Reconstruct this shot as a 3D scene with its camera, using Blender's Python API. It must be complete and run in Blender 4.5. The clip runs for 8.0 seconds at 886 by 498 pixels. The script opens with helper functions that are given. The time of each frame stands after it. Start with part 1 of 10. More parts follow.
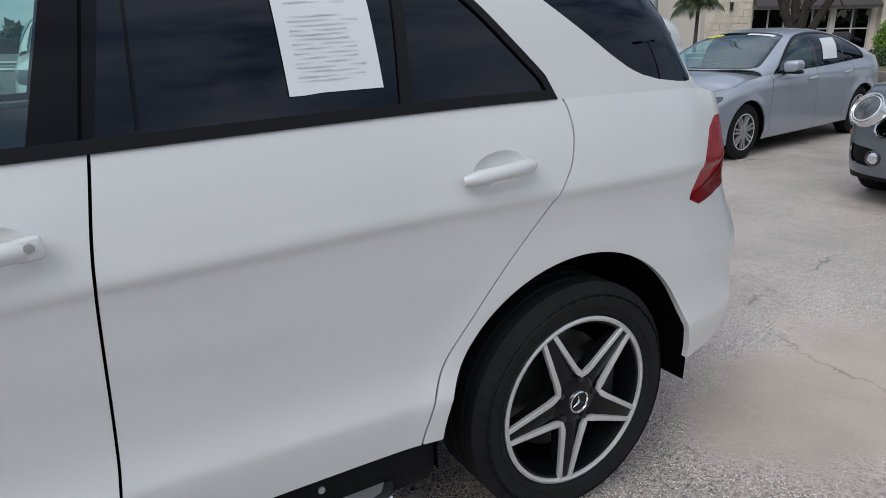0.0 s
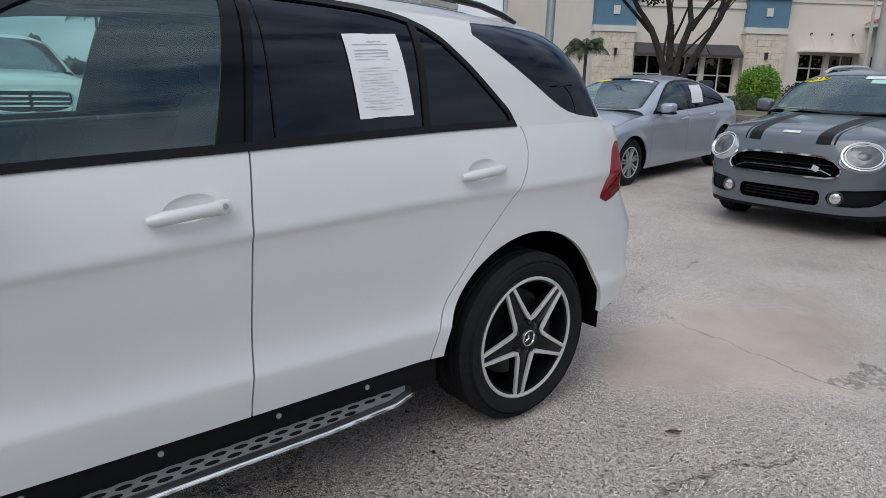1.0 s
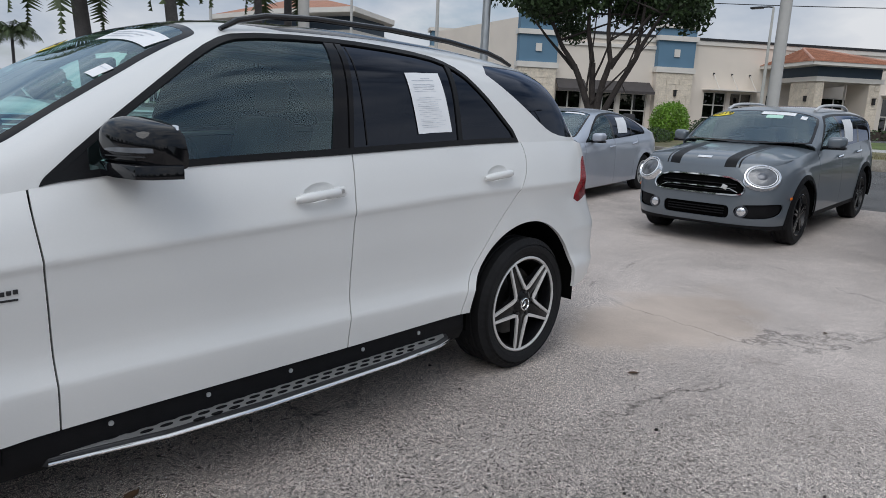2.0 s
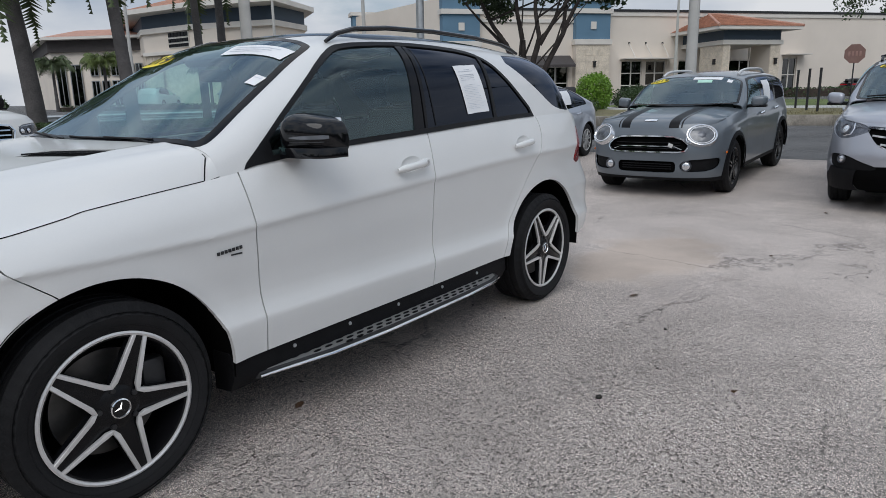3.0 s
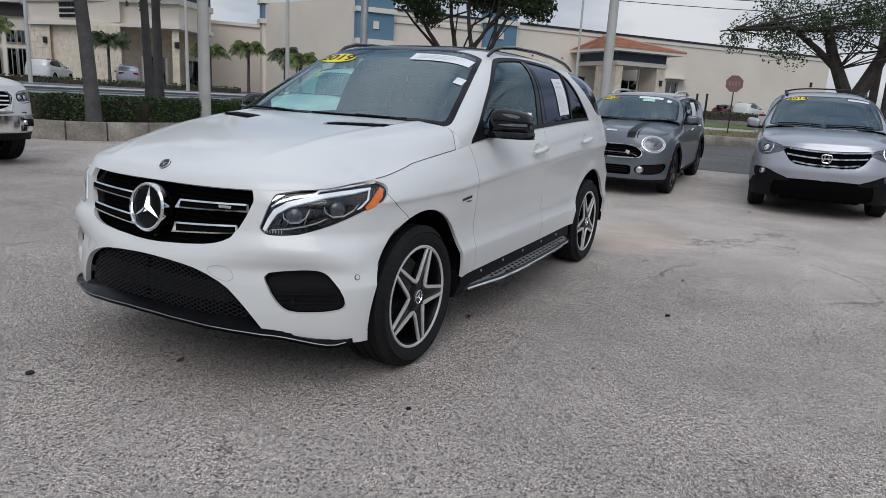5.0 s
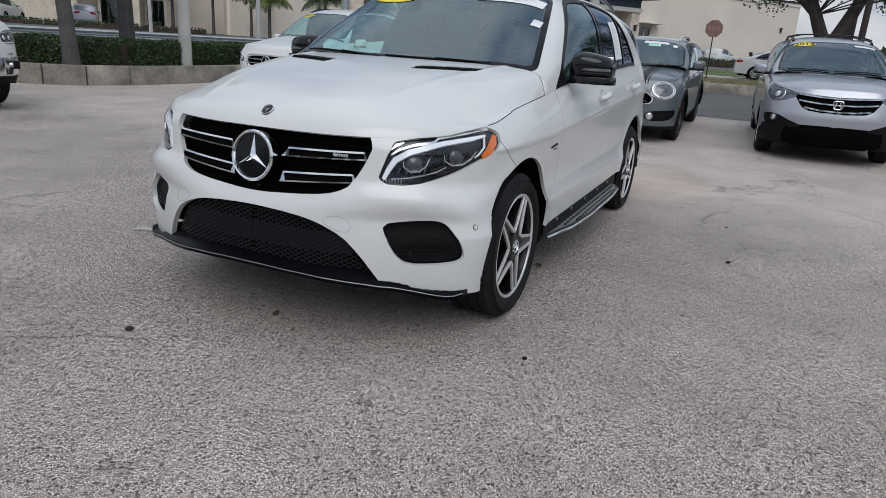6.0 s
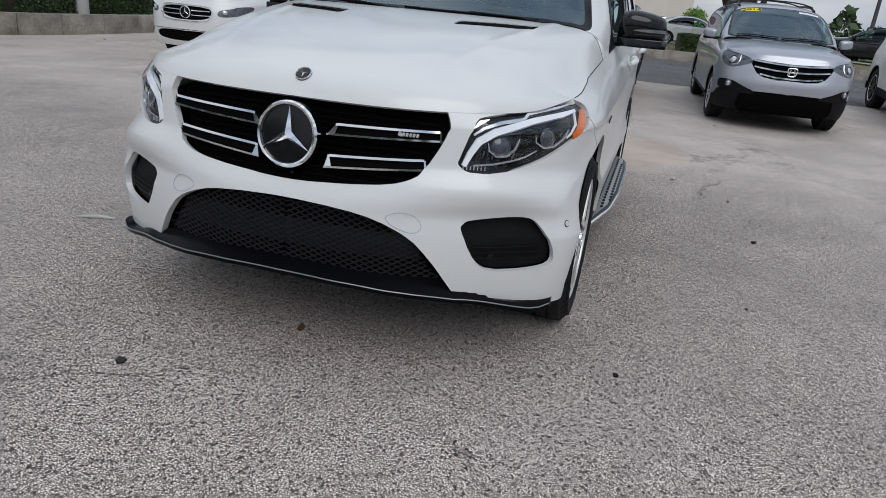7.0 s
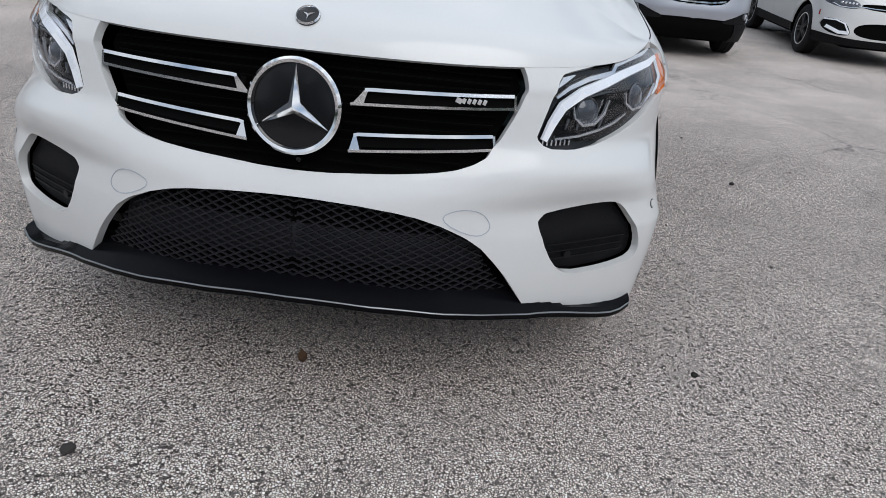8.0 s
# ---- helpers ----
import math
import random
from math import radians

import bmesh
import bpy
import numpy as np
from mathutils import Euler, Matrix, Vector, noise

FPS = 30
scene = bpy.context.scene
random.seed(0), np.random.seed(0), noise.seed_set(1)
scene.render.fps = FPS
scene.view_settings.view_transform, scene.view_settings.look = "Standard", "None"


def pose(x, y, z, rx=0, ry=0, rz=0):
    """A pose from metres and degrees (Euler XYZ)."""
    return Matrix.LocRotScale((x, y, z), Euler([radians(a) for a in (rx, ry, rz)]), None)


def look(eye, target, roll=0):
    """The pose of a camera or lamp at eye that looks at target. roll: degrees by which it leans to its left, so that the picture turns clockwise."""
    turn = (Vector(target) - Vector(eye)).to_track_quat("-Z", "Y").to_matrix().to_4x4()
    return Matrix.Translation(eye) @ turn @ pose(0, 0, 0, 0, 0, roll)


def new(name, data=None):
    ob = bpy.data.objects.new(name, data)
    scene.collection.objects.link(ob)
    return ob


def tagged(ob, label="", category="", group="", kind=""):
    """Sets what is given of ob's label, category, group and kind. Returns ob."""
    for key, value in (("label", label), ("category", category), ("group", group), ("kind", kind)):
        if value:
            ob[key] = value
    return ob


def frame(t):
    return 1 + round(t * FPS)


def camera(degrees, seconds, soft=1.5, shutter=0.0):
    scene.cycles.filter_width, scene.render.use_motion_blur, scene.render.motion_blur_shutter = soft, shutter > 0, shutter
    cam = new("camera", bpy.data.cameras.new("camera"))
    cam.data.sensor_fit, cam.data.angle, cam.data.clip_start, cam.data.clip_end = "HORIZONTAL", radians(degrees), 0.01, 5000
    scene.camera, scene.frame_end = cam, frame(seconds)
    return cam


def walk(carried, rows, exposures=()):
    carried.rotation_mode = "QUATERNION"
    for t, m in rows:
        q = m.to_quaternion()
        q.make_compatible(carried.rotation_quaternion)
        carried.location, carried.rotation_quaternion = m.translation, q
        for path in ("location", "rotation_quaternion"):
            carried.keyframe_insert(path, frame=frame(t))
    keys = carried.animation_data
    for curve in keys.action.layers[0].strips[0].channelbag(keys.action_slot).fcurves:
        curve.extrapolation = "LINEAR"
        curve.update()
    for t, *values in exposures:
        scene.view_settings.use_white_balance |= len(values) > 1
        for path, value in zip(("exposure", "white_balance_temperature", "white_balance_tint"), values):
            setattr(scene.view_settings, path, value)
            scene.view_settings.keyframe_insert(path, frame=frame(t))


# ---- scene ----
cam = camera(67.2, 8.0, 0.5)
PATH = [
    (0, (0.224, -2.235, 1.371), (1.201, -0.59, 0.788), -0.5),
    (0.5, (-0.117, -2.514, 1.388), (0.98, -0.929, 0.855), -0.7),
    (1, (-0.5, -2.716, 1.405), (0.737, -1.224, 0.912), 1.7),
    (1.2, (-0.658, -2.825, 1.407), (0.601, -1.342, 0.944), 2.2),
    (2.3, (-1.701, -3.105, 1.358), (-0.246, -1.796, 0.948), 1.8),
    (2.5, (-1.897, -3.142, 1.381), (-0.428, -1.865, 0.918), 1.4),
    (3, (-2.425, -3.089, 1.371), (-0.888, -1.889, 0.926), -1.2),
    (3.5, (-2.931, -3.016, 1.354), (-1.32, -1.907, 0.933), 1.6),
    (4, (-3.437, -2.879, 1.34), (-1.783, -1.828, 0.941), 2.1),
    (4.2, (-3.622, -2.81, 1.367), (-1.946, -1.802, 0.952), 1.9),
    (5.3, (-4.472, -2.416, 1.35), (-2.736, -1.545, 0.872), 3.6),
    (5.5, (-4.546, -2.296, 1.345), (-2.821, -1.443, 0.799), 3.3),
    (6, (-4.53, -1.944, 1.314), (-2.793, -1.147, 0.726), 3.7),
    (6.5, (-4.435, -1.533, 1.278), (-2.666, -0.864, 0.628), 4.8),
    (7, (-4.247, -1.127, 1.242), (-2.438, -0.607, 0.564), 5.5),
    (7.5, (-3.999, -0.784, 1.214), (-2.195, -0.37, 0.457), 4.6),
    (8, (-3.767, -0.47, 1.177), (-1.954, -0.345, 0.341), 5.9),
]
walk(cam, [(t, look(eye, target, roll)) for t, eye, target, roll in PATH], ((0.0, 0.06), (3.5, 0.04), (5.5, 0.0), (7.4, 0.0), (8.0, 0.18)))

# ---- light ----
world = bpy.data.worlds.new("sky")
scene.world = world
world.use_nodes = True
wt = world.node_tree
wt.nodes.clear()


def wn(kind, **props):
    n = wt.nodes.new(kind)
    for k, v in props.items():
        setattr(n, k, v)
    return n


SUN_AZ, SUN_EL = radians(206), radians(46)
sky = wn("ShaderNodeTexSky", sky_type="NISHITA", sun_disc=False, sun_elevation=SUN_EL, sun_rotation=radians(90) - SUN_AZ, air_density=1.0, dust_density=1.5)
tc = wn("ShaderNodeTexCoord")
mapping = wn("ShaderNodeMapping")
mapping.inputs["Scale"].default_value = (1.0, 1.0, 2.6)
clouds = wn("ShaderNodeTexNoise")
clouds.inputs["Scale"].default_value = 2.3
clouds.inputs["Detail"].default_value = 7
clouds.inputs["Roughness"].default_value = 0.55
ramp = wn("ShaderNodeValToRGB")
ramp.color_ramp.elements[0].position, ramp.color_ramp.elements[1].position = 0.33, 0.45
tone = wn("ShaderNodeTexNoise")
tone.inputs["Scale"].default_value = 3.4
tone.inputs["Detail"].default_value = 6
cloud_tint = wn("ShaderNodeValToRGB")
cloud_tint.color_ramp.elements[0].position, cloud_tint.color_ramp.elements[1].position = 0.3, 0.68
cloud_tint.color_ramp.elements[0].color = (0.29, 0.41, 0.59, 1)
cloud_tint.color_ramp.elements[1].color = (0.98, 1.01, 1.06, 1)
dim = wn("ShaderNodeMix", data_type="RGBA", blend_type="MULTIPLY")
dim.inputs[0].default_value = 1.0
SKY_GAIN = 0.11
dim.inputs[7].default_value = (SKY_GAIN, SKY_GAIN, SKY_GAIN, 1)
mix = wn("ShaderNodeMix", data_type="RGBA")
back = wn("ShaderNodeBackground")
back.inputs["Strength"].default_value = 0.98
out = wn("ShaderNodeOutputWorld")
L = wt.links.new
L(tc.outputs["Generated"], mapping.inputs["Vector"])
L(mapping.outputs["Vector"], clouds.inputs["Vector"])
L(mapping.outputs["Vector"], tone.inputs["Vector"])
L(clouds.outputs[0], ramp.inputs[0])
L(tone.outputs[0], cloud_tint.inputs[0])
L(sky.outputs[0], dim.inputs[6])
L(dim.outputs[2], mix.inputs[6])
L(cloud_tint.outputs[0], mix.inputs[7])
L(ramp.outputs[0], mix.inputs[0])
# an overcast sky is three times as bright overhead as at the horizon
sep = wn("ShaderNodeSeparateXYZ")
rise = wn("ShaderNodeMapRange")
rise.inputs[1].default_value, rise.inputs[2].default_value, rise.inputs[3].default_value, rise.inputs[4].default_value = 0.0, 1.0, 0.66, 1.12
grade = wn("ShaderNodeMix", data_type="RGBA", blend_type="MULTIPLY")
grade.inputs[0].default_value = 1.0
L(tc.outputs["Generated"], sep.inputs[0])
L(sep.outputs[2], rise.inputs[0])
L(mix.outputs[2], grade.inputs[6])
L(rise.outputs[0], grade.inputs[7])
L(grade.outputs[2], back.inputs["Color"])
L(back.outputs[0], out.inputs["Surface"])

sun_data = bpy.data.lights.new("sun", "SUN")
sun_data.energy, sun_data.angle, sun_data.color = 1.1, radians(44), (1.0, 0.99, 0.98)
sun = new("sun", sun_data)
sun_dir = Vector((math.cos(SUN_AZ) * math.cos(SUN_EL), math.sin(SUN_AZ) * math.cos(SUN_EL), math.sin(SUN_EL)))
sun.matrix_world = look(sun_dir * 60, (0, 0, 0))


# ---- materials ----
def material(name, color=(0.5, 0.5, 0.5), rough=0.5, metal=0.0, coat=0.0, noise_amt=0.0, noise_scale=6.0, bump=0.0, bump_scale=40.0, spec=0.5, fine=0.0, fine_scale=80.0):
    """A surface with two scales of colour variation and a fine relief."""
    m = bpy.data.materials.new(name)
    m.use_nodes = True
    t = m.node_tree
    b = t.nodes["Principled BSDF"]
    b.inputs["Base Color"].default_value = (*color, 1)
    b.inputs["Roughness"].default_value = rough
    b.inputs["Metallic"].default_value = metal
    b.inputs["Coat Weight"].default_value = coat
    b.inputs["Coat Roughness"].default_value = 0.04
    b.inputs["Specular IOR Level"].default_value = spec
    coords = t.nodes.new("ShaderNodeTexCoord")
    last = None
    for amt, scale in ((noise_amt, noise_scale), (fine, fine_scale)):
        if amt <= 0:
            continue
        n = t.nodes.new("ShaderNodeTexNoise")
        n.inputs["Scale"].default_value, n.inputs["Detail"].default_value = scale, 5
        t.links.new(coords.outputs["Object"], n.inputs["Vector"])
        r = t.nodes.new("ShaderNodeMapRange")
        r.inputs[1].default_value, r.inputs[2].default_value = 0.3, 0.7
        r.inputs[3].default_value, r.inputs[4].default_value = 1 - amt, 1 + amt
        t.links.new(n.outputs[0], r.inputs[0])
        mx = t.nodes.new("ShaderNodeMix")
        mx.data_type, mx.blend_type = "RGBA", "MULTIPLY"
        mx.inputs[0].default_value = 1
        mx.inputs[6].default_value = (*color, 1)
        if last:
            t.links.new(last, mx.inputs[6])
        t.links.new(r.outputs[0], mx.inputs[7])
        last = mx.outputs[2]
    if last:
        t.links.new(last, b.inputs["Base Color"])
    if bump > 0:
        n = t.nodes.new("ShaderNodeTexNoise")
        n.inputs["Scale"].default_value, n.inputs["Detail"].default_value = bump_scale, 4
        t.links.new(coords.outputs["Object"], n.inputs["Vector"])
        bp = t.nodes.new("ShaderNodeBump")
        bp.inputs["Strength"].default_value, bp.inputs["Distance"].default_value = bump, 0.01
        t.links.new(n.outputs[0], bp.inputs["Height"])
        t.links.new(bp.outputs[0], b.inputs["Normal"])
    return m


def glass(name, tint, rough=0.0, ior=1.85, shine=(0.95, 0.95, 0.95)):
    """Thin tinted car glass: a clear tint under a mirror-like coat."""
    m = bpy.data.materials.new(name)
    m.use_nodes = True
    t = m.node_tree
    t.nodes.clear()
    o = t.nodes.new("ShaderNodeOutputMaterial")
    tr = t.nodes.new("ShaderNodeBsdfTransparent")
    tr.inputs[0].default_value = (*tint, 1)
    gl = t.nodes.new("ShaderNodeBsdfGlossy")
    gl.inputs["Roughness"].default_value = rough
    gl.inputs["Color"].default_value = (*shine, 1)
    # Schlick's reflectance, the same from either side of the thin pane
    lw = t.nodes.new("ShaderNodeLayerWeight")
    lw.inputs["Blend"].default_value = 0.5
    pw = t.nodes.new("ShaderNodeMath")
    pw.operation = "POWER"
    pw.inputs[1].default_value = 5.0
    f0 = ((ior - 1) / (ior + 1)) ** 2
    fr = t.nodes.new("ShaderNodeMath")
    fr.operation = "MULTIPLY_ADD"
    fr.inputs[1].default_value, fr.inputs[2].default_value = 1 - f0, f0
    t.links.new(lw.outputs["Facing"], pw.inputs[0])
    t.links.new(pw.outputs[0], fr.inputs[0])
    mx = t.nodes.new("ShaderNodeMixShader")
    t.links.new(fr.outputs[0], mx.inputs[0])
    t.links.new(tr.outputs[0], mx.inputs[1])
    t.links.new(gl.outputs[0], mx.inputs[2])
    t.links.new(mx.outputs[0], o.inputs["Surface"])
    return m


def asphalt(name, dark, light, cell, smooth, polished=0.0):
    """Old lot paving: rounded pale and dark aggregate in worn binder, with stains."""
    m = bpy.data.materials.new(name)
    m.use_nodes = True
    t = m.node_tree
    b = t.nodes["Principled BSDF"]
    b.inputs["Roughness"].default_value = 0.85
    b.inputs["Specular IOR Level"].default_value = 0.3
    co = t.nodes.new("ShaderNodeTexCoord").outputs["Object"]
    warp = t.nodes.new("ShaderNodeTexNoise")
    warp.inputs["Scale"].default_value, warp.inputs["Detail"].default_value = cell * 0.9, 3.0
    bend = t.nodes.new("ShaderNodeMix")
    bend.data_type, bend.blend_type = "RGBA", "ADD"
    bend.inputs[0].default_value = 1.3 / cell
    t.links.new(co, warp.inputs["Vector"])
    t.links.new(co, bend.inputs[6])
    t.links.new(warp.outputs["Color"], bend.inputs[7])
    co = bend.outputs[2]

    def nd(kind, **kw):
        n = t.nodes.new(kind)
        for k, v in kw.items():
            n.inputs[k].default_value = v
        t.links.new(co, n.inputs["Vector"])
        return n

    def mixer(a, c, f, mode="MIX"):
        n = t.nodes.new("ShaderNodeMix")
        n.data_type, n.blend_type = "RGBA", mode
        for v, i in ((f, 0), (a, 6), (c, 7)):
            if isinstance(v, (int, float, tuple)):
                n.inputs[i].default_value = v
            else:
                t.links.new(v, n.inputs[i])
        return n.outputs[2]

    def span(v, a0, a1, b0, b1):
        n = t.nodes.new("ShaderNodeMapRange")
        n.inputs[1].default_value, n.inputs[2].default_value, n.inputs[3].default_value, n.inputs[4].default_value = a0, a1, b0, b1
        t.links.new(v, n.inputs[0])
        return n.outputs[0]

    pebbles = nd("ShaderNodeTexVoronoi", Scale=cell, Randomness=1.0)
    tint = t.nodes.new("ShaderNodeSeparateColor")
    t.links.new(pebbles.outputs["Color"], tint.inputs[0])
    shade = t.nodes.new("ShaderNodeValToRGB")
    e = shade.color_ramp.elements
    e[0].position, e[0].color = 0.04, (*[v * 0.14 for v in dark], 1)
    e[1].position, e[1].color = 1.0, (*[v * 1.03 for v in light], 1)
    mid = e.new(0.10)
    mid.color = (*[v * 0.92 for v in dark], 1)
    mid = e.new(0.8)
    mid.color = (*light, 1)
    t.links.new(tint.outputs[0], shade.inputs[0])
    edges = nd("ShaderNodeTexVoronoi", Scale=cell, Randomness=1.0)
    edges.feature = "DISTANCE_TO_EDGE"
    rim = span(edges.outputs["Distance"], 0.03, 0.20, 0.09, 1.27)
    grains = mixer(shade.outputs[0], rim, 1.0, "MULTIPLY")
    grit = nd("ShaderNodeTexNoise", Scale=cell * 2.7, Detail=2.0)
    grains = mixer(grains, span(grit.outputs[0], 0.3, 0.7, 0.46, 1.60), 1.0, "MULTIPLY")
    voids = nd("ShaderNodeTexNoise", Scale=cell * 2.1, Detail=2.0, Roughness=0.6)
    grains = mixer(grains, span(voids.outputs[0], 0.34, 0.46, 0.10, 1.15), 1.0, "MULTIPLY")
    clump = nd("ShaderNodeTexNoise", Scale=cell * 0.36, Detail=3.0, Roughness=0.65)
    grains = mixer(grains, span(clump.outputs[0], 0.36, 0.64, 0.98, 1.24), 1.0, "MULTIPLY")
    plain = tuple([(a + c) * 0.31 for a, c in zip(dark, light)]) + (1,)
    worn = nd("ShaderNodeTexNoise", Scale=0.45, Detail=5.0, Roughness=0.55)
    amount = span(worn.outputs[0], 0.4, 0.62, 1.0 - smooth, 1.0 - smooth * 0.25)
    if polished:
        # traffic has worn the aggregate smooth from beside the rear wheels on towards the lane
        where = t.nodes.new("ShaderNodeSeparateXYZ")
        t.links.new(co, where.inputs[0])
        ragged = t.nodes.new("ShaderNodeMath")
        ragged.operation = "MULTIPLY_ADD"
        ragged.inputs[1].default_value = 5.0
        t.links.new(worn.outputs[0], ragged.inputs[0])
        t.links.new(where.outputs[0], ragged.inputs[2])
        kept = t.nodes.new("ShaderNodeMath")
        kept.operation = "MULTIPLY"
        t.links.new(amount, kept.inputs[0])
        t.links.new(span(ragged.outputs[0], polished, polished + 2.6, 1.0, 0.46), kept.inputs[1])
        # a wash of fine sand has filled the stones behind the rear wheel
        spot = t.nodes.new("ShaderNodeVectorMath")
        spot.operation = "MULTIPLY_ADD"
        spot.inputs[1].default_value, spot.inputs[2].default_value = (0.75, 1.6, 0.0), (-2.32, 1.68, 0.0)
        t.links.new(co, spot.inputs[0])
        size = t.nodes.new("ShaderNodeVectorMath")
        size.operation = "LENGTH"
        t.links.new(spot.outputs[0], size.inputs[0])
        edge = t.nodes.new("ShaderNodeMath")
        edge.operation = "MULTIPLY_ADD"
        edge.inputs[1].default_value = 1.5
        frayed = nd("ShaderNodeTexNoise", Scale=1.4, Detail=6.0, Roughness=0.6)
        t.links.new(frayed.outputs[0], edge.inputs[0])
        t.links.new(size.outputs["Value"], edge.inputs[2])
        sand = span(edge.outputs[0], 1.35, 1.75, 1.0, 0.0)
        bare = t.nodes.new("ShaderNodeMath")
        bare.operation = "MULTIPLY"
        t.links.new(kept.outputs[0], bare.inputs[0])
        t.links.new(span(edge.outputs[0], 1.35, 1.75, 0.12, 1.0), bare.inputs[1])
        amount = bare.outputs[0]
        plain = mixer(plain, tuple([v * f for v, f in zip(plain, (0.98, 0.93, 0.87))]) + (1,), sand)
    color = mixer(plain, grains, amount)
    patches = nd("ShaderNodeTexNoise", Scale=0.9, Detail=8.0, Roughness=0.6)
    color = mixer(color, span(patches.outputs[0], 0.3, 0.7, 0.78, 1.18), 1.0, "MULTIPLY")
    stains = nd("ShaderNodeTexNoise", Scale=2.1, Detail=6.0, Roughness=0.65)
    color = mixer(color, (0.62, 0.52, 0.48, 1), span(stains.outputs[0], 0.62, 0.72, 0.0, 0.25), "MULTIPLY")
    fissure = nd("ShaderNodeTexVoronoi", Scale=0.5, Randomness=1.0)
    fissure.feature = "DISTANCE_TO_EDGE"
    wander = t.nodes.new("ShaderNodeTexNoise")
    wander.inputs["Scale"].default_value, wander.inputs["Detail"].default_value, wander.inputs["Roughness"].default_value = 1.6, 8.0, 0.7
    t.links.new(co, wander.inputs["Vector"])
    drift = t.nodes.new("ShaderNodeMix")
    drift.data_type, drift.blend_type = "RGBA", "ADD"
    drift.inputs[0].default_value = 0.55
    t.links.new(co, drift.inputs[6])
    t.links.new(wander.outputs["Color"], drift.inputs[7])
    t.links.new(drift.outputs[2], fissure.inputs["Vector"])
    broken = nd("ShaderNodeTexNoise", Scale=0.8, Detail=3.0)
    color = mixer(color, span(fissure.outputs["Distance"], 0.0015, 0.006, 0.35, 1.0), span(broken.outputs[0], 0.48, 0.58, 0.0, 0.8), "MULTIPLY")
    t.links.new(color, b.inputs["Base Color"])
    bp = t.nodes.new("ShaderNodeBump")
    bp.inputs["Strength"].default_value, bp.inputs["Distance"].default_value = 0.7, 0.008
    t.links.new(amount, bp.inputs["Strength"])
    t.links.new(span(edges.outputs["Distance"], 0.0, 0.22, 0.0, 1.0), bp.inputs["Height"])
    t.links.new(bp.outputs[0], b.inputs["Normal"])
    return m


WHITE = material("white paint", (0.69, 0.692, 0.68), 0.42, 0, 0.75, 0.025, 1.5, fine=0.008, fine_scale=160)
WHITE.node_tree.nodes["Principled BSDF"].inputs["Coat Roughness"].default_value = 0.10
GREY_PAINT = material("grey paint", (0.12, 0.14, 0.16), 0.35, 0.25, 0.8, 0.04, 2.0)
SILVER_PAINT = material("silver paint", (0.40, 0.41, 0.45), 0.30, 0.5, 0.8, 0.04, 2.0)
STEEL_PAINT = material("blue-silver paint", (0.40, 0.43, 0.49), 0.33, 0.4, 0.8, 0.04, 2.0)
BLACK_PAINT = material("black paint", (0.012, 0.012, 0.014), 0.2, 0, 1.0, 0.1, 4.0)
RED_PAINT = material("dark red paint", (0.12, 0.01, 0.012), 0.3, 0.1, 0.8, 0.05, 3.0)
GLOSS_BLACK = material("gloss black trim", (0.006, 0.006, 0.007), 0.12, 0, 0.2, 0.1, 8.0, spec=0.35)
PIANO = material("piano black", (0.004, 0.004, 0.005), 0.06, 0, 0, 0.1, 8.0, spec=0.42)
LIP_BLACK = material("black splitter plastic", (0.003, 0.003, 0.004), 0.2, 0, 0, 0.1, 8.0, spec=0.08)
# pale grey that paints the highlight on the black splitter's edge
LIP_GLINT = material("splitter highlight grey", (0.26, 0.27, 0.28), 0.3, 0.6, 0, 0.1, 20.0)
ROOF_GLASS = material("dark roof glass", (0.006, 0.006, 0.008), 0.10, 0, 0, 0.1, 8.0, spec=0.16)
MESH_BLACK = material("black grid plastic", (0.011, 0.011, 0.014), 0.5, 0, 0, 0.15, 30.0, spec=0.3)
TRIM_BLACK = material("black trim", (0.007, 0.007, 0.008), 0.42, 0, 0, 0.15, 12.0, 0.1, 200.0, spec=0.2)
WHEEL_BLACK = material("black wheel lacquer", (0.006, 0.006, 0.007), 0.25, 0, 0, 0.1, 15.0, spec=0.25)
PLASTIC = material("black plastic", (0.007, 0.007, 0.008), 0.6, 0, 0, 0.2, 15.0, 0.2, 350.0, spec=0.14)
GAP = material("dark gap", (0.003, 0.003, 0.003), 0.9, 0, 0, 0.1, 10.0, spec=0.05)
RUBBER = material("tyre rubber", (0.011, 0.011, 0.012), 0.75, 0, 0, 0.2, 9.0, 0.3, 120.0, spec=0.25)
ALU = material("machined aluminium", (0.72, 0.71, 0.70), 0.38, 0.55, 0, 0.04, 20.0)
BRIGHT_ALU = material("silver wheel paint", (0.5, 0.5, 0.5), 0.35, 0.7, 0, 0.05, 20.0)
CHROME = material("chrome", (0.86, 0.87, 0.88), 0.08, 1.0, 0, 0.02, 30.0)
DARK_METAL = material("dark metal", (0.045, 0.045, 0.047), 0.45, 0.6, 0, 0.2, 14.0, 0.1, 90.0)
DISC_METAL = material("brake disc", (0.10, 0.098, 0.095), 0.4, 0.85, 0, 0.15, 25.0)
INTERIOR = material("dark upholstery and room shade", (0.03, 0.03, 0.032), 0.7, 0, 0, 0.2, 7.0, 0.2, 160.0)
PAPER = material("paper", (0.8, 0.81, 0.82), 0.7, 0, 0, 0.03, 5.0)
MINT = material("mint card", (0.45, 0.72, 0.6), 0.7, 0, 0, 0.05, 8.0)
FAINT_INK = material("faint print", (0.60, 0.63, 0.67), 0.8, 0, 0, 0.2, 40.0)
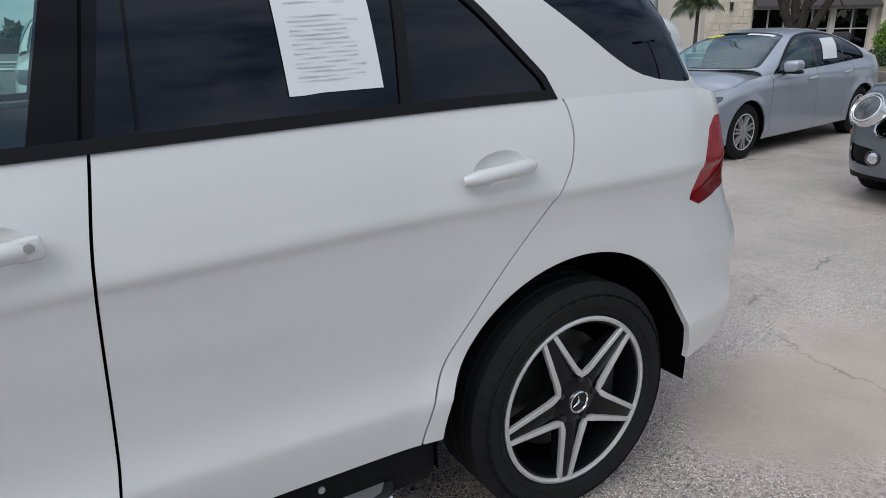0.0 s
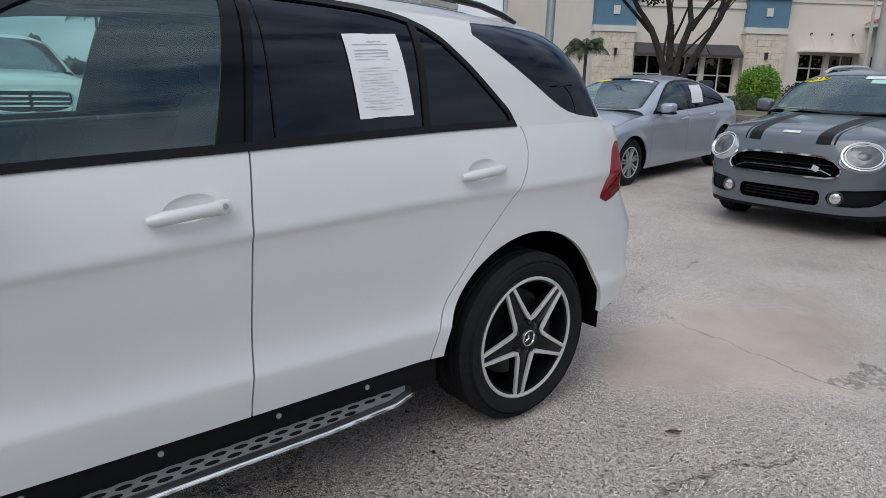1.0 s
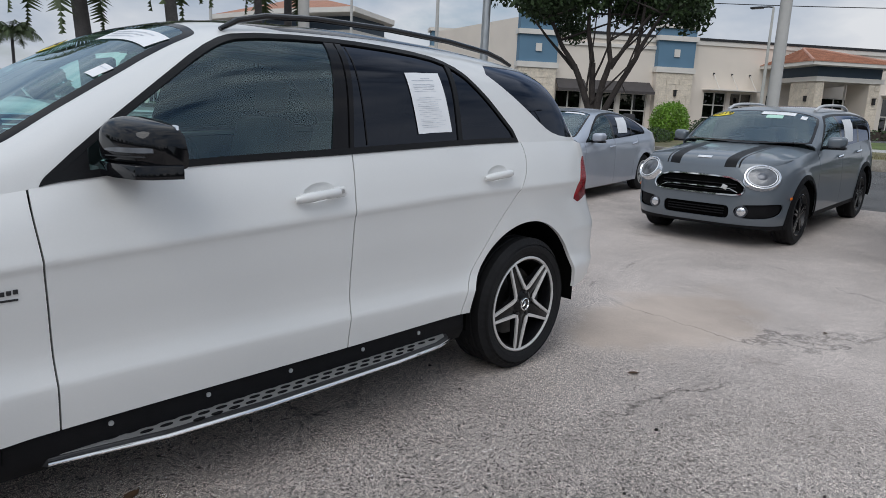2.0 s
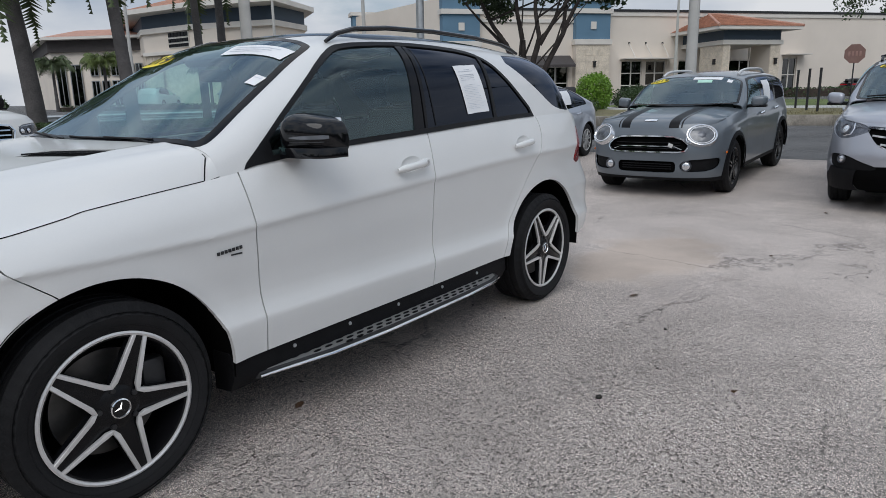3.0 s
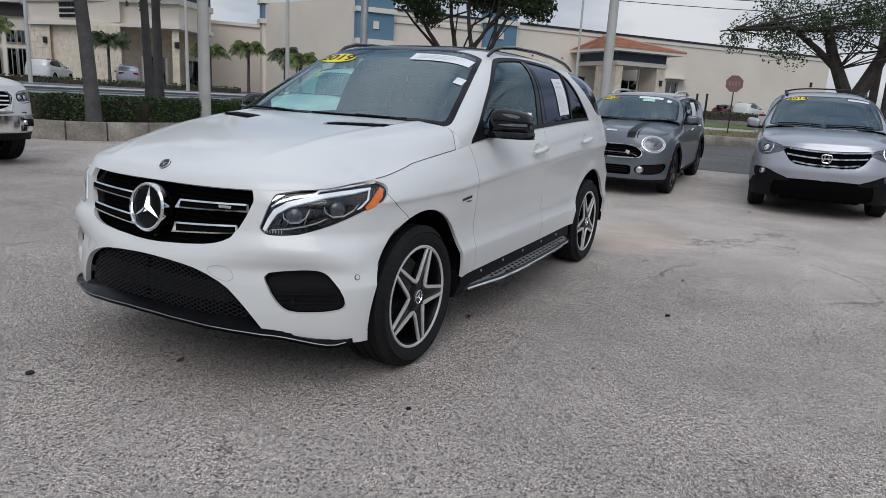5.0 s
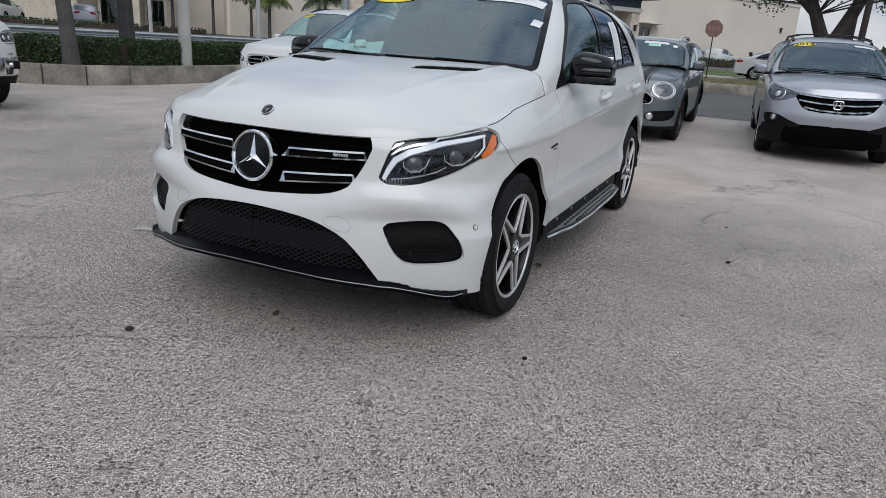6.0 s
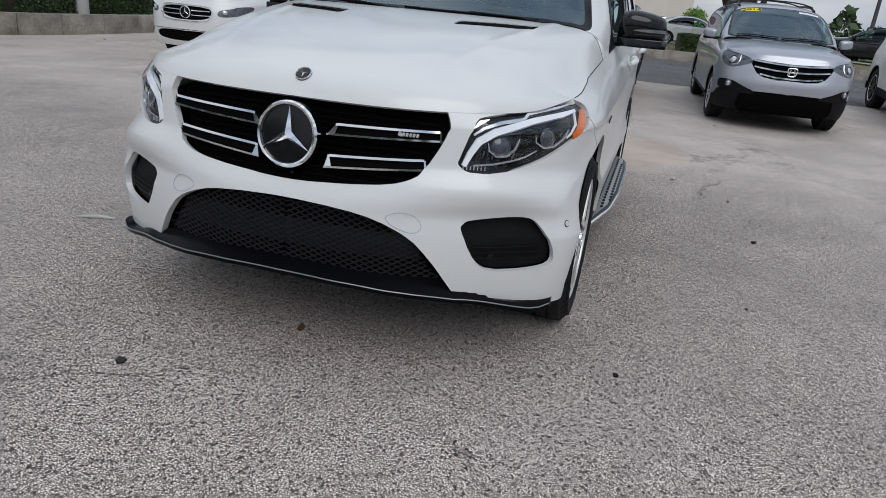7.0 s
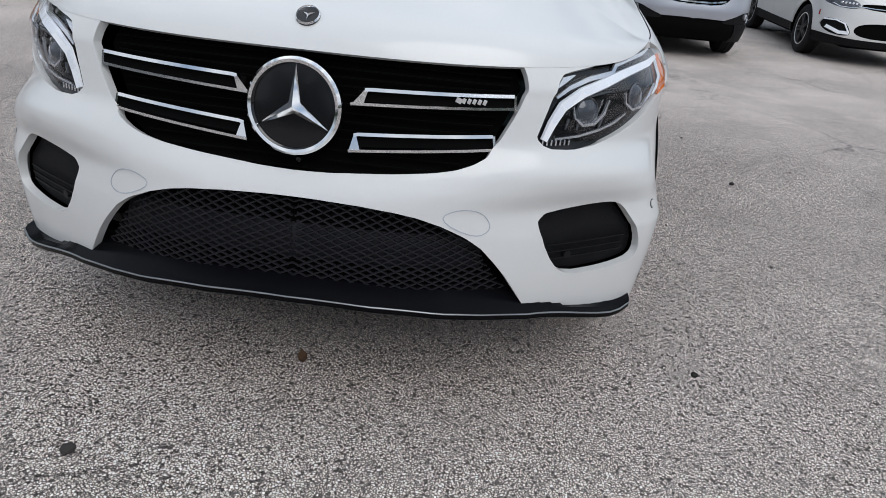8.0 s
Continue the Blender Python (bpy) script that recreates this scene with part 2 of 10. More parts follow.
PALE_INK = material("pale print", (0.42, 0.45, 0.5), 0.8, 0, 0, 0.2, 40.0)
YELLOW = material("yellow sticker", (0.85, 0.68, 0.03), 0.5, 0, 0, 0.03, 10.0)
AMBER = material("amber lens", (0.75, 0.16, 0.01), 0.18, 0, 0.5, 0.1, 30.0)
RED_LENS = material("red lens", (0.33, 0.006, 0.012), 0.2, 0, 0.0, 0.25, 14.0, spec=0.25)
DARK_RED = material("dark red lens", (0.16, 0.004, 0.008), 0.2, 0, 0.0, 0.2, 14.0, spec=0.25)
LAMP_INNER = material("lamp housing", (0.13, 0.135, 0.15), 0.3, 0.6, 0, 0.3, 18.0)
LAMP_GREY = material("grey lamp glass", (0.13, 0.135, 0.145), 0.2, 0.3, 0.5, 0.25, 18.0)
LAMP_SILVER = material("lamp reflector", (0.75, 0.76, 0.78), 0.16, 0.85, 0, 0.1, 30.0)
DRL = material("clear light guide", (0.9, 0.92, 0.95), 0.15, 0, 0.6, 0.02, 20.0)
LENS = glass("lamp cover", (0.95, 0.96, 0.98), 0.0, 1.42)
LAMP_DARK = material("smoked lamp housing", (0.020, 0.022, 0.030), 0.22, 0.3, 0, 0.3, 18.0)
PROJECTOR = material("projector lens", (0.05, 0.055, 0.065), 0.06, 0.0, 0.6, 0.1, 18.0)
SCREEN = glass("windscreen", (0.64, 0.89, 0.83), 0.0, 2.35, (0.73, 0.90, 1.0))
SIDE_GLASS = glass("side glass", (0.70, 0.91, 0.86), 0.0, 1.85, (0.74, 0.93, 1.0))
PRIVACY = glass("privacy glass", (0.016, 0.016, 0.022), 0.02, 1.5, (0.75, 0.82, 1.0))
SHOP_GLASS = glass("shop glass", (0.10, 0.12, 0.13))
LOT = asphalt("lot paving", (0.655, 0.575, 0.520), (0.93, 0.815, 0.740), 138.0, 0.22, 3.4)
ROAD = asphalt("road asphalt", (0.12, 0.118, 0.117), (0.28, 0.275, 0.27), 110.0, 0.7)
CONCRETE = material("weathered concrete", (0.30, 0.27, 0.23), 0.85, 0, 0, 0.42, 1.9, 0.5, 60.0, fine=0.2, fine_scale=18)
PALE_CONCRETE = material("pale concrete pole", (0.5, 0.49, 0.46), 0.8, 0, 0, 0.1, 2.0, 0.2, 70.0)
STUCCO = material("beige stucco", (0.76, 0.68, 0.59), 0.9, 0, 0, 0.05, 0.35, 0.15, 30.0)
STUCCO_GREY = material("grey-beige stucco", (0.70, 0.62, 0.54), 0.9, 0, 0, 0.06, 0.4, 0.15, 30.0)
STONE = material("pale coral stone", (0.72, 0.63, 0.51), 0.9, 0, 0, 0.12, 2.2, 0.4, 20.0, fine=0.12, fine_scale=9)
CREAM = material("cream cornice", (0.72, 0.68, 0.62), 0.8, 0, 0, 0.05, 1.0)
BLUE_WALL = material("blue stucco", (0.12, 0.22, 0.31), 0.85, 0, 0, 0.06, 0.7, 0.1, 30.0)
BLUE_BAND = material("slate blue band", (0.055, 0.08, 0.11), 0.7, 0, 0, 0.08, 0.8)
TERRACOTTA = material("terracotta tile", (0.40, 0.19, 0.12), 0.85, 0, 0, 0.2, 1.4, 0.3, 12.0, fine=0.2, fine_scale=14)
PINK_ROOF = material("faded clay tile", (0.48, 0.26, 0.19), 0.85, 0, 0, 0.15, 1.4, 0.3, 12.0, fine=0.15, fine_scale=14)
AWNING = material("dark canvas", (0.07, 0.062, 0.06), 0.9, 0, 0, 0.1, 3.0)
BARK = material("palm bark", (0.088, 0.082, 0.08), 0.9, 0, 0, 0.25, 3.0, 0.6, 25.0, fine=0.2, fine_scale=30)
OAK_BARK = material("dark bark", (0.055, 0.045, 0.04), 0.95, 0, 0, 0.3, 4.0, 0.7, 25.0, fine=0.2, fine_scale=30)
LEAF = material("dark leaf", (0.035, 0.065, 0.018), 0.6, 0, 0, 0.35, 1.3, fine=0.2, fine_scale=9)
HEDGE_LEAF = material("hedge leaf", (0.042, 0.078, 0.022), 0.5, 0, 0, 0.4, 2.0, fine=0.25, fine_scale=12)
LIME_LEAF = material("lime leaf", (0.16, 0.30, 0.03), 0.55, 0, 0, 0.3, 2.0, fine=0.2, fine_scale=10)
PALM_LEAF = material("palm frond", (0.06, 0.085, 0.03), 0.6, 0, 0, 0.35, 1.5, fine=0.2, fine_scale=9)
GOLD_PALM = material("golden palm frond", (0.10, 0.135, 0.03), 0.6, 0, 0, 0.35, 1.5, fine=0.2, fine_scale=9)
GRASS = material("grass", (0.10, 0.135, 0.035), 0.95, 0, 0, 0.35, 0.6, 0.5, 40.0, fine=0.3, fine_scale=12)
DRY_GRASS = material("dry lawn", (0.17, 0.15, 0.075), 0.95, 0, 0, 0.3, 0.8, 0.5, 40.0, fine=0.3, fine_scale=14)
GALV = material("galvanised steel", (0.45, 0.47, 0.48), 0.45, 0.7, 0, 0.12, 3.0)
SIGN_RED = material("faded red sign", (0.33, 0.19, 0.16), 0.6, 0, 0, 0.1, 4.0)
HYDRANT = material("green paint", (0.03, 0.13, 0.09), 0.5, 0, 0.2, 0.15, 10.0)
LITTER = material("dead leaf", (0.10, 0.055, 0.03), 0.9, 0, 0, 0.3, 20.0)
PEBBLE = material("dark pebble", (0.04, 0.035, 0.032), 0.9, 0, 0, 0.3, 30.0)
SOIL = material("mulch", (0.06, 0.045, 0.035), 0.95, 0, 0, 0.3, 5.0, 0.5, 40.0)


# ---- mesh tools ----
def link_mesh(name, verts, faces, mat, parent=None, label="", smooth=True, sharp=0.6):
    me = bpy.data.meshes.new(name)
    me.from_pydata([tuple(v) for v in verts], [], faces)
    for m in (mat if isinstance(mat, (list, tuple)) else [mat]):
        me.materials.append(m)
    if smooth:
        me.polygons.foreach_set("use_smooth", [True] * len(me.polygons))
        me.set_sharp_from_angle(angle=sharp)
    me.update()
    ob = new(name, me)
    if parent:
        ob.parent = parent
    if label:
        ob["label"] = label
    return ob


def part(name, bm, mat, parent=None, label="", smooth=True, sharp=0.6):
    """Links a bmesh as one mesh object under a thing or a part."""
    bmesh.ops.recalc_face_normals(bm, faces=bm.faces)
    me = bpy.data.meshes.new(name)
    bm.to_mesh(me)
    bm.free()
    for m in (mat if isinstance(mat, (list, tuple)) else [mat]):
        me.materials.append(m)
    if smooth:
        me.polygons.foreach_set("use_smooth", [True] * len(me.polygons))
        me.set_sharp_from_angle(angle=sharp)
    ob = new(name, me)
    if parent:
        ob.parent = parent
    if label:
        ob["label"] = label
    return ob


def empty(name, m=None, label="", category="", group="", kind=""):
    ob = new(name)
    ob.empty_display_size = 0.2
    if m is not None:
        ob.matrix_basis = m
    return tagged(ob, label, category, group, kind)


def bm_box(bm, c, s, bevel=0.0, rot=None, seg=2):
    """Adds a box of centre c and full size s, with rounded edges."""
    r = bmesh.ops.create_cube(bm, size=1.0)
    vs = r["verts"]
    for v in vs:
        v.co = Vector((v.co.x * s[0], v.co.y * s[1], v.co.z * s[2]))
    if bevel > 0:
        es = list({e for v in vs for e in v.link_edges})
        rb = bmesh.ops.bevel(bm, geom=es, offset=min(bevel, min(s) * 0.45), segments=seg, affect="EDGES", profile=0.5)
        vs = list({v for f in rb["faces"] for v in f.verts} | {v for v in vs if v.is_valid})
    m = Matrix.Translation(c) @ (Euler([radians(a) for a in rot]).to_matrix().to_4x4() if rot else Matrix())
    for v in vs:
        v.co = m @ v.co
    return vs


def box_bm(c, s, bevel=0.0, rot=None, seg=2):
    bm = bmesh.new()
    bm_box(bm, c, s, bevel, rot, seg)
    return bm


def bm_tube(bm, pts, radii, seg=10, cap=True, flat=1.0):
    """A tube along points; radii is one number or one for each point; flat squeezes it in height."""
    pts = [Vector(p) for p in pts]
    if isinstance(radii, (int, float)):
        radii = [radii] * len(pts)
    rings = []
    side = None
    for i, p in enumerate(pts):
        d = (pts[min(i + 1, len(pts) - 1)] - pts[max(i - 1, 0)]).normalized()
        if side is None:
            ref = Vector((0, 0, 1)) if abs(d.z) < 0.9 else Vector((1, 0, 0))
            side = d.cross(ref).normalized()
        else:
            side = (side - d * side.dot(d)).normalized()
        up = side.cross(d)
        rings.append([bm.verts.new(p + radii[i] * (math.cos(a) * side + flat * math.sin(a) * up)) for a in [2 * math.pi * k / seg for k in range(seg)]])
    for a, b in zip(rings, rings[1:]):
        for k in range(seg):
            bm.faces.new((a[k], a[(k + 1) % seg], b[(k + 1) % seg], b[k]))
    if cap:
        bm.faces.new(rings[0])
        bm.faces.new(list(reversed(rings[-1])))
    return rings


def tube_bm(pts, radii, seg=10, cap=True, flat=1.0):
    bm = bmesh.new()
    bm_tube(bm, pts, radii, seg, cap, flat)
    return bm


def bm_lathe(bm, profile, seg=48, m=None, closed=False):
    """Turns a profile of (radius, along) round the y axis."""
    rings = []
    for r, y in profile:
        if r < 1e-5:
            rings.append([bm.verts.new((0, y, 0))])
        else:
            rings.append([bm.verts.new((r * math.cos(a), y, r * math.sin(a))) for a in [2 * math.pi * k / seg for k in range(seg)]])
    pairs = list(zip(rings, rings[1:])) + ([(rings[-1], rings[0])] if closed else [])
    for a, b in pairs:
        for k in range(seg):
            q = [a[k % len(a)], a[(k + 1) % len(a)], b[(k + 1) % len(b)], b[k % len(b)]]
            q = list(dict.fromkeys(q))
            if len(q) > 2:
                bm.faces.new(q)
    if m is not None:
        for ring in rings:
            for v in ring:
                v.co = m @ v.co
    return rings


def lathe_bm(profile, seg=48, m=None, closed=False):
    bm = bmesh.new()
    bm_lathe(bm, profile, seg, m, closed)
    return bm


def bm_prism(bm, poly, depth, place, bevel=0.0):
    """Extrudes a flat outline (2D points) by depth; place maps (a, b, c) to the world, c from 0 to depth."""
    lo = [bm.verts.new(place(a, b, 0)) for a, b in poly]
    hi = [bm.verts.new(place(a, b, depth)) for a, b in poly]
    n = len(poly)
    fs = [bm.faces.new(lo[::-1]), bm.faces.new(hi)]
    for k in range(n):
        fs.append(bm.faces.new((lo[k], lo[(k + 1) % n], hi[(k + 1) % n], hi[k])))
    if bevel > 0:
        bmesh.ops.bevel(bm, geom=list(fs[1].edges), offset=bevel, segments=2, affect="EDGES", profile=0.5)
    return fs


def prism_bm(poly, depth, place, bevel=0.0):
    bm = bmesh.new()
    bm_prism(bm, poly, depth, place, bevel)
    return bm


def bm_strip(bm, pts, width, thick, out):
    """A band along points: width across, thick along out (a function of the point or one vector)."""
    pts = [Vector(p) for p in pts]
    rows = []
    for i, p in enumerate(pts):
        d = (pts[min(i + 1, len(pts) - 1)] - pts[max(i - 1, 0)]).normalized()
        o = Vector(out(p) if callable(out) else out).normalized()
        s = d.cross(o).normalized()
        w = width[i] if isinstance(width, (list, tuple)) else width
        rows.append([bm.verts.new(q) for q in (p - s * w / 2, p + s * w / 2, p + s * w / 2 * 0.8 + o * thick, p - s * w / 2 * 0.8 + o * thick)])
    for a, b in zip(rows, rows[1:]):
        for k in range(4):
            bm.faces.new((a[k], a[(k + 1) % 4], b[(k + 1) % 4], b[k]))
    bm.faces.new(rows[0])
    bm.faces.new(rows[-1][::-1])


def strip_bm(pts, width, thick, out):
    bm = bmesh.new()
    bm_strip(bm, pts, width, thick, out)
    return bm


def pchip(pts):
    """A smooth curve through (x, y) pairs that does not overshoot; takes arrays."""
    xs, ys = np.array([p[0] for p in pts], float), np.array([p[1] for p in pts], float)
    h, d = np.diff(xs), np.diff(ys) / np.diff(xs)
    m = np.zeros(len(xs))
    if len(xs) > 2:
        w1, w2 = 2 * h[1:] + h[:-1], h[1:] + 2 * h[:-1]
        ok = d[1:] * d[:-1] > 0
        m[1:-1][ok] = (w1 + w2)[ok] / (w1[ok] / d[:-1][ok] + w2[ok] / d[1:][ok])
    m[0], m[-1] = d[0], d[-1]

    def f(x):
        x = np.clip(np.asarray(x, float), xs[0], xs[-1])
        i = np.clip(np.searchsorted(xs, x) - 1, 0, len(h) - 1)
        t = (x - xs[i]) / h[i]
        return (2 * t**3 - 3 * t**2 + 1) * ys[i] + (t**3 - 2 * t**2 + t) * h[i] * m[i] + (-2 * t**3 + 3 * t**2) * ys[i + 1] + (t**3 - t**2) * h[i] * m[i + 1]

    return f


def rounded(poly, times=3, keep=0.25):
    """Cuts the corners of an outline."""
    for _ in range(times):
        poly = [q for a, b in zip(poly, poly[1:] + poly[:1]) for q in ((a[0] + (b[0] - a[0]) * keep, a[1] + (b[1] - a[1]) * keep), (b[0] + (a[0] - b[0]) * keep, b[1] + (a[1] - b[1]) * keep))]
    return poly


def inside_of(poly, q):
    """Signed distance of points q (n, 2) to an outline, negative inside."""
    p = np.asarray(poly, float)
    best, inside = np.full(len(q), 1e9), np.zeros(len(q), bool)
    for a, b in zip(p, np.roll(p, -1, 0)):
        e, w = b - a, q - a
        t = np.clip((w @ e) / max(e @ e, 1e-12), 0, 1)
        best = np.minimum(best, ((w - t[:, None] * e) ** 2).sum(1))
        cross = ((a[1] <= q[:, 1]) != (b[1] <= q[:, 1]))
        with np.errstate(divide="ignore", invalid="ignore"):
            inside ^= cross & (q[:, 0] < a[0] + (q[:, 1] - a[1]) * e[0] / (e[1] if abs(e[1]) > 1e-12 else 1e-12))
    return np.where(inside, -1, 1) * np.sqrt(best)


class Sheet:
    """A curved surface over two parameters that can be cut along outlines."""

    def __init__(self, params, faces, surf):
        self.q, self.faces, self.surf = np.asarray(params, float).reshape(-1, 2), faces, surf

    @classmethod
    def grid(cls, us, vs, surf):
        n = len(vs)
        q = np.array([(u, v) for u in us for v in vs])
        faces = [(i * n + j, (i + 1) * n + j, (i + 1) * n + j + 1, i * n + j + 1) for i in range(len(us) - 1) for j in range(n - 1)]
        return cls(q, faces, surf)

    def xyz(self):
        return self.surf(self.q)

    def cut(self, field):
        """Splits along field = 0: the sheet where it is negative, and the rest."""
        val = field(self)
        q, extra, cache = self.q, [], {}
        ins, outs = [], []

        def between(a, b):
            key = (a, b) if a < b else (b, a)
            if key not in cache:
                t = val[key[0]] / (val[key[0]] - val[key[1]])
                cache[key] = len(q) + len(extra)
                extra.append(q[key[0]] + t * (q[key[1]] - q[key[0]]))
            return cache[key]

        neg = val < 0
        for f in self.faces:
            s = [neg[i] for i in f]
            if all(s):
                ins.append(f)
            elif not any(s):
                outs.append(f)
            else:
                fi, fo = [], []
                for k, a in enumerate(f):
                    b = f[(k + 1) % len(f)]
                    (fi if neg[a] else fo).append(a)
                    if neg[a] != neg[b]:
                        c = between(a, b)
                        fi.append(c)
                        fo.append(c)
                if len(fi) > 2:
                    ins.append(tuple(fi))
                if len(fo) > 2:
                    outs.append(tuple(fo))
        allq = np.vstack([q, extra]) if extra else q
        return Sheet(allq, ins, self.surf), Sheet(allq, outs, self.surf)

    def keep(self, field):
        return self.cut(field)[0]

    def drop(self, field):
        return self.cut(field)[1]

    def mesh(self, name, mat, parent, label="", lift=0.0, edge=0.0, mirror=False, both=False, flip=False, sharp=0.6):
        """Links the sheet; edge folds its rim inwards, lift raises it, mirror puts it on the other flank, both joins the two halves."""
        used = sorted({i for f in self.faces for i in f})
        if len(self.faces) == 0:
            return None
        back = {v: k for k, v in enumerate(used)}
        p = self.surf(self.q[used])
        faces = [tuple(back[i] for i in f) for f in self.faces]
        nrm = np.zeros_like(p)
        for f in faces:
            c = np.zeros(3)
            for k in range(1, len(f) - 1):
                c += np.cross(p[f[k]] - p[f[0]], p[f[k + 1]] - p[f[0]])
            for i in f:
                nrm[i] += c
        nrm /= np.maximum(np.linalg.norm(nrm, axis=1, keepdims=True), 1e-12)
        centre = np.array([0, 0, 0.7])
        if ((nrm * (p - centre)).sum(1)).mean() < 0:
            nrm, faces = -nrm, [f[::-1] for f in faces]
        p = p + nrm * lift
        if edge:
            count = {}
            for f in faces:
                for a, b in zip(f, f[1:] + f[:1]):
                    count[(a, b)] = 1
            rim = [(a, b) for (a, b) in count if (b, a) not in count and not (abs(p[a][1]) < 1e-3 and abs(p[b][1]) < 1e-3)]
            ids = {}
            more = []
            for a, b in rim:
                for i in (a, b):
                    if i not in ids:
                        ids[i] = len(p) + len(more)
                        more.append(p[i] - nrm[i] * edge)
            faces = faces + [(b, a, ids[a], ids[b]) for a, b in rim]
            p = np.vstack([p, more]) if more else p
        if mirror or both:
            pm = p * np.array([1, -1, 1])
            fm = [f[::-1] for f in faces]
            if both:
                n = len(p)
                p, faces = np.vstack([p, pm]), faces + [tuple(i + n for i in f) for f in fm]
            else:
                p, faces = pm, fm
        if both:
            bm = bmesh.new()
            vs = [bm.verts.new(v) for v in p]
            for f in faces:
                try:
                    bm.faces.new([vs[i] for i in f])
                except ValueError:
                    pass
            bmesh.ops.remove_doubles(bm, verts=[v for v in vs if abs(v.co.y) < 2e-3], dist=2e-4)
            me = bpy.data.meshes.new(name)
            bm.to_mesh(me)
            bm.free()
            me.materials.append(mat)
            me.polygons.foreach_set("use_smooth", [True] * len(me.polygons))
            me.set_sharp_from_angle(angle=sharp)
            ob = new(name, me)
            ob.parent = parent
            if label:
                ob["label"] = label
            return ob
        return link_mesh(name, p, faces, mat, parent, label, True, sharp)


# ---- cars ----
class CarShape:
    """The skin of a car that faces -x: a lower ring from the nose round the flank to the tail, a bonnet and a greenhouse."""

    def __init__(self, s):
        self.s = s
        nf, nr = s.get("nf", 2.9), s.get("nr", 2.7)
        th = np.linspace(0, math.pi / 2, 60)
        fx = s["xcf"] - (s["xcf"] - s["xf"]) * np.cos(th) ** (2 / nf)
        fy = np.sin(th) ** (2 / nf)
        rx = s["xcr"] + (s["xr"] - s["xcr"]) * np.cos(th[::-1]) ** (2 / nr)
        ry = np.sin(th[::-1]) ** (2 / nr)
        x = np.concatenate([fx, np.linspace(s["xcf"], s["xcr"], 40)[1:-1], rx])
        y = np.concatenate([fy, np.ones(38), ry])
        d = np.concatenate([[0], np.cumsum(np.hypot(np.diff(x), np.diff(y) * s["hw"]))])
        n = int(d[-1] / s.get("cell", 0.025))
        self.S = np.linspace(0, d[-1], n)
        self.X, self.Y = np.interp(self.S, d, x), np.interp(self.S, d, y)
        self.TH = np.interp(self.S, d[:60], th)
        self.U = np.clip(self.S / d[59], 0, 1)
        if "plan_low" in s:
            px, py = np.array(s["plan_low"]).T
            f = pchip(list(zip(py, px)))
            py2 = np.sin(np.linspace(0, math.pi / 2, 200)) * py[-2]
            lx, ly = np.append(f(py2), px[-1]), np.append(py2, py[-1])
            ld = np.concatenate([[0], np.cumsum(np.hypot(np.diff(lx), np.diff(ly)))])
            self.low = (ld / ld[-1], lx, ly)
        self.nz = pchip(s["nf_z"]) if "nf_z" in s else None
        self.ztop, self.zbot = pchip(s["ztop"]), pchip(s["zbot"])
        self.slant_f, self.slant_r = pchip(s["slant_f"]), pchip(s["slant_r"])
        self.prof = pchip(s["prof"])
        self.crease = pchip(s["crease"]) if "crease" in s else None
        self.hood, self.roof = pchip(s["hood"]), pchip(s["roof"])
        self.half_front = int(np.searchsorted(self.X, 0))
        vs = np.concatenate([np.linspace(0, 0.97, s.get("rows", 40)), [0.985, 1.0]])
        self.ring = Sheet.grid(np.arange(n, dtype=float), vs, self.ring_at)
        top = self.ring_at(np.stack([np.arange(n, dtype=float), np.ones(n)], 1))
        self.top = top
        k = np.concatenate([[True], np.diff(np.maximum.accumulate(top[:, 0])) > 1e-6])
        self.tx, self.ty, self.tz = top[k, 0], -top[k, 1], top[k, 2]
        t = np.linspace(0, math.pi / 2, 400)
        u, w = np.cos(t) ** (2 / 4.5), np.sin(t) ** (2 / 4.5)
        a = np.concatenate([[0], np.cumsum(np.hypot(np.diff((0.85 - 0.16 * w) * u), np.diff(0.5 * w)))])
        self.arc, self.th = a / a[-1], t
        gx = np.arange(s["roof"][0][0], s["roof"][-1][0] + 0.01, s.get("cell", 0.025))
        self.green = Sheet.grid(gx, np.linspace(0, 1, s.get("arcs", 52)), self.green_at)
        qs = np.linspace(0, 1, 40)
        self.bonnet = Sheet.grid(qs if s.get("cell", 0.025) > 0.02 else 1 - (1 - np.linspace(0, 1, 80)) ** 1.7, np.linspace(0, 1, 46 if s.get("cell", 0.025) > 0.02 else 110), self.bonnet_at)

    def width(self, X, z):
        s = self.s
        zz = z - (self.crease(X) - s.get("crease0", 0.95)) * np.clip((z - 0.6) / 0.3, 0, 1) if self.crease else z
        w = self.prof(zz)
        curl = pchip(s["curl_by"])(X) if "curl_by" in s else s.get("curl", 0.06) * np.clip((s.get("curl_x", -0.75) - X) / 0.3, 0, 1)
        w = w - curl * np.clip(1 - (self.ztop(X) - z) / 0.13, 0, 1) ** 2
        for xw in s["axles"]:
            xc, A = self.arch_of(xw)
            r = np.hypot(X - xc, z - s["wheel_z"])
            w = w + s.get("flare", 0.012) * np.exp(-(((r - A) / 0.06) ** 2))
        if "tail_in" in s:
            w = w - s["tail_in"] * np.clip((X - 1.5) / 0.6, 0, 1) ** 1.5 * np.clip((z - 0.74) / 0.2, 0, 1)
        tuck = s.get("tuck", 0.0)
        if tuck:
            w = w - tuck * np.clip((s["xcf"] - 0.17 - X) / 0.2, 0, 1) * np.clip((0.78 - z) / 0.15, 0, 1)
        return w

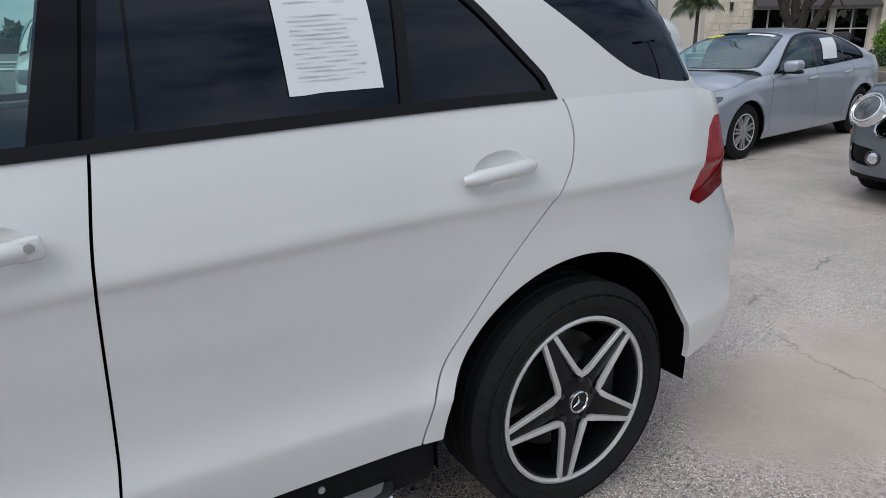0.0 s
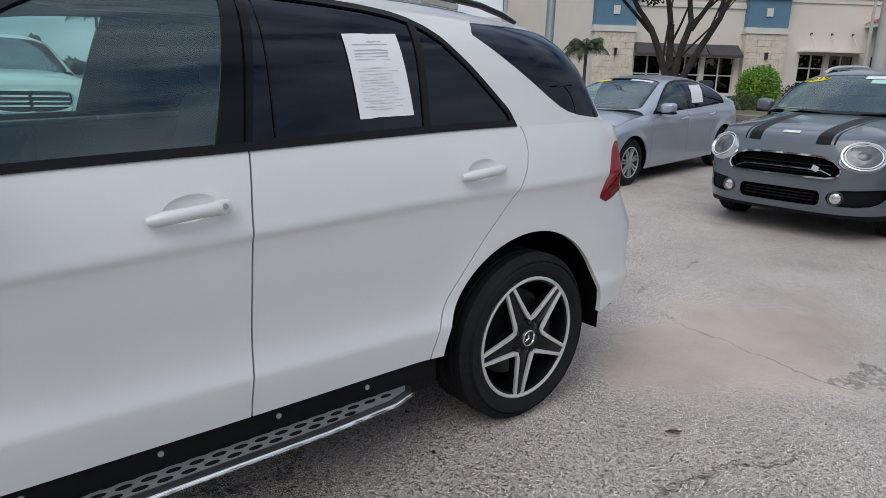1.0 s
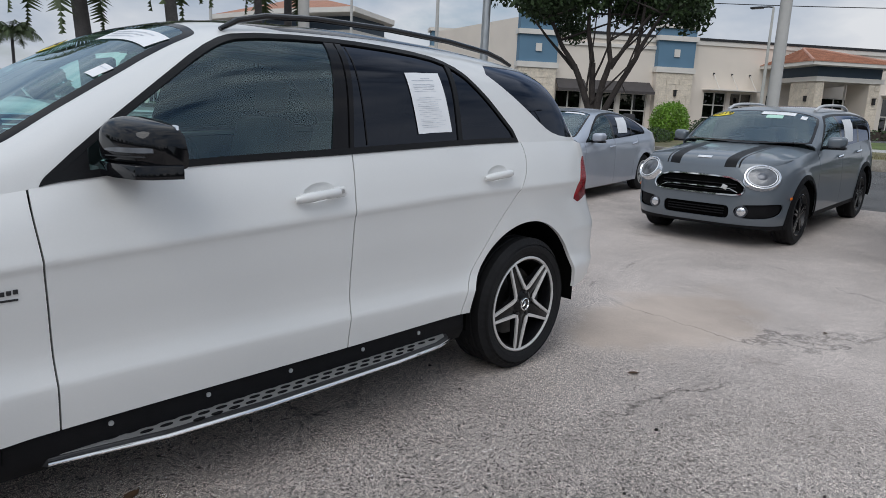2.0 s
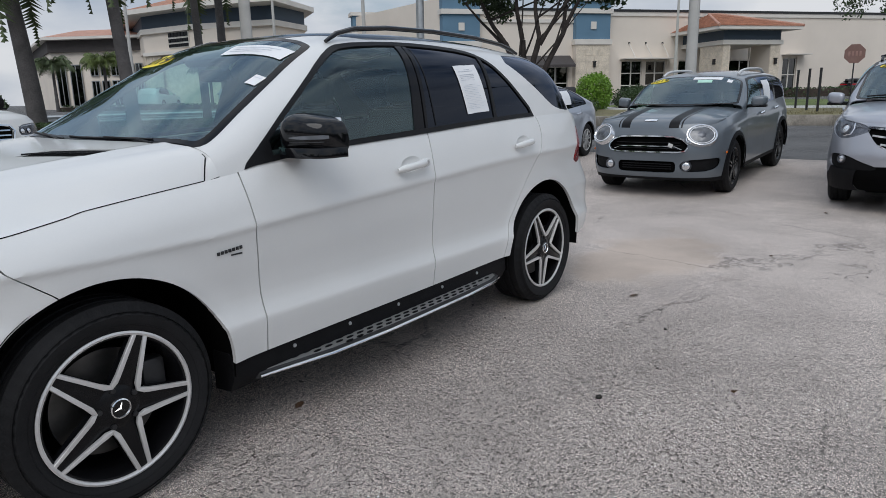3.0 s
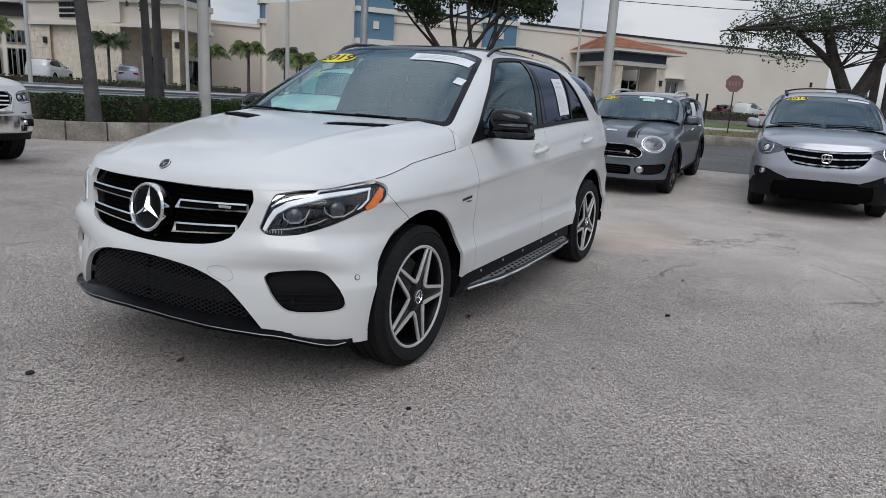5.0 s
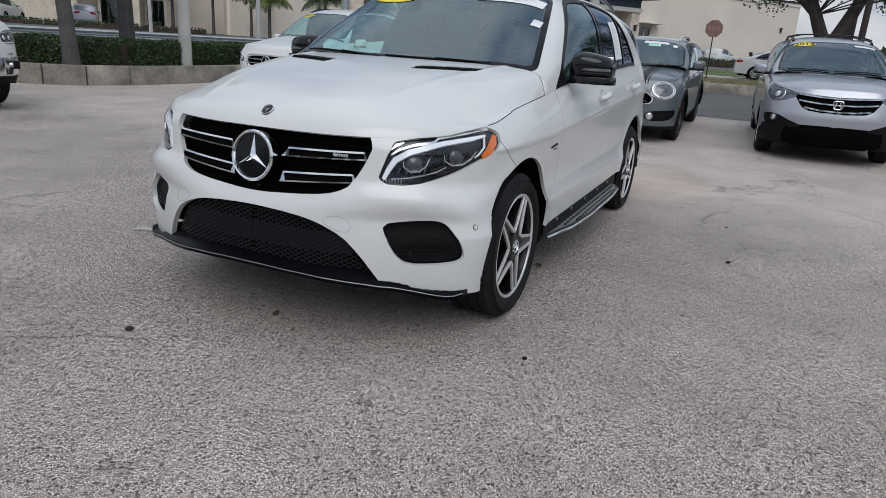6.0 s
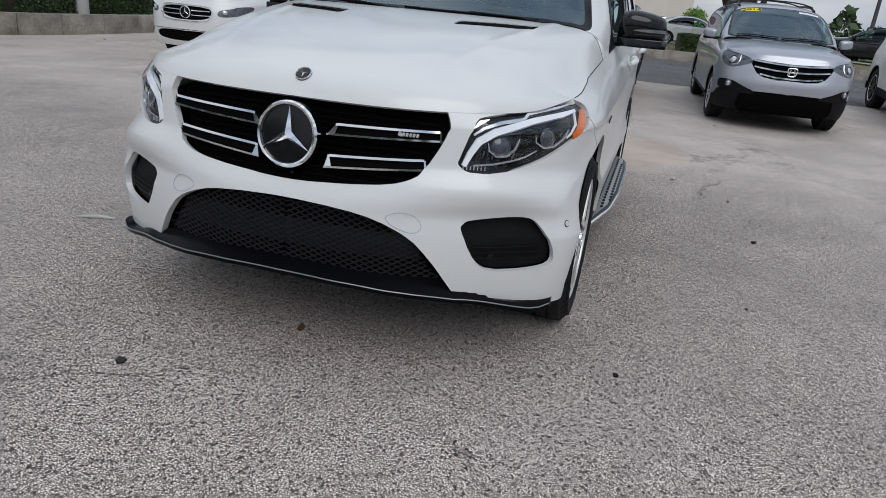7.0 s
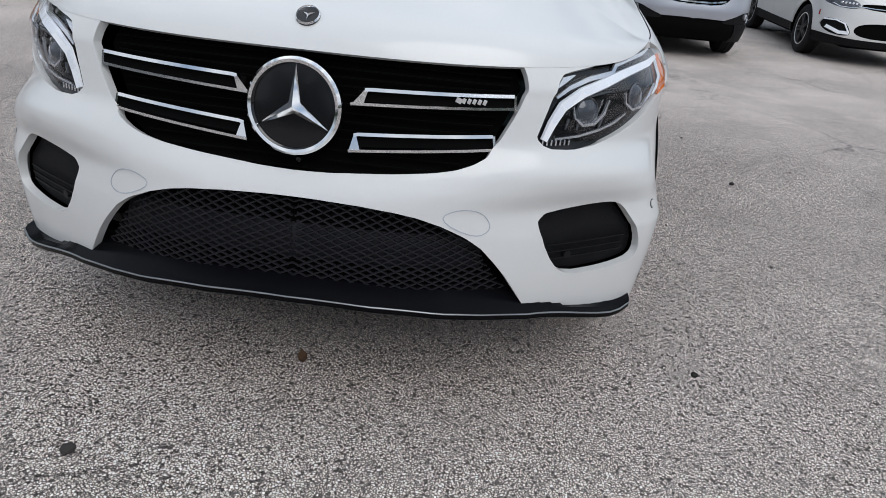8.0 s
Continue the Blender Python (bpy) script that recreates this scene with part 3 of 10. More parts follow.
    def arch_of(self, xw):
        k = 0 if xw == self.s["axles"][0] else 1
        return self.s["arches"][k] if "arches" in self.s else (xw, self.s["arch"])

    def ring_at(self, q):
        X, Y = np.interp(q[:, 0], np.arange(len(self.X)), self.X), np.interp(q[:, 0], np.arange(len(self.X)), self.Y)
        s = self.s
        zb, zt = self.zbot(X), self.ztop(X)
        z = zb + q[:, 1] * (zt - zb)
        if self.nz:
            th, n = np.interp(q[:, 0], np.arange(len(self.X)), self.TH), self.nz(z)
            nose = X < s["xcf"] - 1e-6
            c, sn = np.clip(np.cos(th), 0, 1), np.clip(np.sin(th), 0, 1)
            X = np.where(nose, s["xcf"] - (s["xcf"] - s["xf"]) * c ** (2 / n), X)
            Y = np.where(nose, sn ** (2 / n), Y)
            if "plan_low" in s:
                u = np.interp(q[:, 0], np.arange(len(self.X)), self.U)
                k = np.clip((0.74 - z) / 0.16, 0, 1)
                k = k * k * (3 - 2 * k)
                X = np.where(nose, X * (1 - k) + np.interp(u, self.low[0], self.low[1]) * k, X)
                Y = np.where(nose, Y * (1 - k) + np.interp(u, self.low[0], self.low[2]) / s["plan_width"] * k, Y)
        bf = np.clip((s["xcf"] - X) / (s["xcf"] - s["xf"]), 0, 1)
        br = np.clip((X - s["xcr"]) / (s["xr"] - s["xcr"]), 0, 1)
        x = X + self.slant_f(z) * bf + self.slant_r(z) * br
        return np.stack([x, -Y * self.width(X, z), z], 1)

    def green_at(self, q):
        s = self.s
        x = q[:, 0]
        yb, zb = np.interp(x, self.tx, self.ty), np.interp(x, self.tx, self.tz)
        h = np.maximum(self.roof(x) - zb, 0.004)
        th = np.interp(q[:, 1], self.arc, self.th)
        n = 2.3 + 2.2 * np.clip(h / 0.42, 0, 1)
        u, w = np.clip(np.cos(th), 0, 1) ** (2 / n), np.sin(th) ** (2 / n)
        y = (yb - s["tumble"] * h * w) * u
        z = zb + h * w - s.get("camber", 0.035) * np.clip(h / 0.4, 0, 1) * u**2 * w
        return np.stack([x, -y, z], 1)

    def hood_frame(self):
        xk = self.s["hood_corner"]
        yk = float(np.interp(xk, self.tx, self.ty))
        k = int(np.argmax(self.ty >= yk * 0.9999))
        return xk, yk, self.tx[: k + 1], self.ty[: k + 1], self.tz[: k + 1]

    def rear(self, q):
        """The rear edge of the bonnet, from the middle (q = 0) to its corner (q = 1)."""
        return self.s["cowl"][0] + self.s["cowl"][1] * q**2 - self.s.get("cowl_turn", 0.0) * np.clip((q - 0.945) / 0.055, 0, 1)

    def hood_z(self, x, y, ridges=True):
        s = self.s
        xk, yk, xs, ys, zs = self.hood_frame()
        y = np.abs(y)
        side = np.interp(np.maximum(x, xk), self.tx, self.ty)
        q = np.clip(y / side, 0, 1)
        fx, fz = np.interp(q * yk, ys, xs), np.interp(q * yk, ys, zs)
        bx = self.rear(q)
        t = np.clip((x - fx) / np.maximum(bx - fx, 1e-3), 0, 1)
        n = s.get("hood_n", 2.6)
        n = n + (s.get("hood_n_rear", n) - n) * t ** s.get("hood_n_rise", 1.0)

        def raw(xx, qq, f):
            zside = np.interp(np.maximum(xx, xk), self.tx, self.tz)
            hc = self.hood(xx - f + xs[0])
            return hc - (hc - zside) * qq**n

        z = raw(x, q, fx) + (fz - raw(fx, q, fx)) * (1 - t) ** 40
        if ridges:
            for y0, y1, hgt, wid in s.get("ridges", ()):
                yc = y0 + (y1 - y0) * t
                z = z + hgt * np.exp(-(((y - yc) / wid) ** 2)) * np.clip(t * 4, 0, 1)
        return z

    def bonnet_at(self, q):
        s = self.s
        xk, yk, xs, ys, zs = self.hood_frame()
        fx = np.interp(q[:, 0] * yk, ys, xs)
        bx = self.rear(q[:, 0])
        x = fx + (bx - fx) * q[:, 1] ** 1.8
        yy = q[:, 0] * np.interp(np.maximum(x, xk), self.tx, self.ty)
        return np.stack([x, -yy, self.hood_z(x, yy)], 1)

    # places on the ring, by the way round the plan
    def level(self, z):
        X = self.X
        zb, zt = self.zbot(X), self.ztop(X)
        return self.ring_at(np.stack([np.arange(len(X), dtype=float), (z - zb) / (zt - zb)], 1))

    def sx(self, x, z=0.8):
        p = self.level(z)
        return float(np.interp(x, np.maximum.accumulate(p[:, 0]), self.S))

    def sy(self, y, z=0.8):
        p = self.level(z)
        k = int(np.argmax(self.X > self.s["xcf"]))
        return float(np.interp(abs(y), np.maximum.accumulate(-p[:k, 1]), self.S[:k]))

    def outline(self, pts, times=2):
        """Corner points ('x' or 'y', value, z) as an outline in (way round, height)."""
        return rounded([(self.sx(v, z) if k == "x" else self.sy(v, z) if v >= 0 else -self.sy(v, z), z) for k, v, z in pts], times)

    def region(self, poly, grow=0.0):
        def f(sheet):
            p = sheet.xyz()
            sv = np.interp(sheet.q[:, 0], np.arange(len(self.S)), self.S)
            return inside_of(poly, np.stack([sv, p[:, 2]], 1)) - grow
        return f

    def wheel_hole(self, xw, grow=0.0):
        def f(sheet):
            p = sheet.xyz()
            xc, A = self.arch_of(xw)
            return np.hypot(p[:, 0] - xc, p[:, 2] - self.s["wheel_z"]) - A - grow
        return f

    def flank(self, poly, grow=0.0):
        """Inside an outline in (x, z) as seen from the side."""
        def f(sheet):
            p = sheet.xyz()
            return inside_of(poly, p[:, [0, 2]]) - grow
        return f

    def above(self, poly, grow=0.0):
        """Inside an outline in (x, |y|) as seen from above."""
        def f(sheet):
            p = sheet.xyz()
            return inside_of(poly, np.stack([p[:, 0], np.abs(p[:, 1])], 1)) - grow
        return f

    def on(self, sv, z, lift=0.0, side=-1):
        """The place on the ring at a way round the plan and a height, lifted off it, and the way out."""
        k = float(np.interp(sv, self.S, np.arange(len(self.S))))
        X = float(np.interp(sv, self.S, self.X))
        zb, zt = float(self.zbot(X)), float(self.ztop(X))
        v = (z - zb) / (zt - zb)
        q = np.array([[k, v], [k + 0.3, v], [k, v + 0.01]])
        p = self.ring_at(q)
        n = np.cross(p[1] - p[0], p[2] - p[0])
        n /= np.linalg.norm(n)
        if n @ (p[0] - np.array([0, 0, 0.7])) < 0:
            n = -n
        a = p[0] + n * lift
        m = np.array([1, 1, 1]) if side < 0 else np.array([1, -1, 1])
        return Vector(a * m), Vector(n * m)

    def on_green(self, x, z, lift=0.0, side=-1):
        """The same on the greenhouse flank, at x and height z."""
        ts = np.linspace(0, 0.75, 300)
        p = self.green_at(np.stack([np.full(300, x), ts], 1))
        k = int(np.argmax(p[:, 2] >= z))
        a, b = self.green_at(np.array([[x + 0.02, ts[k]]]))[0], p[min(k + 3, 299)]
        n = np.cross(a - p[k], b - p[k])
        n /= np.linalg.norm(n)
        if n[1] > 0:
            n = -n
        m = np.array([1, 1, 1]) if side < 0 else np.array([1, -1, 1])
        return Vector((p[k] + n * lift) * m), Vector(n * m)

    def on_screen(self, x, y, lift=0.0):
        """The same on the windscreen or roof, at x and y."""
        ts = np.linspace(0, 1, 400)

        def spot(xx, yy):
            p = self.green_at(np.stack([np.full(400, xx), ts], 1))
            k = np.argsort(-p[:, 1])
            z = float(np.interp(abs(yy), -p[k, 1], p[k, 2]))
            return np.array([xx, yy, z])
        c, a, b = spot(x, y), spot(x + 0.04, y), spot(x, y + (0.04 if y < 0 else -0.04))
        n = np.cross(a - c, b - c)
        n /= np.linalg.norm(n)
        if n[2] < 0:
            n = -n
        return Vector(c + n * lift), Vector(n)


def make_wheel(name, parent, x, y, z, side, spec):
    """A wheel with tyre, rim and spokes; side -1 shows its face to -y. spec: R, rim, width, style, steer."""
    R, rim, wd = spec["R"], spec["rim"], spec["width"]
    w = empty(name)
    w.parent = parent
    w.matrix_basis = pose(x, y, z, 0, 0, (0 if side < 0 else 180) + spec.get("steer", 0))
    h = wd / 2
    tyre = [(rim - 0.012, h * 0.7), (rim + 0.004, h * 0.86), (rim + 0.03, h * 0.98), ((R + rim) / 2 + 0.01, h), (R - 0.03, h * 0.93), (R - 0.008, h * 0.8)]
    for k in range(4):
        c = h * (0.62 - 0.41 * k)
        tyre += [(R, c + h * 0.14), (R, c - h * 0.14)] if k == 3 else [(R, c + h * 0.14), (R, c - h * 0.14), (R - 0.008, c - h * 0.16), (R - 0.008, c - h * 0.25)]
    tyre += [(R - 0.008, -h * 0.8)] + [(r, -yy) for r, yy in tyre[4::-1]]
    bm = bmesh.new()
    seg = 144 if spec.get("blocks") else 64
    rings = bm_lathe(bm, [(r, yy) for r, yy in tyre], seg)
    if spec.get("blocks"):
        for ring, (r, yy) in zip(rings, tyre):
            if R - 0.035 < r and abs(yy) > h * 0.78:
                for k, v in enumerate(ring):
                    if k % 3 == 0:
                        f = 1 - 0.010 / R
                        v.co.x, v.co.z = v.co.x * f, v.co.z * f
    tyre_ob = part("tyre", bm, RUBBER, w, "", True, 0.5)
    if spec.get("blocks"):
        for rr in (R - 0.03, rim + 0.028):
            part("sidewall_ring", lathe_bm([(rr - 0.002, -h * 0.93), (rr, -h * 0.985), (rr + 0.002, -h * 0.93)], 64), RUBBER, tyre_ob)
    barrel = [(rim, -h * 0.88), (rim - 0.018, -h * 0.84), (rim - 0.03, -h * 0.55), (rim - 0.045, h * 0.2), (rim - 0.03, h * 0.8), (rim, h * 0.85)]
    rim_mat = spec.get("barrel", WHEEL_BLACK if spec.get("style", "five") == "five" else DARK_METAL)
    r_ob = part("rim", lathe_bm(barrel, 64), rim_mat, w)
    part("rim_lip", lathe_bm([(rim + 0.002, -h * 0.80), (rim + 0.004, -h * 0.90), (rim - 0.003, -h * 0.925), (rim - 0.010, -h * 0.90), (rim - 0.012, -h * 0.82)], 72), spec.get("lip", ALU), w)
    part("brake_disc", lathe_bm([(0.0, -0.02), (rim * 0.72, -0.02), (rim * 0.72, 0.005), (0.0, 0.005)], 40), DISC_METAL, w)
    # no wheel part: a near-black disc painted as the shade behind the spokes
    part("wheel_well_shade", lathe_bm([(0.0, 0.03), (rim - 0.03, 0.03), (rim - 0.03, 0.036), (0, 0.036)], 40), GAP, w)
    part("caliper", box_bm((rim * 0.62, -0.03, 0.02), (0.09, 0.07, 0.19), 0.02), DARK_METAL, w)
    face = -h * 0.86

    style = spec.get("style", "five")
    n = spec.get("spokes", 5)
    rot0 = spec.get("turn", 0.0)
    inner, outer = rim * 0.28, rim - 0.012
    for k in range(n):
        a = rot0 + 2 * math.pi * k / n
        ca, sa = math.cos(a), math.sin(a)

        def rt(r, t, ca=ca, sa=sa):
            return (r * ca - t * sa, r * sa + t * ca)

        if style == "five":
            # a dark tapering spoke with machined borders that meet in a V beside the hub
            ro, ri = outer, rim * 0.33
            t0, t1 = rim * 0.175, rim * 0.105
            body = [rt(inner * 0.6, -t0), rt(ri, -t0 * 1.05), rt(ro, -t1), rt(ro, t1), rt(ri, t0 * 1.05), rt(inner * 0.6, t0)]
            bm = bmesh.new()
            bm_prism(bm, body[::-1], 0.03, lambda p, q2, c: Vector((p, face + 0.03 - c + (0.012 if math.hypot(p, q2) < rim * 0.6 else 0.0), q2)), 0.004)
            spoke = part("spoke", bm, WHEEL_BLACK, w)
            edge = 0.0155
            for sg in (-1, 1):
                ap = 2 * math.pi / n / 2 * sg
                mid = (rim * 0.345 * math.cos(a + ap), rim * 0.345 * math.sin(a + ap))
                e = [rt(ro + 0.004, sg * t1), rt(rim * 0.42, sg * t0 * 0.98), rt(rim * 0.36, sg * t0 * 1.06), mid]
                e2 = [rt(ro + 0.004, sg * (t1 - edge)), rt(rim * 0.40, sg * (t0 * 0.98 - edge)), rt(rim * 0.325, sg * (t0 * 1.02 - edge)), (mid[0] * (1 - edge / (rim * 0.345)), mid[1] * (1 - edge / (rim * 0.345)))]
                poly = e + e2[::-1]
                if sg < 0:
                    poly = poly[::-1]
                part("machined_edge", prism_bm(poly, 0.012, lambda p, q2, c: Vector((p, face + 0.006 - c, q2)), 0.003), spec.get("lip", ALU), spoke)
        else:
            # plain split spokes
            for sg in ((-1, 1) if style == "split" else (0,)):
                o = sg * rim * 0.13
                wdt = rim * (0.055 if style == "split" else 0.1)
                body = [rt(inner * 0.5, o * 0.4 - wdt * 1.2), rt(outer, o - wdt), rt(outer, o + wdt), rt(inner * 0.5, o * 0.4 + wdt * 1.2)]
                part("spoke", prism_bm(body[::-1], 0.03, lambda p, q2, c: Vector((p, face + 0.03 - c, q2)), 0.005), spec.get("spoke_mat", BRIGHT_ALU), w)
    hub_mat = WHEEL_BLACK if style == "five" else spec.get("spoke_mat", BRIGHT_ALU)
    part("hub", lathe_bm([(0.0, face - 0.004), (rim * 0.17, face - 0.002), (rim * 0.3, face + 0.012), (rim * 0.3, face + 0.06)], 32), hub_mat, w)
    if style == "five":
        for k in range(5):
            a = rot0 + 2 * math.pi * (k + 0.5) / 5
            part("wheel_bolt", lathe_bm([(0, -0.008), (0.009, -0.006), (0.011, 0.01)], 10, Matrix.Translation((rim * 0.255 * math.cos(a), face + 0.004, rim * 0.255 * math.sin(a)))), DARK_METAL, w)
        cap = part("hub_cap", lathe_bm([(0, -0.007), (0.028, -0.007), (0.034, -0.002), (0.034, 0.012)], 32, Matrix.Translation((0, face, 0))), GLOSS_BLACK, w)
        part("cap_ring", lathe_bm([(0.029, -0.007), (0.031, -0.012), (0.035, -0.01), (0.036, 0.002)], 32, Matrix.Translation((0, face, 0))), CHROME, cap)
        part("cap_emblem", star_bm(0.029, 0.004, Matrix.Translation((0, face - 0.006, 0)) @ Matrix.Rotation(rot0 + 0.4, 4, "Y")), CHROME, cap)
    return w


def star_bm(r, t, m):
    """A three-pointed figure with ridged arms, facing -y."""
    bm = bmesh.new()
    c = bm.verts.new(m @ Vector((0, -t * 1.6, 0)))
    b = bm.verts.new(m @ Vector((0, t * 0.5, 0)))
    tips, nooks = [], []
    for k in range(3):
        a = math.pi / 2 + 2 * math.pi * k / 3
        tips.append(bm.verts.new(m @ Vector((r * math.cos(a), 0, r * math.sin(a)))))
        a += math.pi / 3
        nooks.append(bm.verts.new(m @ Vector((r * 0.17 * math.cos(a), 0, r * 0.17 * math.sin(a)))))
    for k in range(3):
        for v in (c, b):
            bm.faces.new((v, tips[k], nooks[k]))
            bm.faces.new((v, nooks[k], tips[(k + 1) % 3]))
    return bm


def wheel_housing(parent, s):
    """Dark inner arches and a belly pan."""
    A, zw = s["arch"], s["wheel_z"]
    for k, xw in enumerate(s["axles"]):
        if "arches" in s:
            xw, A = s["arches"][k]
        for sg in (-1, 1):
            bm = bmesh.new()
            y0, y1 = sg * (s["hw"] - 0.03), sg * (s["hw"] - 0.42)
            rows = []
            for k in range(25):
                a = math.radians(-6 + 192 * k / 24)
                rows.append([bm.verts.new((xw + (A + 0.006) * math.cos(a), yy, zw + (A + 0.006) * math.sin(a))) for yy in (y0, y1)])
            for a, b in zip(rows, rows[1:]):
                bm.faces.new((a[0], b[0], b[1], a[1]))
            bm.faces.new([r[1] for r in rows])
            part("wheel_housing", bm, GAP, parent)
    zb = s.get("belly", 0.27)
    y = s["hw"] - 0.42
    bm = bmesh.new()
    bm_box(bm, ((s["xf"] + s["xr"]) / 2, 0, zb + 0.04), (s["xr"] - s["xf"] - 0.5, 2 * y, 0.08), 0.02)
    a0, a1 = s["axles"]
    bm_box(bm, ((a0 + a1) / 2, 0, zb + 0.06), (a1 - a0 - 2 * A - 0.02, 2 * (s["hw"] - 0.07), 0.06), 0.01)
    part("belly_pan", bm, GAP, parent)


def cabin(parent, s, seat=INTERIOR):
    """Dashboard, steering wheel and seats behind the glass."""
    xd, zd, hw = s["dash"][0], s["dash"][1], s["hw"]
    part("dashboard", box_bm((xd, 0, zd - 0.11), (0.42, 2 * hw - 0.34, 0.2), 0.07), INTERIOR, parent)
    yw = -hw * 0.4
    pts = [(xd + 0.32 + 0.05 * math.sin(a), yw + 0.18 * math.cos(a), zd - 0.05 + 0.17 * math.sin(a)) for a in [2 * math.pi * k / 20 for k in range(21)]]
    part("steering_wheel", tube_bm(pts, 0.014, 8, False), GAP, parent)
    for x in (xd + 0.85, xd + 1.75):
        for yy in (-hw * 0.4, hw * 0.4):
            st = part("seat", box_bm((x, yy, zd - 0.45), (0.52, 0.5, 0.16), 0.05), seat, parent)
            part("backrest", box_bm((x + 0.3, yy, zd - 0.10), (0.16, 0.48, 0.62), 0.06, (0, 14, 0)), seat, st)
            part("headrest", box_bm((x + 0.40, yy, zd + 0.32), (0.10, 0.26, 0.18), 0.045, (0, 10, 0)), seat, st)
    part("cabin_floor", box_bm(((s["axles"][0] + s["axles"][1]) / 2 + 0.2, 0, zd - 0.62), (2.4, 2 * hw - 0.3, 0.05), 0.01), INTERIOR, parent)


def liner(parent, C, z0):
    """Dark inner skin of the doors, seen through the glass."""
    s = C.s
    poly = [(s["dash"][0] - 0.1, z0), (s["xr"] - 0.35, z0), (s["xr"] - 0.35, 2), (s["dash"][0] - 0.1, 2)]
    sh = C.ring.keep(C.flank(poly))
    for mir in (False, True):
        sh.mesh("door_lining", INTERIOR, parent, lift=-0.07, mirror=mir)


def year_badge(parent, C, x, y, text, w=0.30, tilt=0.0):
    """A yellow oval with a year on the inside of the windscreen."""
    c, n = C.on_screen(x, y, 0.004)
    ahead = Vector((0, -1, 0))
    right = (ahead - n * ahead.dot(n)).normalized()
    up = n.cross(right)
    if up.z < 0:
        up = -up
    m = Matrix((right, up, n)).transposed().to_4x4()
    m.translation = c
    if m.determinant() < 0:
        m = m @ Matrix.Diagonal((-1, 1, 1, 1))
    if tilt:
        m = m @ Matrix.Rotation(tilt, 4, "Z")
    h = w * 0.21

    def wrap(a, b, lift):
        p = m @ Vector((a, b, 0))
        return C.on_screen(p.x, p.y, lift)[0]

    bm = bmesh.new()
    rings = [[bm.verts.new(wrap(f * w / 2 * math.cos(t), f * h * math.sin(t), 0.004)) for t in [2 * math.pi * k / 40 for k in range(40)]] for f in (1.0, 0.66, 0.33)]
    for p, q in zip(rings, rings[1:]):
        for k in range(40):
            bm.faces.new((p[k], p[(k + 1) % 40], q[(k + 1) % 40], q[k]))
    bm.faces.new(rings[-1])
    ob = part("year_sticker", bm, YELLOW, parent, "yellow oval sticker with a black year")
    if not text:
        return ob
    cu = bpy.data.curves.new("year_text", "FONT")
    cu.body, cu.size, cu.align_x, cu.align_y = text, h * 1.75, "CENTER", "CENTER"
    cu.offset = 0.0018
    t = new("year_text", cu)
    dg = bpy.context.evaluated_depsgraph_get()
    me = bpy.data.meshes.new_from_object(t.evaluated_get(dg))
    bpy.data.objects.remove(t)
    for v in me.vertices:
        v.co = wrap(v.co.x * 1.25, v.co.y, 0.0065)
    me.materials.clear()
    me.materials.append(TRIM_BLACK)
    o = new("year_print", me)
    o.parent = ob
    return ob


def screen_card(parent, C, x, y, w, h, name="paper_strip", bars=2, mat=PAPER):
    """A paper stuck to the windscreen, with lines of print; it follows the glass."""
    c, n = C.on_screen(x, y, 0.0)
    right = (Vector((0, -1, 0)) - n * Vector((0, -1, 0)).dot(n)).normalized()
    up = n.cross(right)
    if up.z < 0:
        up = -up

    def patch(nm, a0, a1, b0, b1, lift, material_, par, nu, nv, label=""):
        bm = bmesh.new()
        vs = []
        for i in range(nu + 1):
            row = []
            for j in range(nv + 1):
                p = c + right * (a0 + (a1 - a0) * i / nu) + up * (b0 + (b1 - b0) * j / nv)
                row.append(bm.verts.new(C.on_screen(p.x, p.y, lift)[0]))
            vs.append(row)
        for i in range(nu):
            for j in range(nv):
                bm.faces.new((vs[i][j], vs[i + 1][j], vs[i + 1][j + 1], vs[i][j + 1]))
        return part(nm, bm, material_, par, label)

    ob = patch(name, -w / 2, w / 2, -h / 2, h / 2, 0.004, mat, parent, 10, 3, "white paper notice" if mat is PAPER else "mint green card")
    for k in range(bars):
        yy = h * (0.22 - 0.42 * k / max(bars - 1, 1))
        patch("print_line", -w * 0.4, w * (0.35 - 0.1 * k), yy - h * 0.035, yy + h * 0.035, 0.0055, FAINT_INK, ob, 8, 1)
    return ob


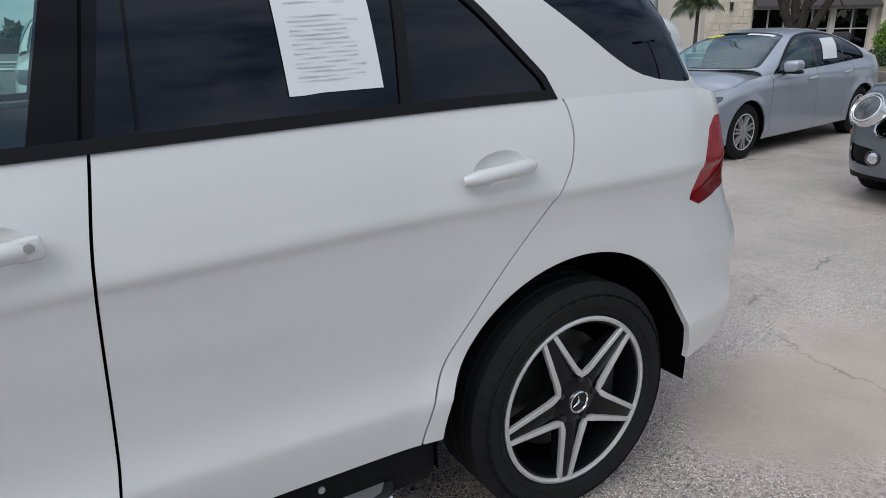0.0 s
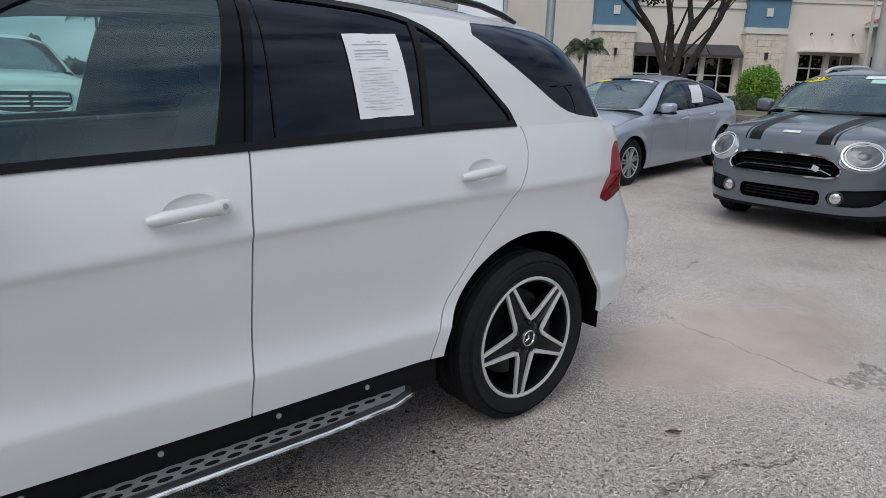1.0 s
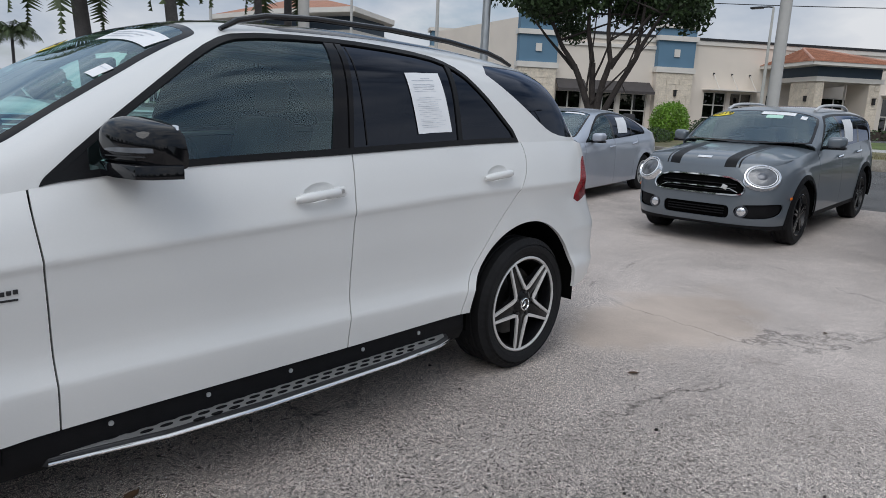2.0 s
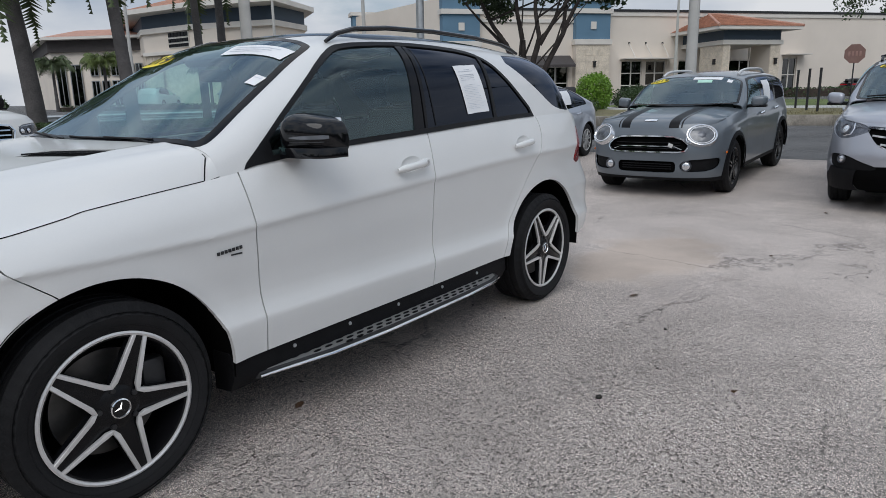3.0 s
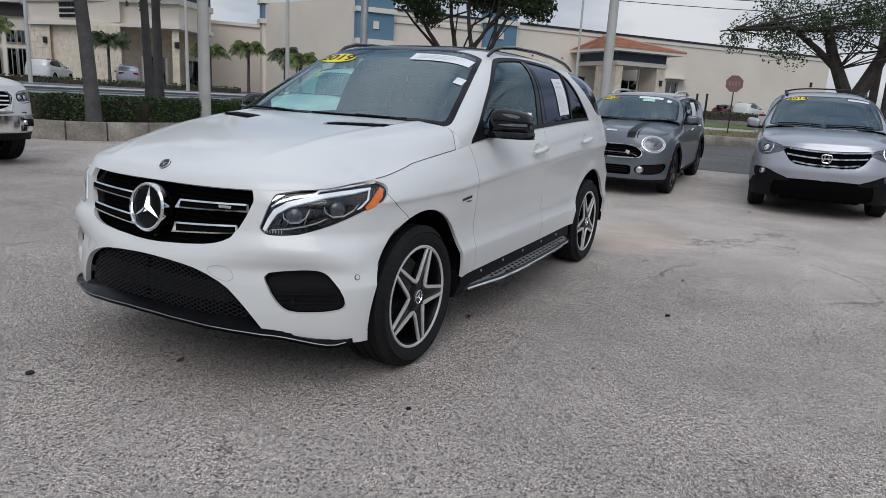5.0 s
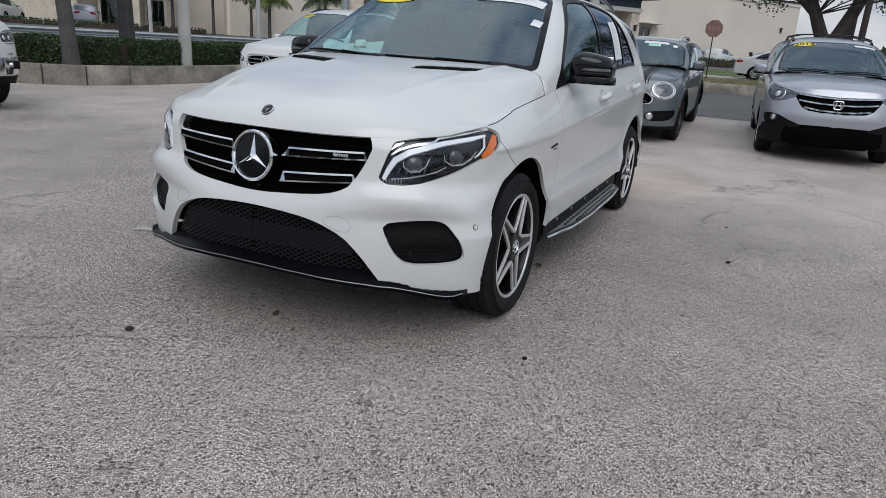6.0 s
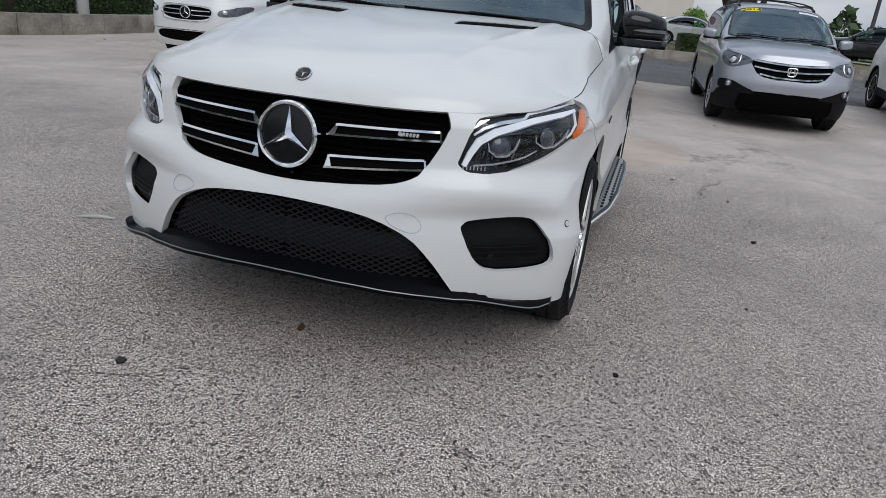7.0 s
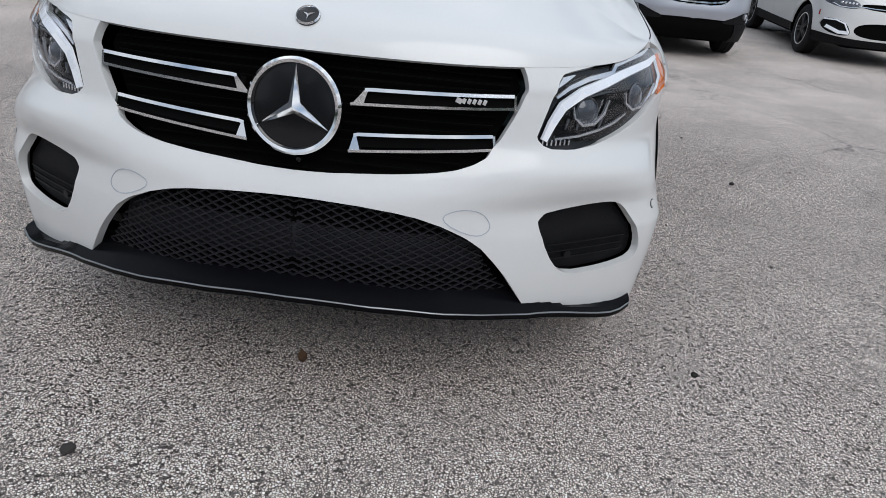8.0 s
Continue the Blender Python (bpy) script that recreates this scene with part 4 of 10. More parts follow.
def side_mirror(parent, x, y, z, side, mat, base_mat, size=(0.13, 0.24, 0.17)):
    """A door mirror: shell, lower cover, glass and foot. side -1 stands out to -y."""
    m = Matrix.Diagonal((1, 1 if side < 0 else -1, 1, 1))
    sx, sy, sz = size
    bm = bmesh.new()
    secs = []
    prof = [(t, (1 - (2 * abs(t - 0.48)) ** 4.5 * 0.62) ** 0.8, (1 - (2 * abs(t - 0.47)) ** 5 * 0.6) ** 0.8) for t in (0.0, 0.04, 0.09, 0.16, 0.26, 0.4, 0.55, 0.7, 0.8, 0.87, 0.93, 0.97, 1.0)]
    for t, a, b in prof:
        ring = []
        for k in range(36):
            an = 2 * math.pi * k / 36
            cx, cz = math.cos(an), math.sin(an)
            px = sx * 0.5 * a * math.copysign(abs(cx) ** 0.62, cx) * (1.0 if cx < 0 else 0.55)
            pz = sz * 0.5 * b * math.copysign(abs(cz) ** (0.62 if cz > 0 else 0.4), cz)
            ring.append(bm.verts.new(m @ Vector((px + 0.045 * t, -sy * t, pz + 0.012 * t)) ))
        secs.append(ring)
    for a, b in zip(secs, secs[1:]):
        for k in range(36):
            bm.faces.new((a[k], a[(k + 1) % 36], b[(k + 1) % 36], b[k]))
    bm.faces.new(secs[0])
    bm.faces.new(secs[-1])
    off = Vector((x, y, z))
    for v in bm.verts:
        v.co += off
    mir = part("side_mirror", bm, mat, parent, "door mirror in a shiny shell")
    bm = bmesh.new()
    bm_box(bm, m @ Vector((0.025, -sy * 0.46, -sz * 0.5 + 0.006)), (sx * 0.72, sy * 1.02, 0.036), 0.014)
    bm_box(bm, m @ Vector((0.01, 0.03, -sz * 0.5 + 0.008)), (sx * 0.6, 0.16, 0.042), 0.015)
    for v in bm.verts:
        v.co += off
    part("mirror_foot", bm, base_mat, mir)
    part("mirror_glass", box_bm(off + m @ Vector((sx * 0.36, -sy * 0.5, 0.008)), (0.012, sy * 0.8, sz * 0.72), 0.004), CHROME, mir)
    return mir


def suv_mirror(parent, x, y, z, side):
    """The large door mirror of the SUV: a shell that falls towards its outer end, over a tray with a foot."""
    m = Matrix.Translation((x, y, z)) @ Matrix.Diagonal((1, 1 if side < 0 else -1, 1, 1))
    span_ = 0.232
    top = pchip([(0, 0.028), (0.05, 0.060), (0.14, 0.080), (0.28, 0.088), (0.55, 0.081), (0.8, 0.068), (0.92, 0.056), (0.975, 0.036), (1.0, 0.008)])
    fore = pchip([(0, 0.050), (0.06, 0.078), (0.2, 0.097), (0.5, 0.100), (0.8, 0.086), (0.93, 0.066), (0.98, 0.042), (1.0, 0.020)])
    rows = []
    bm = bmesh.new()
    for t in np.concatenate([np.linspace(0, 0.12, 5), np.linspace(0.2, 0.84, 9), [0.9, 0.94, 0.97, 0.99, 1.0]]):
        hi, lo, xf = float(top(t)), -0.060, float(fore(t))
        ring = []
        for k in range(40):
            a = 2 * math.pi * k / 40
            c, sn = math.cos(a), math.sin(a)
            px = -xf * abs(c) ** 0.72 if c > 0 else 0.050 * abs(c) ** 0.25
            pz = (hi + lo) / 2 + (hi - lo) / 2 * math.copysign(abs(sn) ** (0.72 if sn > 0 else 0.45), sn)
            ring.append(bm.verts.new(m @ Vector((px + 0.045 * t, -span_ * t, pz))))
        rows.append(ring)
    for a, b in zip(rows, rows[1:]):
        for k in range(40):
            bm.faces.new((a[k], a[(k + 1) % 40], b[(k + 1) % 40], b[k]))
    bm.faces.new(rows[0])
    bm.faces.new(rows[-1])
    mir = part("side_mirror", bm, PIANO, parent, "glossy black door mirror with an indicator strip")
    plan = [(0.055, 0.03), (-0.050, 0.03), (-0.078, -0.01), (-0.082, -0.12), (-0.055, -0.215), (-0.015, -0.240), (0.075, -0.245), (0.085, -0.22), (0.062, -0.10)]
    if side > 0:
        plan = plan[::-1]
    part("mirror_tray", prism_bm(plan, 0.042, lambda a, b, c: m @ Vector((a, b, -0.088 + c)), 0.007), PIANO, mir)
    bm = bmesh.new()
    bm_box(bm, m @ Vector((0.0, 0.035, -0.078)), (0.10, 0.13, 0.030), 0.012)
    part("mirror_foot", bm, TRIM_BLACK, mir)
    strip = [m @ Vector((-float(fore(t)) * 0.985 - 0.001 + 0.045 * t, -span_ * t, -0.010 + 0.004 * t)) for t in (0.34, 0.45, 0.6, 0.75, 0.87, 0.93, 0.97)]
    part("indicator_strip", strip_bm(strip, [0.005, 0.012, 0.016, 0.018, 0.018, 0.018, 0.014], 0.004, (-1, side * 0.3, 0.1)), LAMP_GREY, mir, "clear indicator strip")
    part("strip_line", strip_bm([p + Vector((0, 0, -0.018)) for p in strip[:-1]], 0.004, 0.003, (-1, side * 0.3, 0.1)), DARK_METAL, mir)
    part("mirror_glass", box_bm(m @ Vector((0.072, -span_ * 0.52, 0.008)), (0.010, span_ * 0.82, 0.118), 0.004), CHROME, mir)
    return mir


def handle_cup_outline(C, x, z):
    """Outline, in way round and height, of the cup behind a handle."""
    s0 = C.sx(x) + 0.010
    return [(s0 + 0.076 * math.cos(a), z + 0.015 + 0.010 * math.cos(a) + 0.036 * math.sin(a)) for a in [2 * math.pi * k / 36 for k in range(36)]]


def door_handle(parent, C, x, z, length, side, mat, keyed=False):
    """A pull handle over a cup sunk into the door."""
    s0 = C.sx(x)
    pts = []
    for t in np.linspace(0, 1, 13):
        p, n = C.on(s0 + length * (t - 0.5), z + 0.020 * (t - 0.5), 0.002 + 0.040 * math.sin(math.pi * min(max(t, 0.03), 0.97)) ** 0.45, side)
        pts.append(p)
    r = [0.011, 0.016, 0.0185, 0.019, 0.0185, 0.018, 0.018, 0.018, 0.0185, 0.019, 0.019, 0.017, 0.012]
    h = part("door_handle", tube_bm(pts, r, 14, True), mat, parent, "pull handle in body colour")
    rim = handle_cup_outline(C, x, z)
    cx, cz = sum(a for a, b in rim) / 36, sum(b for a, b in rim) / 36
    bm = bmesh.new()
    rings = []
    for f, d in ((1.0, 0.0), (0.94, 0.0015), (0.82, 0.005), (0.6, 0.009), (0.3, 0.011)):
        rings.append([bm.verts.new(C.on(cx + (a - cx) * f, cz + (b - cz) * f, -d, side)[0]) for a, b in rim])
    for a, b in zip(rings, rings[1:]):
        for k in range(36):
            bm.faces.new((a[k], a[(k + 1) % 36], b[(k + 1) % 36], b[k]))
    bm.faces.new(rings[-1])
    part("handle_cup", bm, mat, h)
    if keyed:
        p, n = C.on(s0 + length * 0.40, z + 0.009, 0.026, side)
        part("lock_cap", box_bm(p, (0.052, 0.034, 0.040), 0.010, (0, -8, 0)), mat, h)
        p, n = C.on(s0 + length * 0.42, z + 0.009, 0.044, side)
        part("key_lock", lathe_bm([(0, -0.004), (0.008, -0.003), (0.0105, 0.006)], 16, Matrix.Translation(p) @ (Matrix() if side < 0 else Matrix.Rotation(math.pi, 4, "Z"))), BRIGHT_ALU, h)
    return h


# ---- ground ----
EYE = (-3.437, -2.879, 1.34)


def ground_z(x, y):
    """The lot lies flat, swells a little under the row of cars and the lane, and climbs gently to the stores far off."""
    up = np.interp(x, [4.9, 10.4, 14.0, 22.0], [0.0, 0.198, 0.19, 0.0])
    d = (x + 3.4) * 0.607 + (y + 2.9) * 0.794
    return float(up) * float(np.interp(y, [5.5, 9.5], [1.0, 0.0])) + float(np.interp(d, [31.0, 44.0], [0.0, 0.85]))


def far_z(x, y):
    """The ground beyond the lane, raised where the verge and its drive lie."""
    return 0.53 if 30 < x < 40 and -13 < y < 2 else ground_z(x, y)


def build_ground():
    xs = [-1500, -400, -100, -40] + list(np.arange(-20, 9.1, 1.0)) + [10.4] + list(np.arange(11, 30.1, 1.0)) + list(range(33, 100, 3)) + [130, 400, 1500]
    ys = [-1500, -400, -100, -40] + list(np.arange(-20, 16.1, 1.0)) + list(range(19, 100, 3)) + [130, 400, 1500]
    verts = [(x, y, ground_z(x, y)) for x in xs for y in ys]
    n = len(ys)
    faces = [(i * n + j, (i + 1) * n + j, (i + 1) * n + j + 1, i * n + j + 1) for i in range(len(xs) - 1) for j in range(n - 1)]
    g = link_mesh("ground", verts, faces, [LOT, ROAD])
    g.data.polygons.foreach_set("material_index", [1 if (10.4 <= xs[f[0] // n] < 90 or ys[f[0] % n] >= 16) else 0 for f in faces])
    tagged(g, "pale worn asphalt with coarse aggregate", "ground", kind="structure")


build_ground()


# ---- the white SUV ----
HERO = dict(
    xf=-2.30, plan_width=0.945, plan_low=[(-2.352, 0.0), (-2.342, 0.2), (-2.308, 0.38), (-2.268, 0.48), (-2.205, 0.60), (-2.158, 0.68), (-2.108, 0.76), (-2.060, 0.83), (-2.005, 0.897), (-1.955, 0.926), (-1.88, 0.940), (-1.45, 0.945)],
    xr=2.465, xcf=-1.45, xcr=1.75, hw=0.9675, nf=3.2, nr=3.1, cell=0.02, rows=72, arcs=72, hood_corner=-1.775,
    nf_z=[(0.25, 5.5), (0.57, 5.5), (0.66, 3.8), (0.76, 2.75), (1.0, 2.65)],
    axles=(-1.4575, 1.4575), wheel_z=0.362, arch=0.450, arches=((-1.4575, 0.450), (1.442, 0.464)), tuck=0.0, tail_in=0.055, flare=0.010, belly=0.25,
    ztop=[(-2.30, 0.925), (-2.1, 0.940), (-1.95, 0.966), (-1.78, 0.987), (-1.65, 1.006), (-1.336, 1.0465), (-1.155, 1.067), (-1.0, 1.084), (-0.87, 1.102), (-0.78, 1.122), (0.3, 1.19), (1.39, 1.238), (1.9, 1.245), (2.2, 1.22), (2.45, 1.12)],
    zbot=[(-2.36, 0.33), (-2.30, 0.325), (-2.2, 0.300), (-2.05, 0.276), (-1.88, 0.262), (-1.2, 0.37), (-0.85, 0.378), (0.25, 0.395), (1.0, 0.41), (1.88, 0.395), (2.1, 0.42), (2.45, 0.47)],
    slant_f=[(0.25, 0.01), (0.42, 0.0), (0.6, 0.012), (0.7, 0.02), (0.8, 0.035), (0.92, 0.05), (1.0, 0.07)],
    slant_r=[(0.4, -0.05), (0.55, 0.0), (0.72, 0.02), (0.9, -0.06), (1.25, -0.12)],
    prof=[(0.25, 0.925), (0.36, 0.938), (0.44, 0.9475), (0.505, 0.9535), (0.524, 0.9540), (0.533, 0.9505), (0.60, 0.9315), (0.63, 0.9285), (0.66, 0.9285), (0.80, 0.9385), (0.90, 0.9455), (0.93, 0.9495), (0.943, 0.9555), (0.952, 0.9548), (0.985, 0.947), (1.05, 0.930), (1.11, 0.910), (1.2, 0.872), (1.3, 0.83)],
    crease=[(-2.3, 0.88), (-1.09, 0.885), (-0.86, 0.90), (0.26, 0.965), (1.0, 1.003), (2.4, 1.03)], crease0=0.95,
    hood=[(-2.30, 0.93), (-2.286, 0.956), (-2.25, 0.983), (-2.2, 1.004), (-2.15, 1.024), (-2.05, 1.064), (-1.8, 1.123), (-1.5, 1.172), (-1.3, 1.199), (-1.1, 1.220), (-0.9, 1.232)], hood_n=2.7, hood_n_rear=22.0, hood_n_rise=1.8,
    cowl=(-1.085, 0.128), cowl_turn=0.057, ridges=[(0.40, 0.63, 0.0045, 0.028)],
    roof=[(-1.14, 1.195), (-1.06, 1.226), (-0.95, 1.287), (-0.80, 1.374), (-0.55, 1.518), (-0.32, 1.638), (-0.2, 1.680), (-0.05, 1.705), (0.2, 1.724), (0.6, 1.733), (1.0, 1.725), (1.5, 1.69), (1.76, 1.655), (1.85, 1.60), (1.90, 1.50), (1.955, 1.35), (1.99, 1.262), (2.1, 1.245), (2.32, 1.2)],
    tumble=0.258, camber=0.016, dash=(-0.55, 1.10), curl_by=[(-2.4, 0.058), (-1.77, 0.058), (-1.6, 0.063), (-1.336, 0.0485), (-1.155, 0.037), (-1.0, 0.029), (-0.87, 0.018), (-0.72, 0.0), (3.0, 0.0)],
)


def white_suv():
    C = CarShape(HERO)
    car = empty("suv", label="white luxury SUV with black wheels, parked on the paved lot", category="car", kind="")
    a0, a1 = HERO["axles"]
    ring = C.ring.drop(C.wheel_hole(a0)).drop(C.wheel_hole(a1))
    grille = C.outline([("y", -0.3, 0.96), ("y", 0.50, 0.96), ("y", 0.522, 0.90), ("y", 0.505, 0.83), ("y", 0.468, 0.735), ("y", 0.40, 0.697), ("y", 0.30, 0.678), ("y", 0.0, 0.655), ("y", -0.3, 0.655)], 1)
    intake = C.outline([("y", -0.3, 0.603), ("y", 0.0, 0.603), ("y", 0.22, 0.593), ("y", 0.33, 0.572), ("y", 0.44, 0.523), ("y", 0.515, 0.44), ("y", 0.56, 0.37), ("y", 0.605, 0.295), ("y", 0.3, 0.24), ("y", -0.3, 0.24)], 1)
    fog = C.outline([("y", 0.585, 0.578), ("y", 0.66, 0.594), ("y", 0.76, 0.604), ("y", 0.812, 0.594), ("y", 0.85, 0.548), ("y", 0.893, 0.462), ("y", 0.885, 0.425), ("y", 0.81, 0.408), ("y", 0.69, 0.404), ("y", 0.648, 0.44), ("y", 0.608, 0.515)], 1)
    lamp = C.outline([("y", 0.553, 0.748), ("y", 0.574, 0.84), ("y", 0.590, 0.895), ("y", 0.599, 0.918), ("y", 0.615, 0.923), ("y", 0.72, 0.946), ("x", -1.98, 0.962), ("x", -1.86, 0.975), ("x", -1.775, 0.977), ("x", -1.722, 0.958), ("x", -1.73, 0.925), ("x", -1.80, 0.876), ("x", -1.88, 0.842), ("x", -1.95, 0.813), ("y", 0.79, 0.782), ("y", 0.68, 0.742)], 1)
    tail = C.outline([("x", 1.86, 0.885), ("x", 1.94, 1.02), ("x", 2.02, 1.155), ("x", 2.20, 1.15), ("x", 2.42, 1.06), ("x", 2.42, 0.97), ("x", 2.15, 0.93)], 1)

    # openings first, then the panels between the gaps
    grille_sheet, ring = ring.cut(C.region(grille))
    intake_sheet, ring = ring.cut(C.region(intake))
    fog_sheet, ring = ring.cut(C.region(fog))
    lamp_sheet, ring = ring.cut(C.region(lamp))
    tail_sheet, ring = ring.cut(C.region(tail))

    def at_x(pts):
        f = pchip(pts)

        def field(sheet):
            p = sheet.xyz()
            return p[:, 0] - f(p[:, 2])
        return field

    def shift(field, d):
        return lambda sheet: field(sheet) - d

    seam_bumper = at_x([(0.2, -1.50), (0.70, -1.545), (0.785, -1.60), (0.84, -1.665), (0.90, -1.735), (1.1, -1.80)])
    seam_door = at_x([(0.3, -0.846), (0.6, -0.85), (0.9, -0.862), (1.05, -0.872), (1.2, -0.862)])
    seam_mid = at_x([(0.3, 0.235), (0.45, 0.238), (0.6, 0.252), (0.97, 0.262), (1.2, 0.29)])
    seam_rear = at_x([(0.3, 0.91), (0.42, 0.925), (0.48, 0.942), (0.59, 0.985), (0.72, 1.085), (0.83, 1.175), (0.95, 1.285), (1.02, 1.345), (1.09, 1.388), (1.165, 1.404), (1.21, 1.40), (1.26, 1.38)])
    seam_tailgate = at_x([(0.3, 2.2), (1.3, 2.3)])
    g = 0.0030
    bumper, rest = ring.cut(shift(seam_bumper, -g))
    rest = rest.drop(shift(seam_bumper, g))
    fender, rest = rest.cut(shift(seam_door, -g))
    rest = rest.drop(shift(seam_door, g))
    door_f, rest = rest.cut(shift(seam_mid, -g))
    rest = rest.drop(shift(seam_mid, g))
    door_r, rest = rest.cut(shift(seam_rear, -g))
    quarter = rest.drop(shift(seam_rear, g))
    door_f = door_f.drop(C.region(handle_cup_outline(C, 0.085, 1.035)))
    door_r = door_r.drop(C.region(handle_cup_outline(C, 1.145, 1.076)))
    front = bumper.mesh("front_bumper", WHITE, car, "white painted bumper with large intakes", edge=0.022, both=True)
    quarter.mesh("rear_body", WHITE, car, "", edge=0.02, both=True)
    doors = {}
    for mir, side in ((False, -1), (True, 1)):
        fender.mesh("fender", WHITE, car, "", edge=0.018, mirror=mir)
        doors[side] = (door_f.mesh("front_door", WHITE, car, "", edge=0.018, mirror=mir), door_r.mesh("rear_door", WHITE, car, "", edge=0.018, mirror=mir))
        C.ring.keep(C.flank([(-1.2, 0.36), (1.6, 0.36), (1.6, 1.24), (-1.2, 1.12)])).drop(C.wheel_hole(a0, 0.02)).drop(C.wheel_hole(a1, 0.02)).mesh("seam_backing", GAP, car, lift=-0.035, mirror=mir)
        door_handle(doors[side][0], C, 0.085, 1.035, 0.215, side, WHITE, True)
        door_handle(doors[side][1], C, 1.145, 1.076, 0.205, side, WHITE)

    # bonnet with two vents
    vent = [(-1.420, 0.262), (-1.365, 0.42), (-1.305, 0.582), (-1.215, 0.590), (-1.175, 0.582), (-1.235, 0.42), (-1.300, 0.262)]
    bon = C.bonnet
    vent_sheet, bon = bon.cut(C.above(vent))
    hood = bon.mesh("hood", WHITE, car, "white bonnet with two black vents", lift=0.001, edge=0.02, both=True)
    for mir, sg in ((False, -1), (True, 1)):
        v = vent_sheet.mesh("hood_vent", GAP, hood, "black louvred vent", lift=-0.003, mirror=mir)
        for k in range(6):
            t = (k + 0.5) / 6
            yy = 0.262 + 0.32 * t
            xv = -1.360 + 0.120 * t
            z = float(C.hood_z(np.array([xv]), np.array([yy]))[0])
            part("vent_slat", box_bm((xv, sg * yy, z + 0.001), (0.105, 0.006, 0.006), 0.003, (sg * 18, 0, 0)), TRIM_BLACK, v)
    zb = float(C.hood_z(np.array([-2.203]), np.array([0.0]))[0])
    rise_ = C.hood_z(np.array([-2.231, -2.175]), np.array([0.0, 0.0]))
    m = Matrix.Translation((-2.203, 0, zb + 0.002)) @ Matrix.Rotation(-math.atan2(float(rise_[1] - rise_[0]), 0.056), 4, "Y")
    em = part("hood_emblem", lathe_bm([(0, -0.0), (0.024, -0.004), (0.0285, -0.002), (0.0285, 0.006)], 32, m @ Matrix.Rotation(-math.pi / 2, 4, "X")), DARK_METAL, hood, "round dark badge with a bright rim")
    part("emblem_rim", lathe_bm([(0.024, -0.003), (0.026, -0.007), (0.029, -0.003)], 32, m @ Matrix.Rotation(-math.pi / 2, 4, "X")), CHROME, em)
    part("emblem_figure", star_bm(0.017, 0.003, m @ Matrix.Rotation(-math.pi / 2, 4, "X") @ Matrix.Translation((0, -0.004, 0)) @ Matrix.Rotation(-math.pi / 2, 4, "Y")), CHROME, em)

    # greenhouse: glass, pillars and roof
    gr = C.green
    dlo = rounded([(-0.875, 1.09), (-0.70, 1.245), (-0.35, 1.50), (-0.20, 1.592), (-0.08, 1.632), (0.25, 1.655), (0.55, 1.655), (0.86, 1.636), (0.99, 1.602), (1.10, 1.535), (1.42, 1.22), (1.35, 1.05), (-0.8, 1.02)], 1)
    quarter_glass = rounded([(1.17, 1.618), (1.45, 1.432), (1.62, 1.318), (1.72, 1.280), (1.90, 1.262), (1.945, 1.27), (1.90, 1.40), (1.85, 1.53), (1.80, 1.60), (1.6, 1.622)], 1)
    screen = rounded([(-1.085, -0.2), (-1.07, 0.40), (-1.005, 0.742), (-0.955, 0.79), (-0.86, 0.775), (-0.26, 0.633), (-0.215, 0.60), (-0.232, 0.3), (-0.24, -0.2)], 1)
    rear_glass = rounded([(1.86, -0.2), (1.86, 0.56), (1.97, 0.66), (1.97, -0.2)], 1)
    pano = rounded([(-0.27, -0.2), (-0.25, 0.60), (1.35, 0.585), (1.38, 0.55), (1.38, -0.2)], 1)
    gr = gr.drop(lambda sh: (sh.xyz()[:, 0] - (-1.085 + 0.13 * (sh.xyz()[:, 1] / 0.85) ** 2)))
    sc_all, gr = gr.cut(C.above(screen))
    dlo_sheet, gr = gr.cut(C.flank(dlo))
    qg_sheet, gr = gr.cut(C.flank(quarter_glass))
    rg_sheet, gr = gr.cut(C.above(rear_glass))
    pano_sheet, gr = gr.cut(C.above(pano))
    gr.mesh("roof", WHITE, car, "white roof sides and pillars", edge=0.015, both=True)
    gr.mesh("headliner", INTERIOR, car, lift=-0.022, both=True)
    pano_sheet.mesh("glass_roof", ROOF_GLASS, car, "black panoramic roof glass", lift=0.001, edge=0.01, both=True)
    sc_in, sc_rim = sc_all.cut(C.above(screen, -0.035))
    sc_in.mesh("windscreen", SCREEN, car, "clear tinted windscreen", lift=0.0, both=True).visible_shadow = False
    sc_rim.mesh("windscreen_border", ROOF_GLASS, car, "", lift=0.001, edge=0.01, both=True)
    rg_sheet.mesh("rear_window", PRIVACY, car, "", both=True)
    trim_in, trim = dlo_sheet.cut(C.flank(dlo, -0.020))
    trim_in, belt = trim_in.cut(lambda sh: (np.interp(sh.xyz()[:, 0], C.tx, C.tz) + 0.022) - sh.xyz()[:, 2])
    front_pane, restp = trim_in.cut(lambda sh: sh.xyz()[:, 0] - (0.192 + 0.24 * (sh.xyz()[:, 2] - 1.2)))
    pillar, restp = restp.cut(lambda sh: sh.xyz()[:, 0] - (0.300 + 0.18 * (sh.xyz()[:, 2] - 1.2)))
    rear_pane, restp = restp.cut(lambda sh: sh.xyz()[:, 0] - (0.922 + 0.08 * (sh.xyz()[:, 2] - 1.25)))
    bar, tri_pane = restp.cut(lambda sh: sh.xyz()[:, 0] - (0.950 + 0.08 * (sh.xyz()[:, 2] - 1.25)))
    sail, front_pane = front_pane.cut(lambda sh: sh.xyz()[:, 0] - (-0.70 + 0.02 * (sh.xyz()[:, 2] - 1.2)))
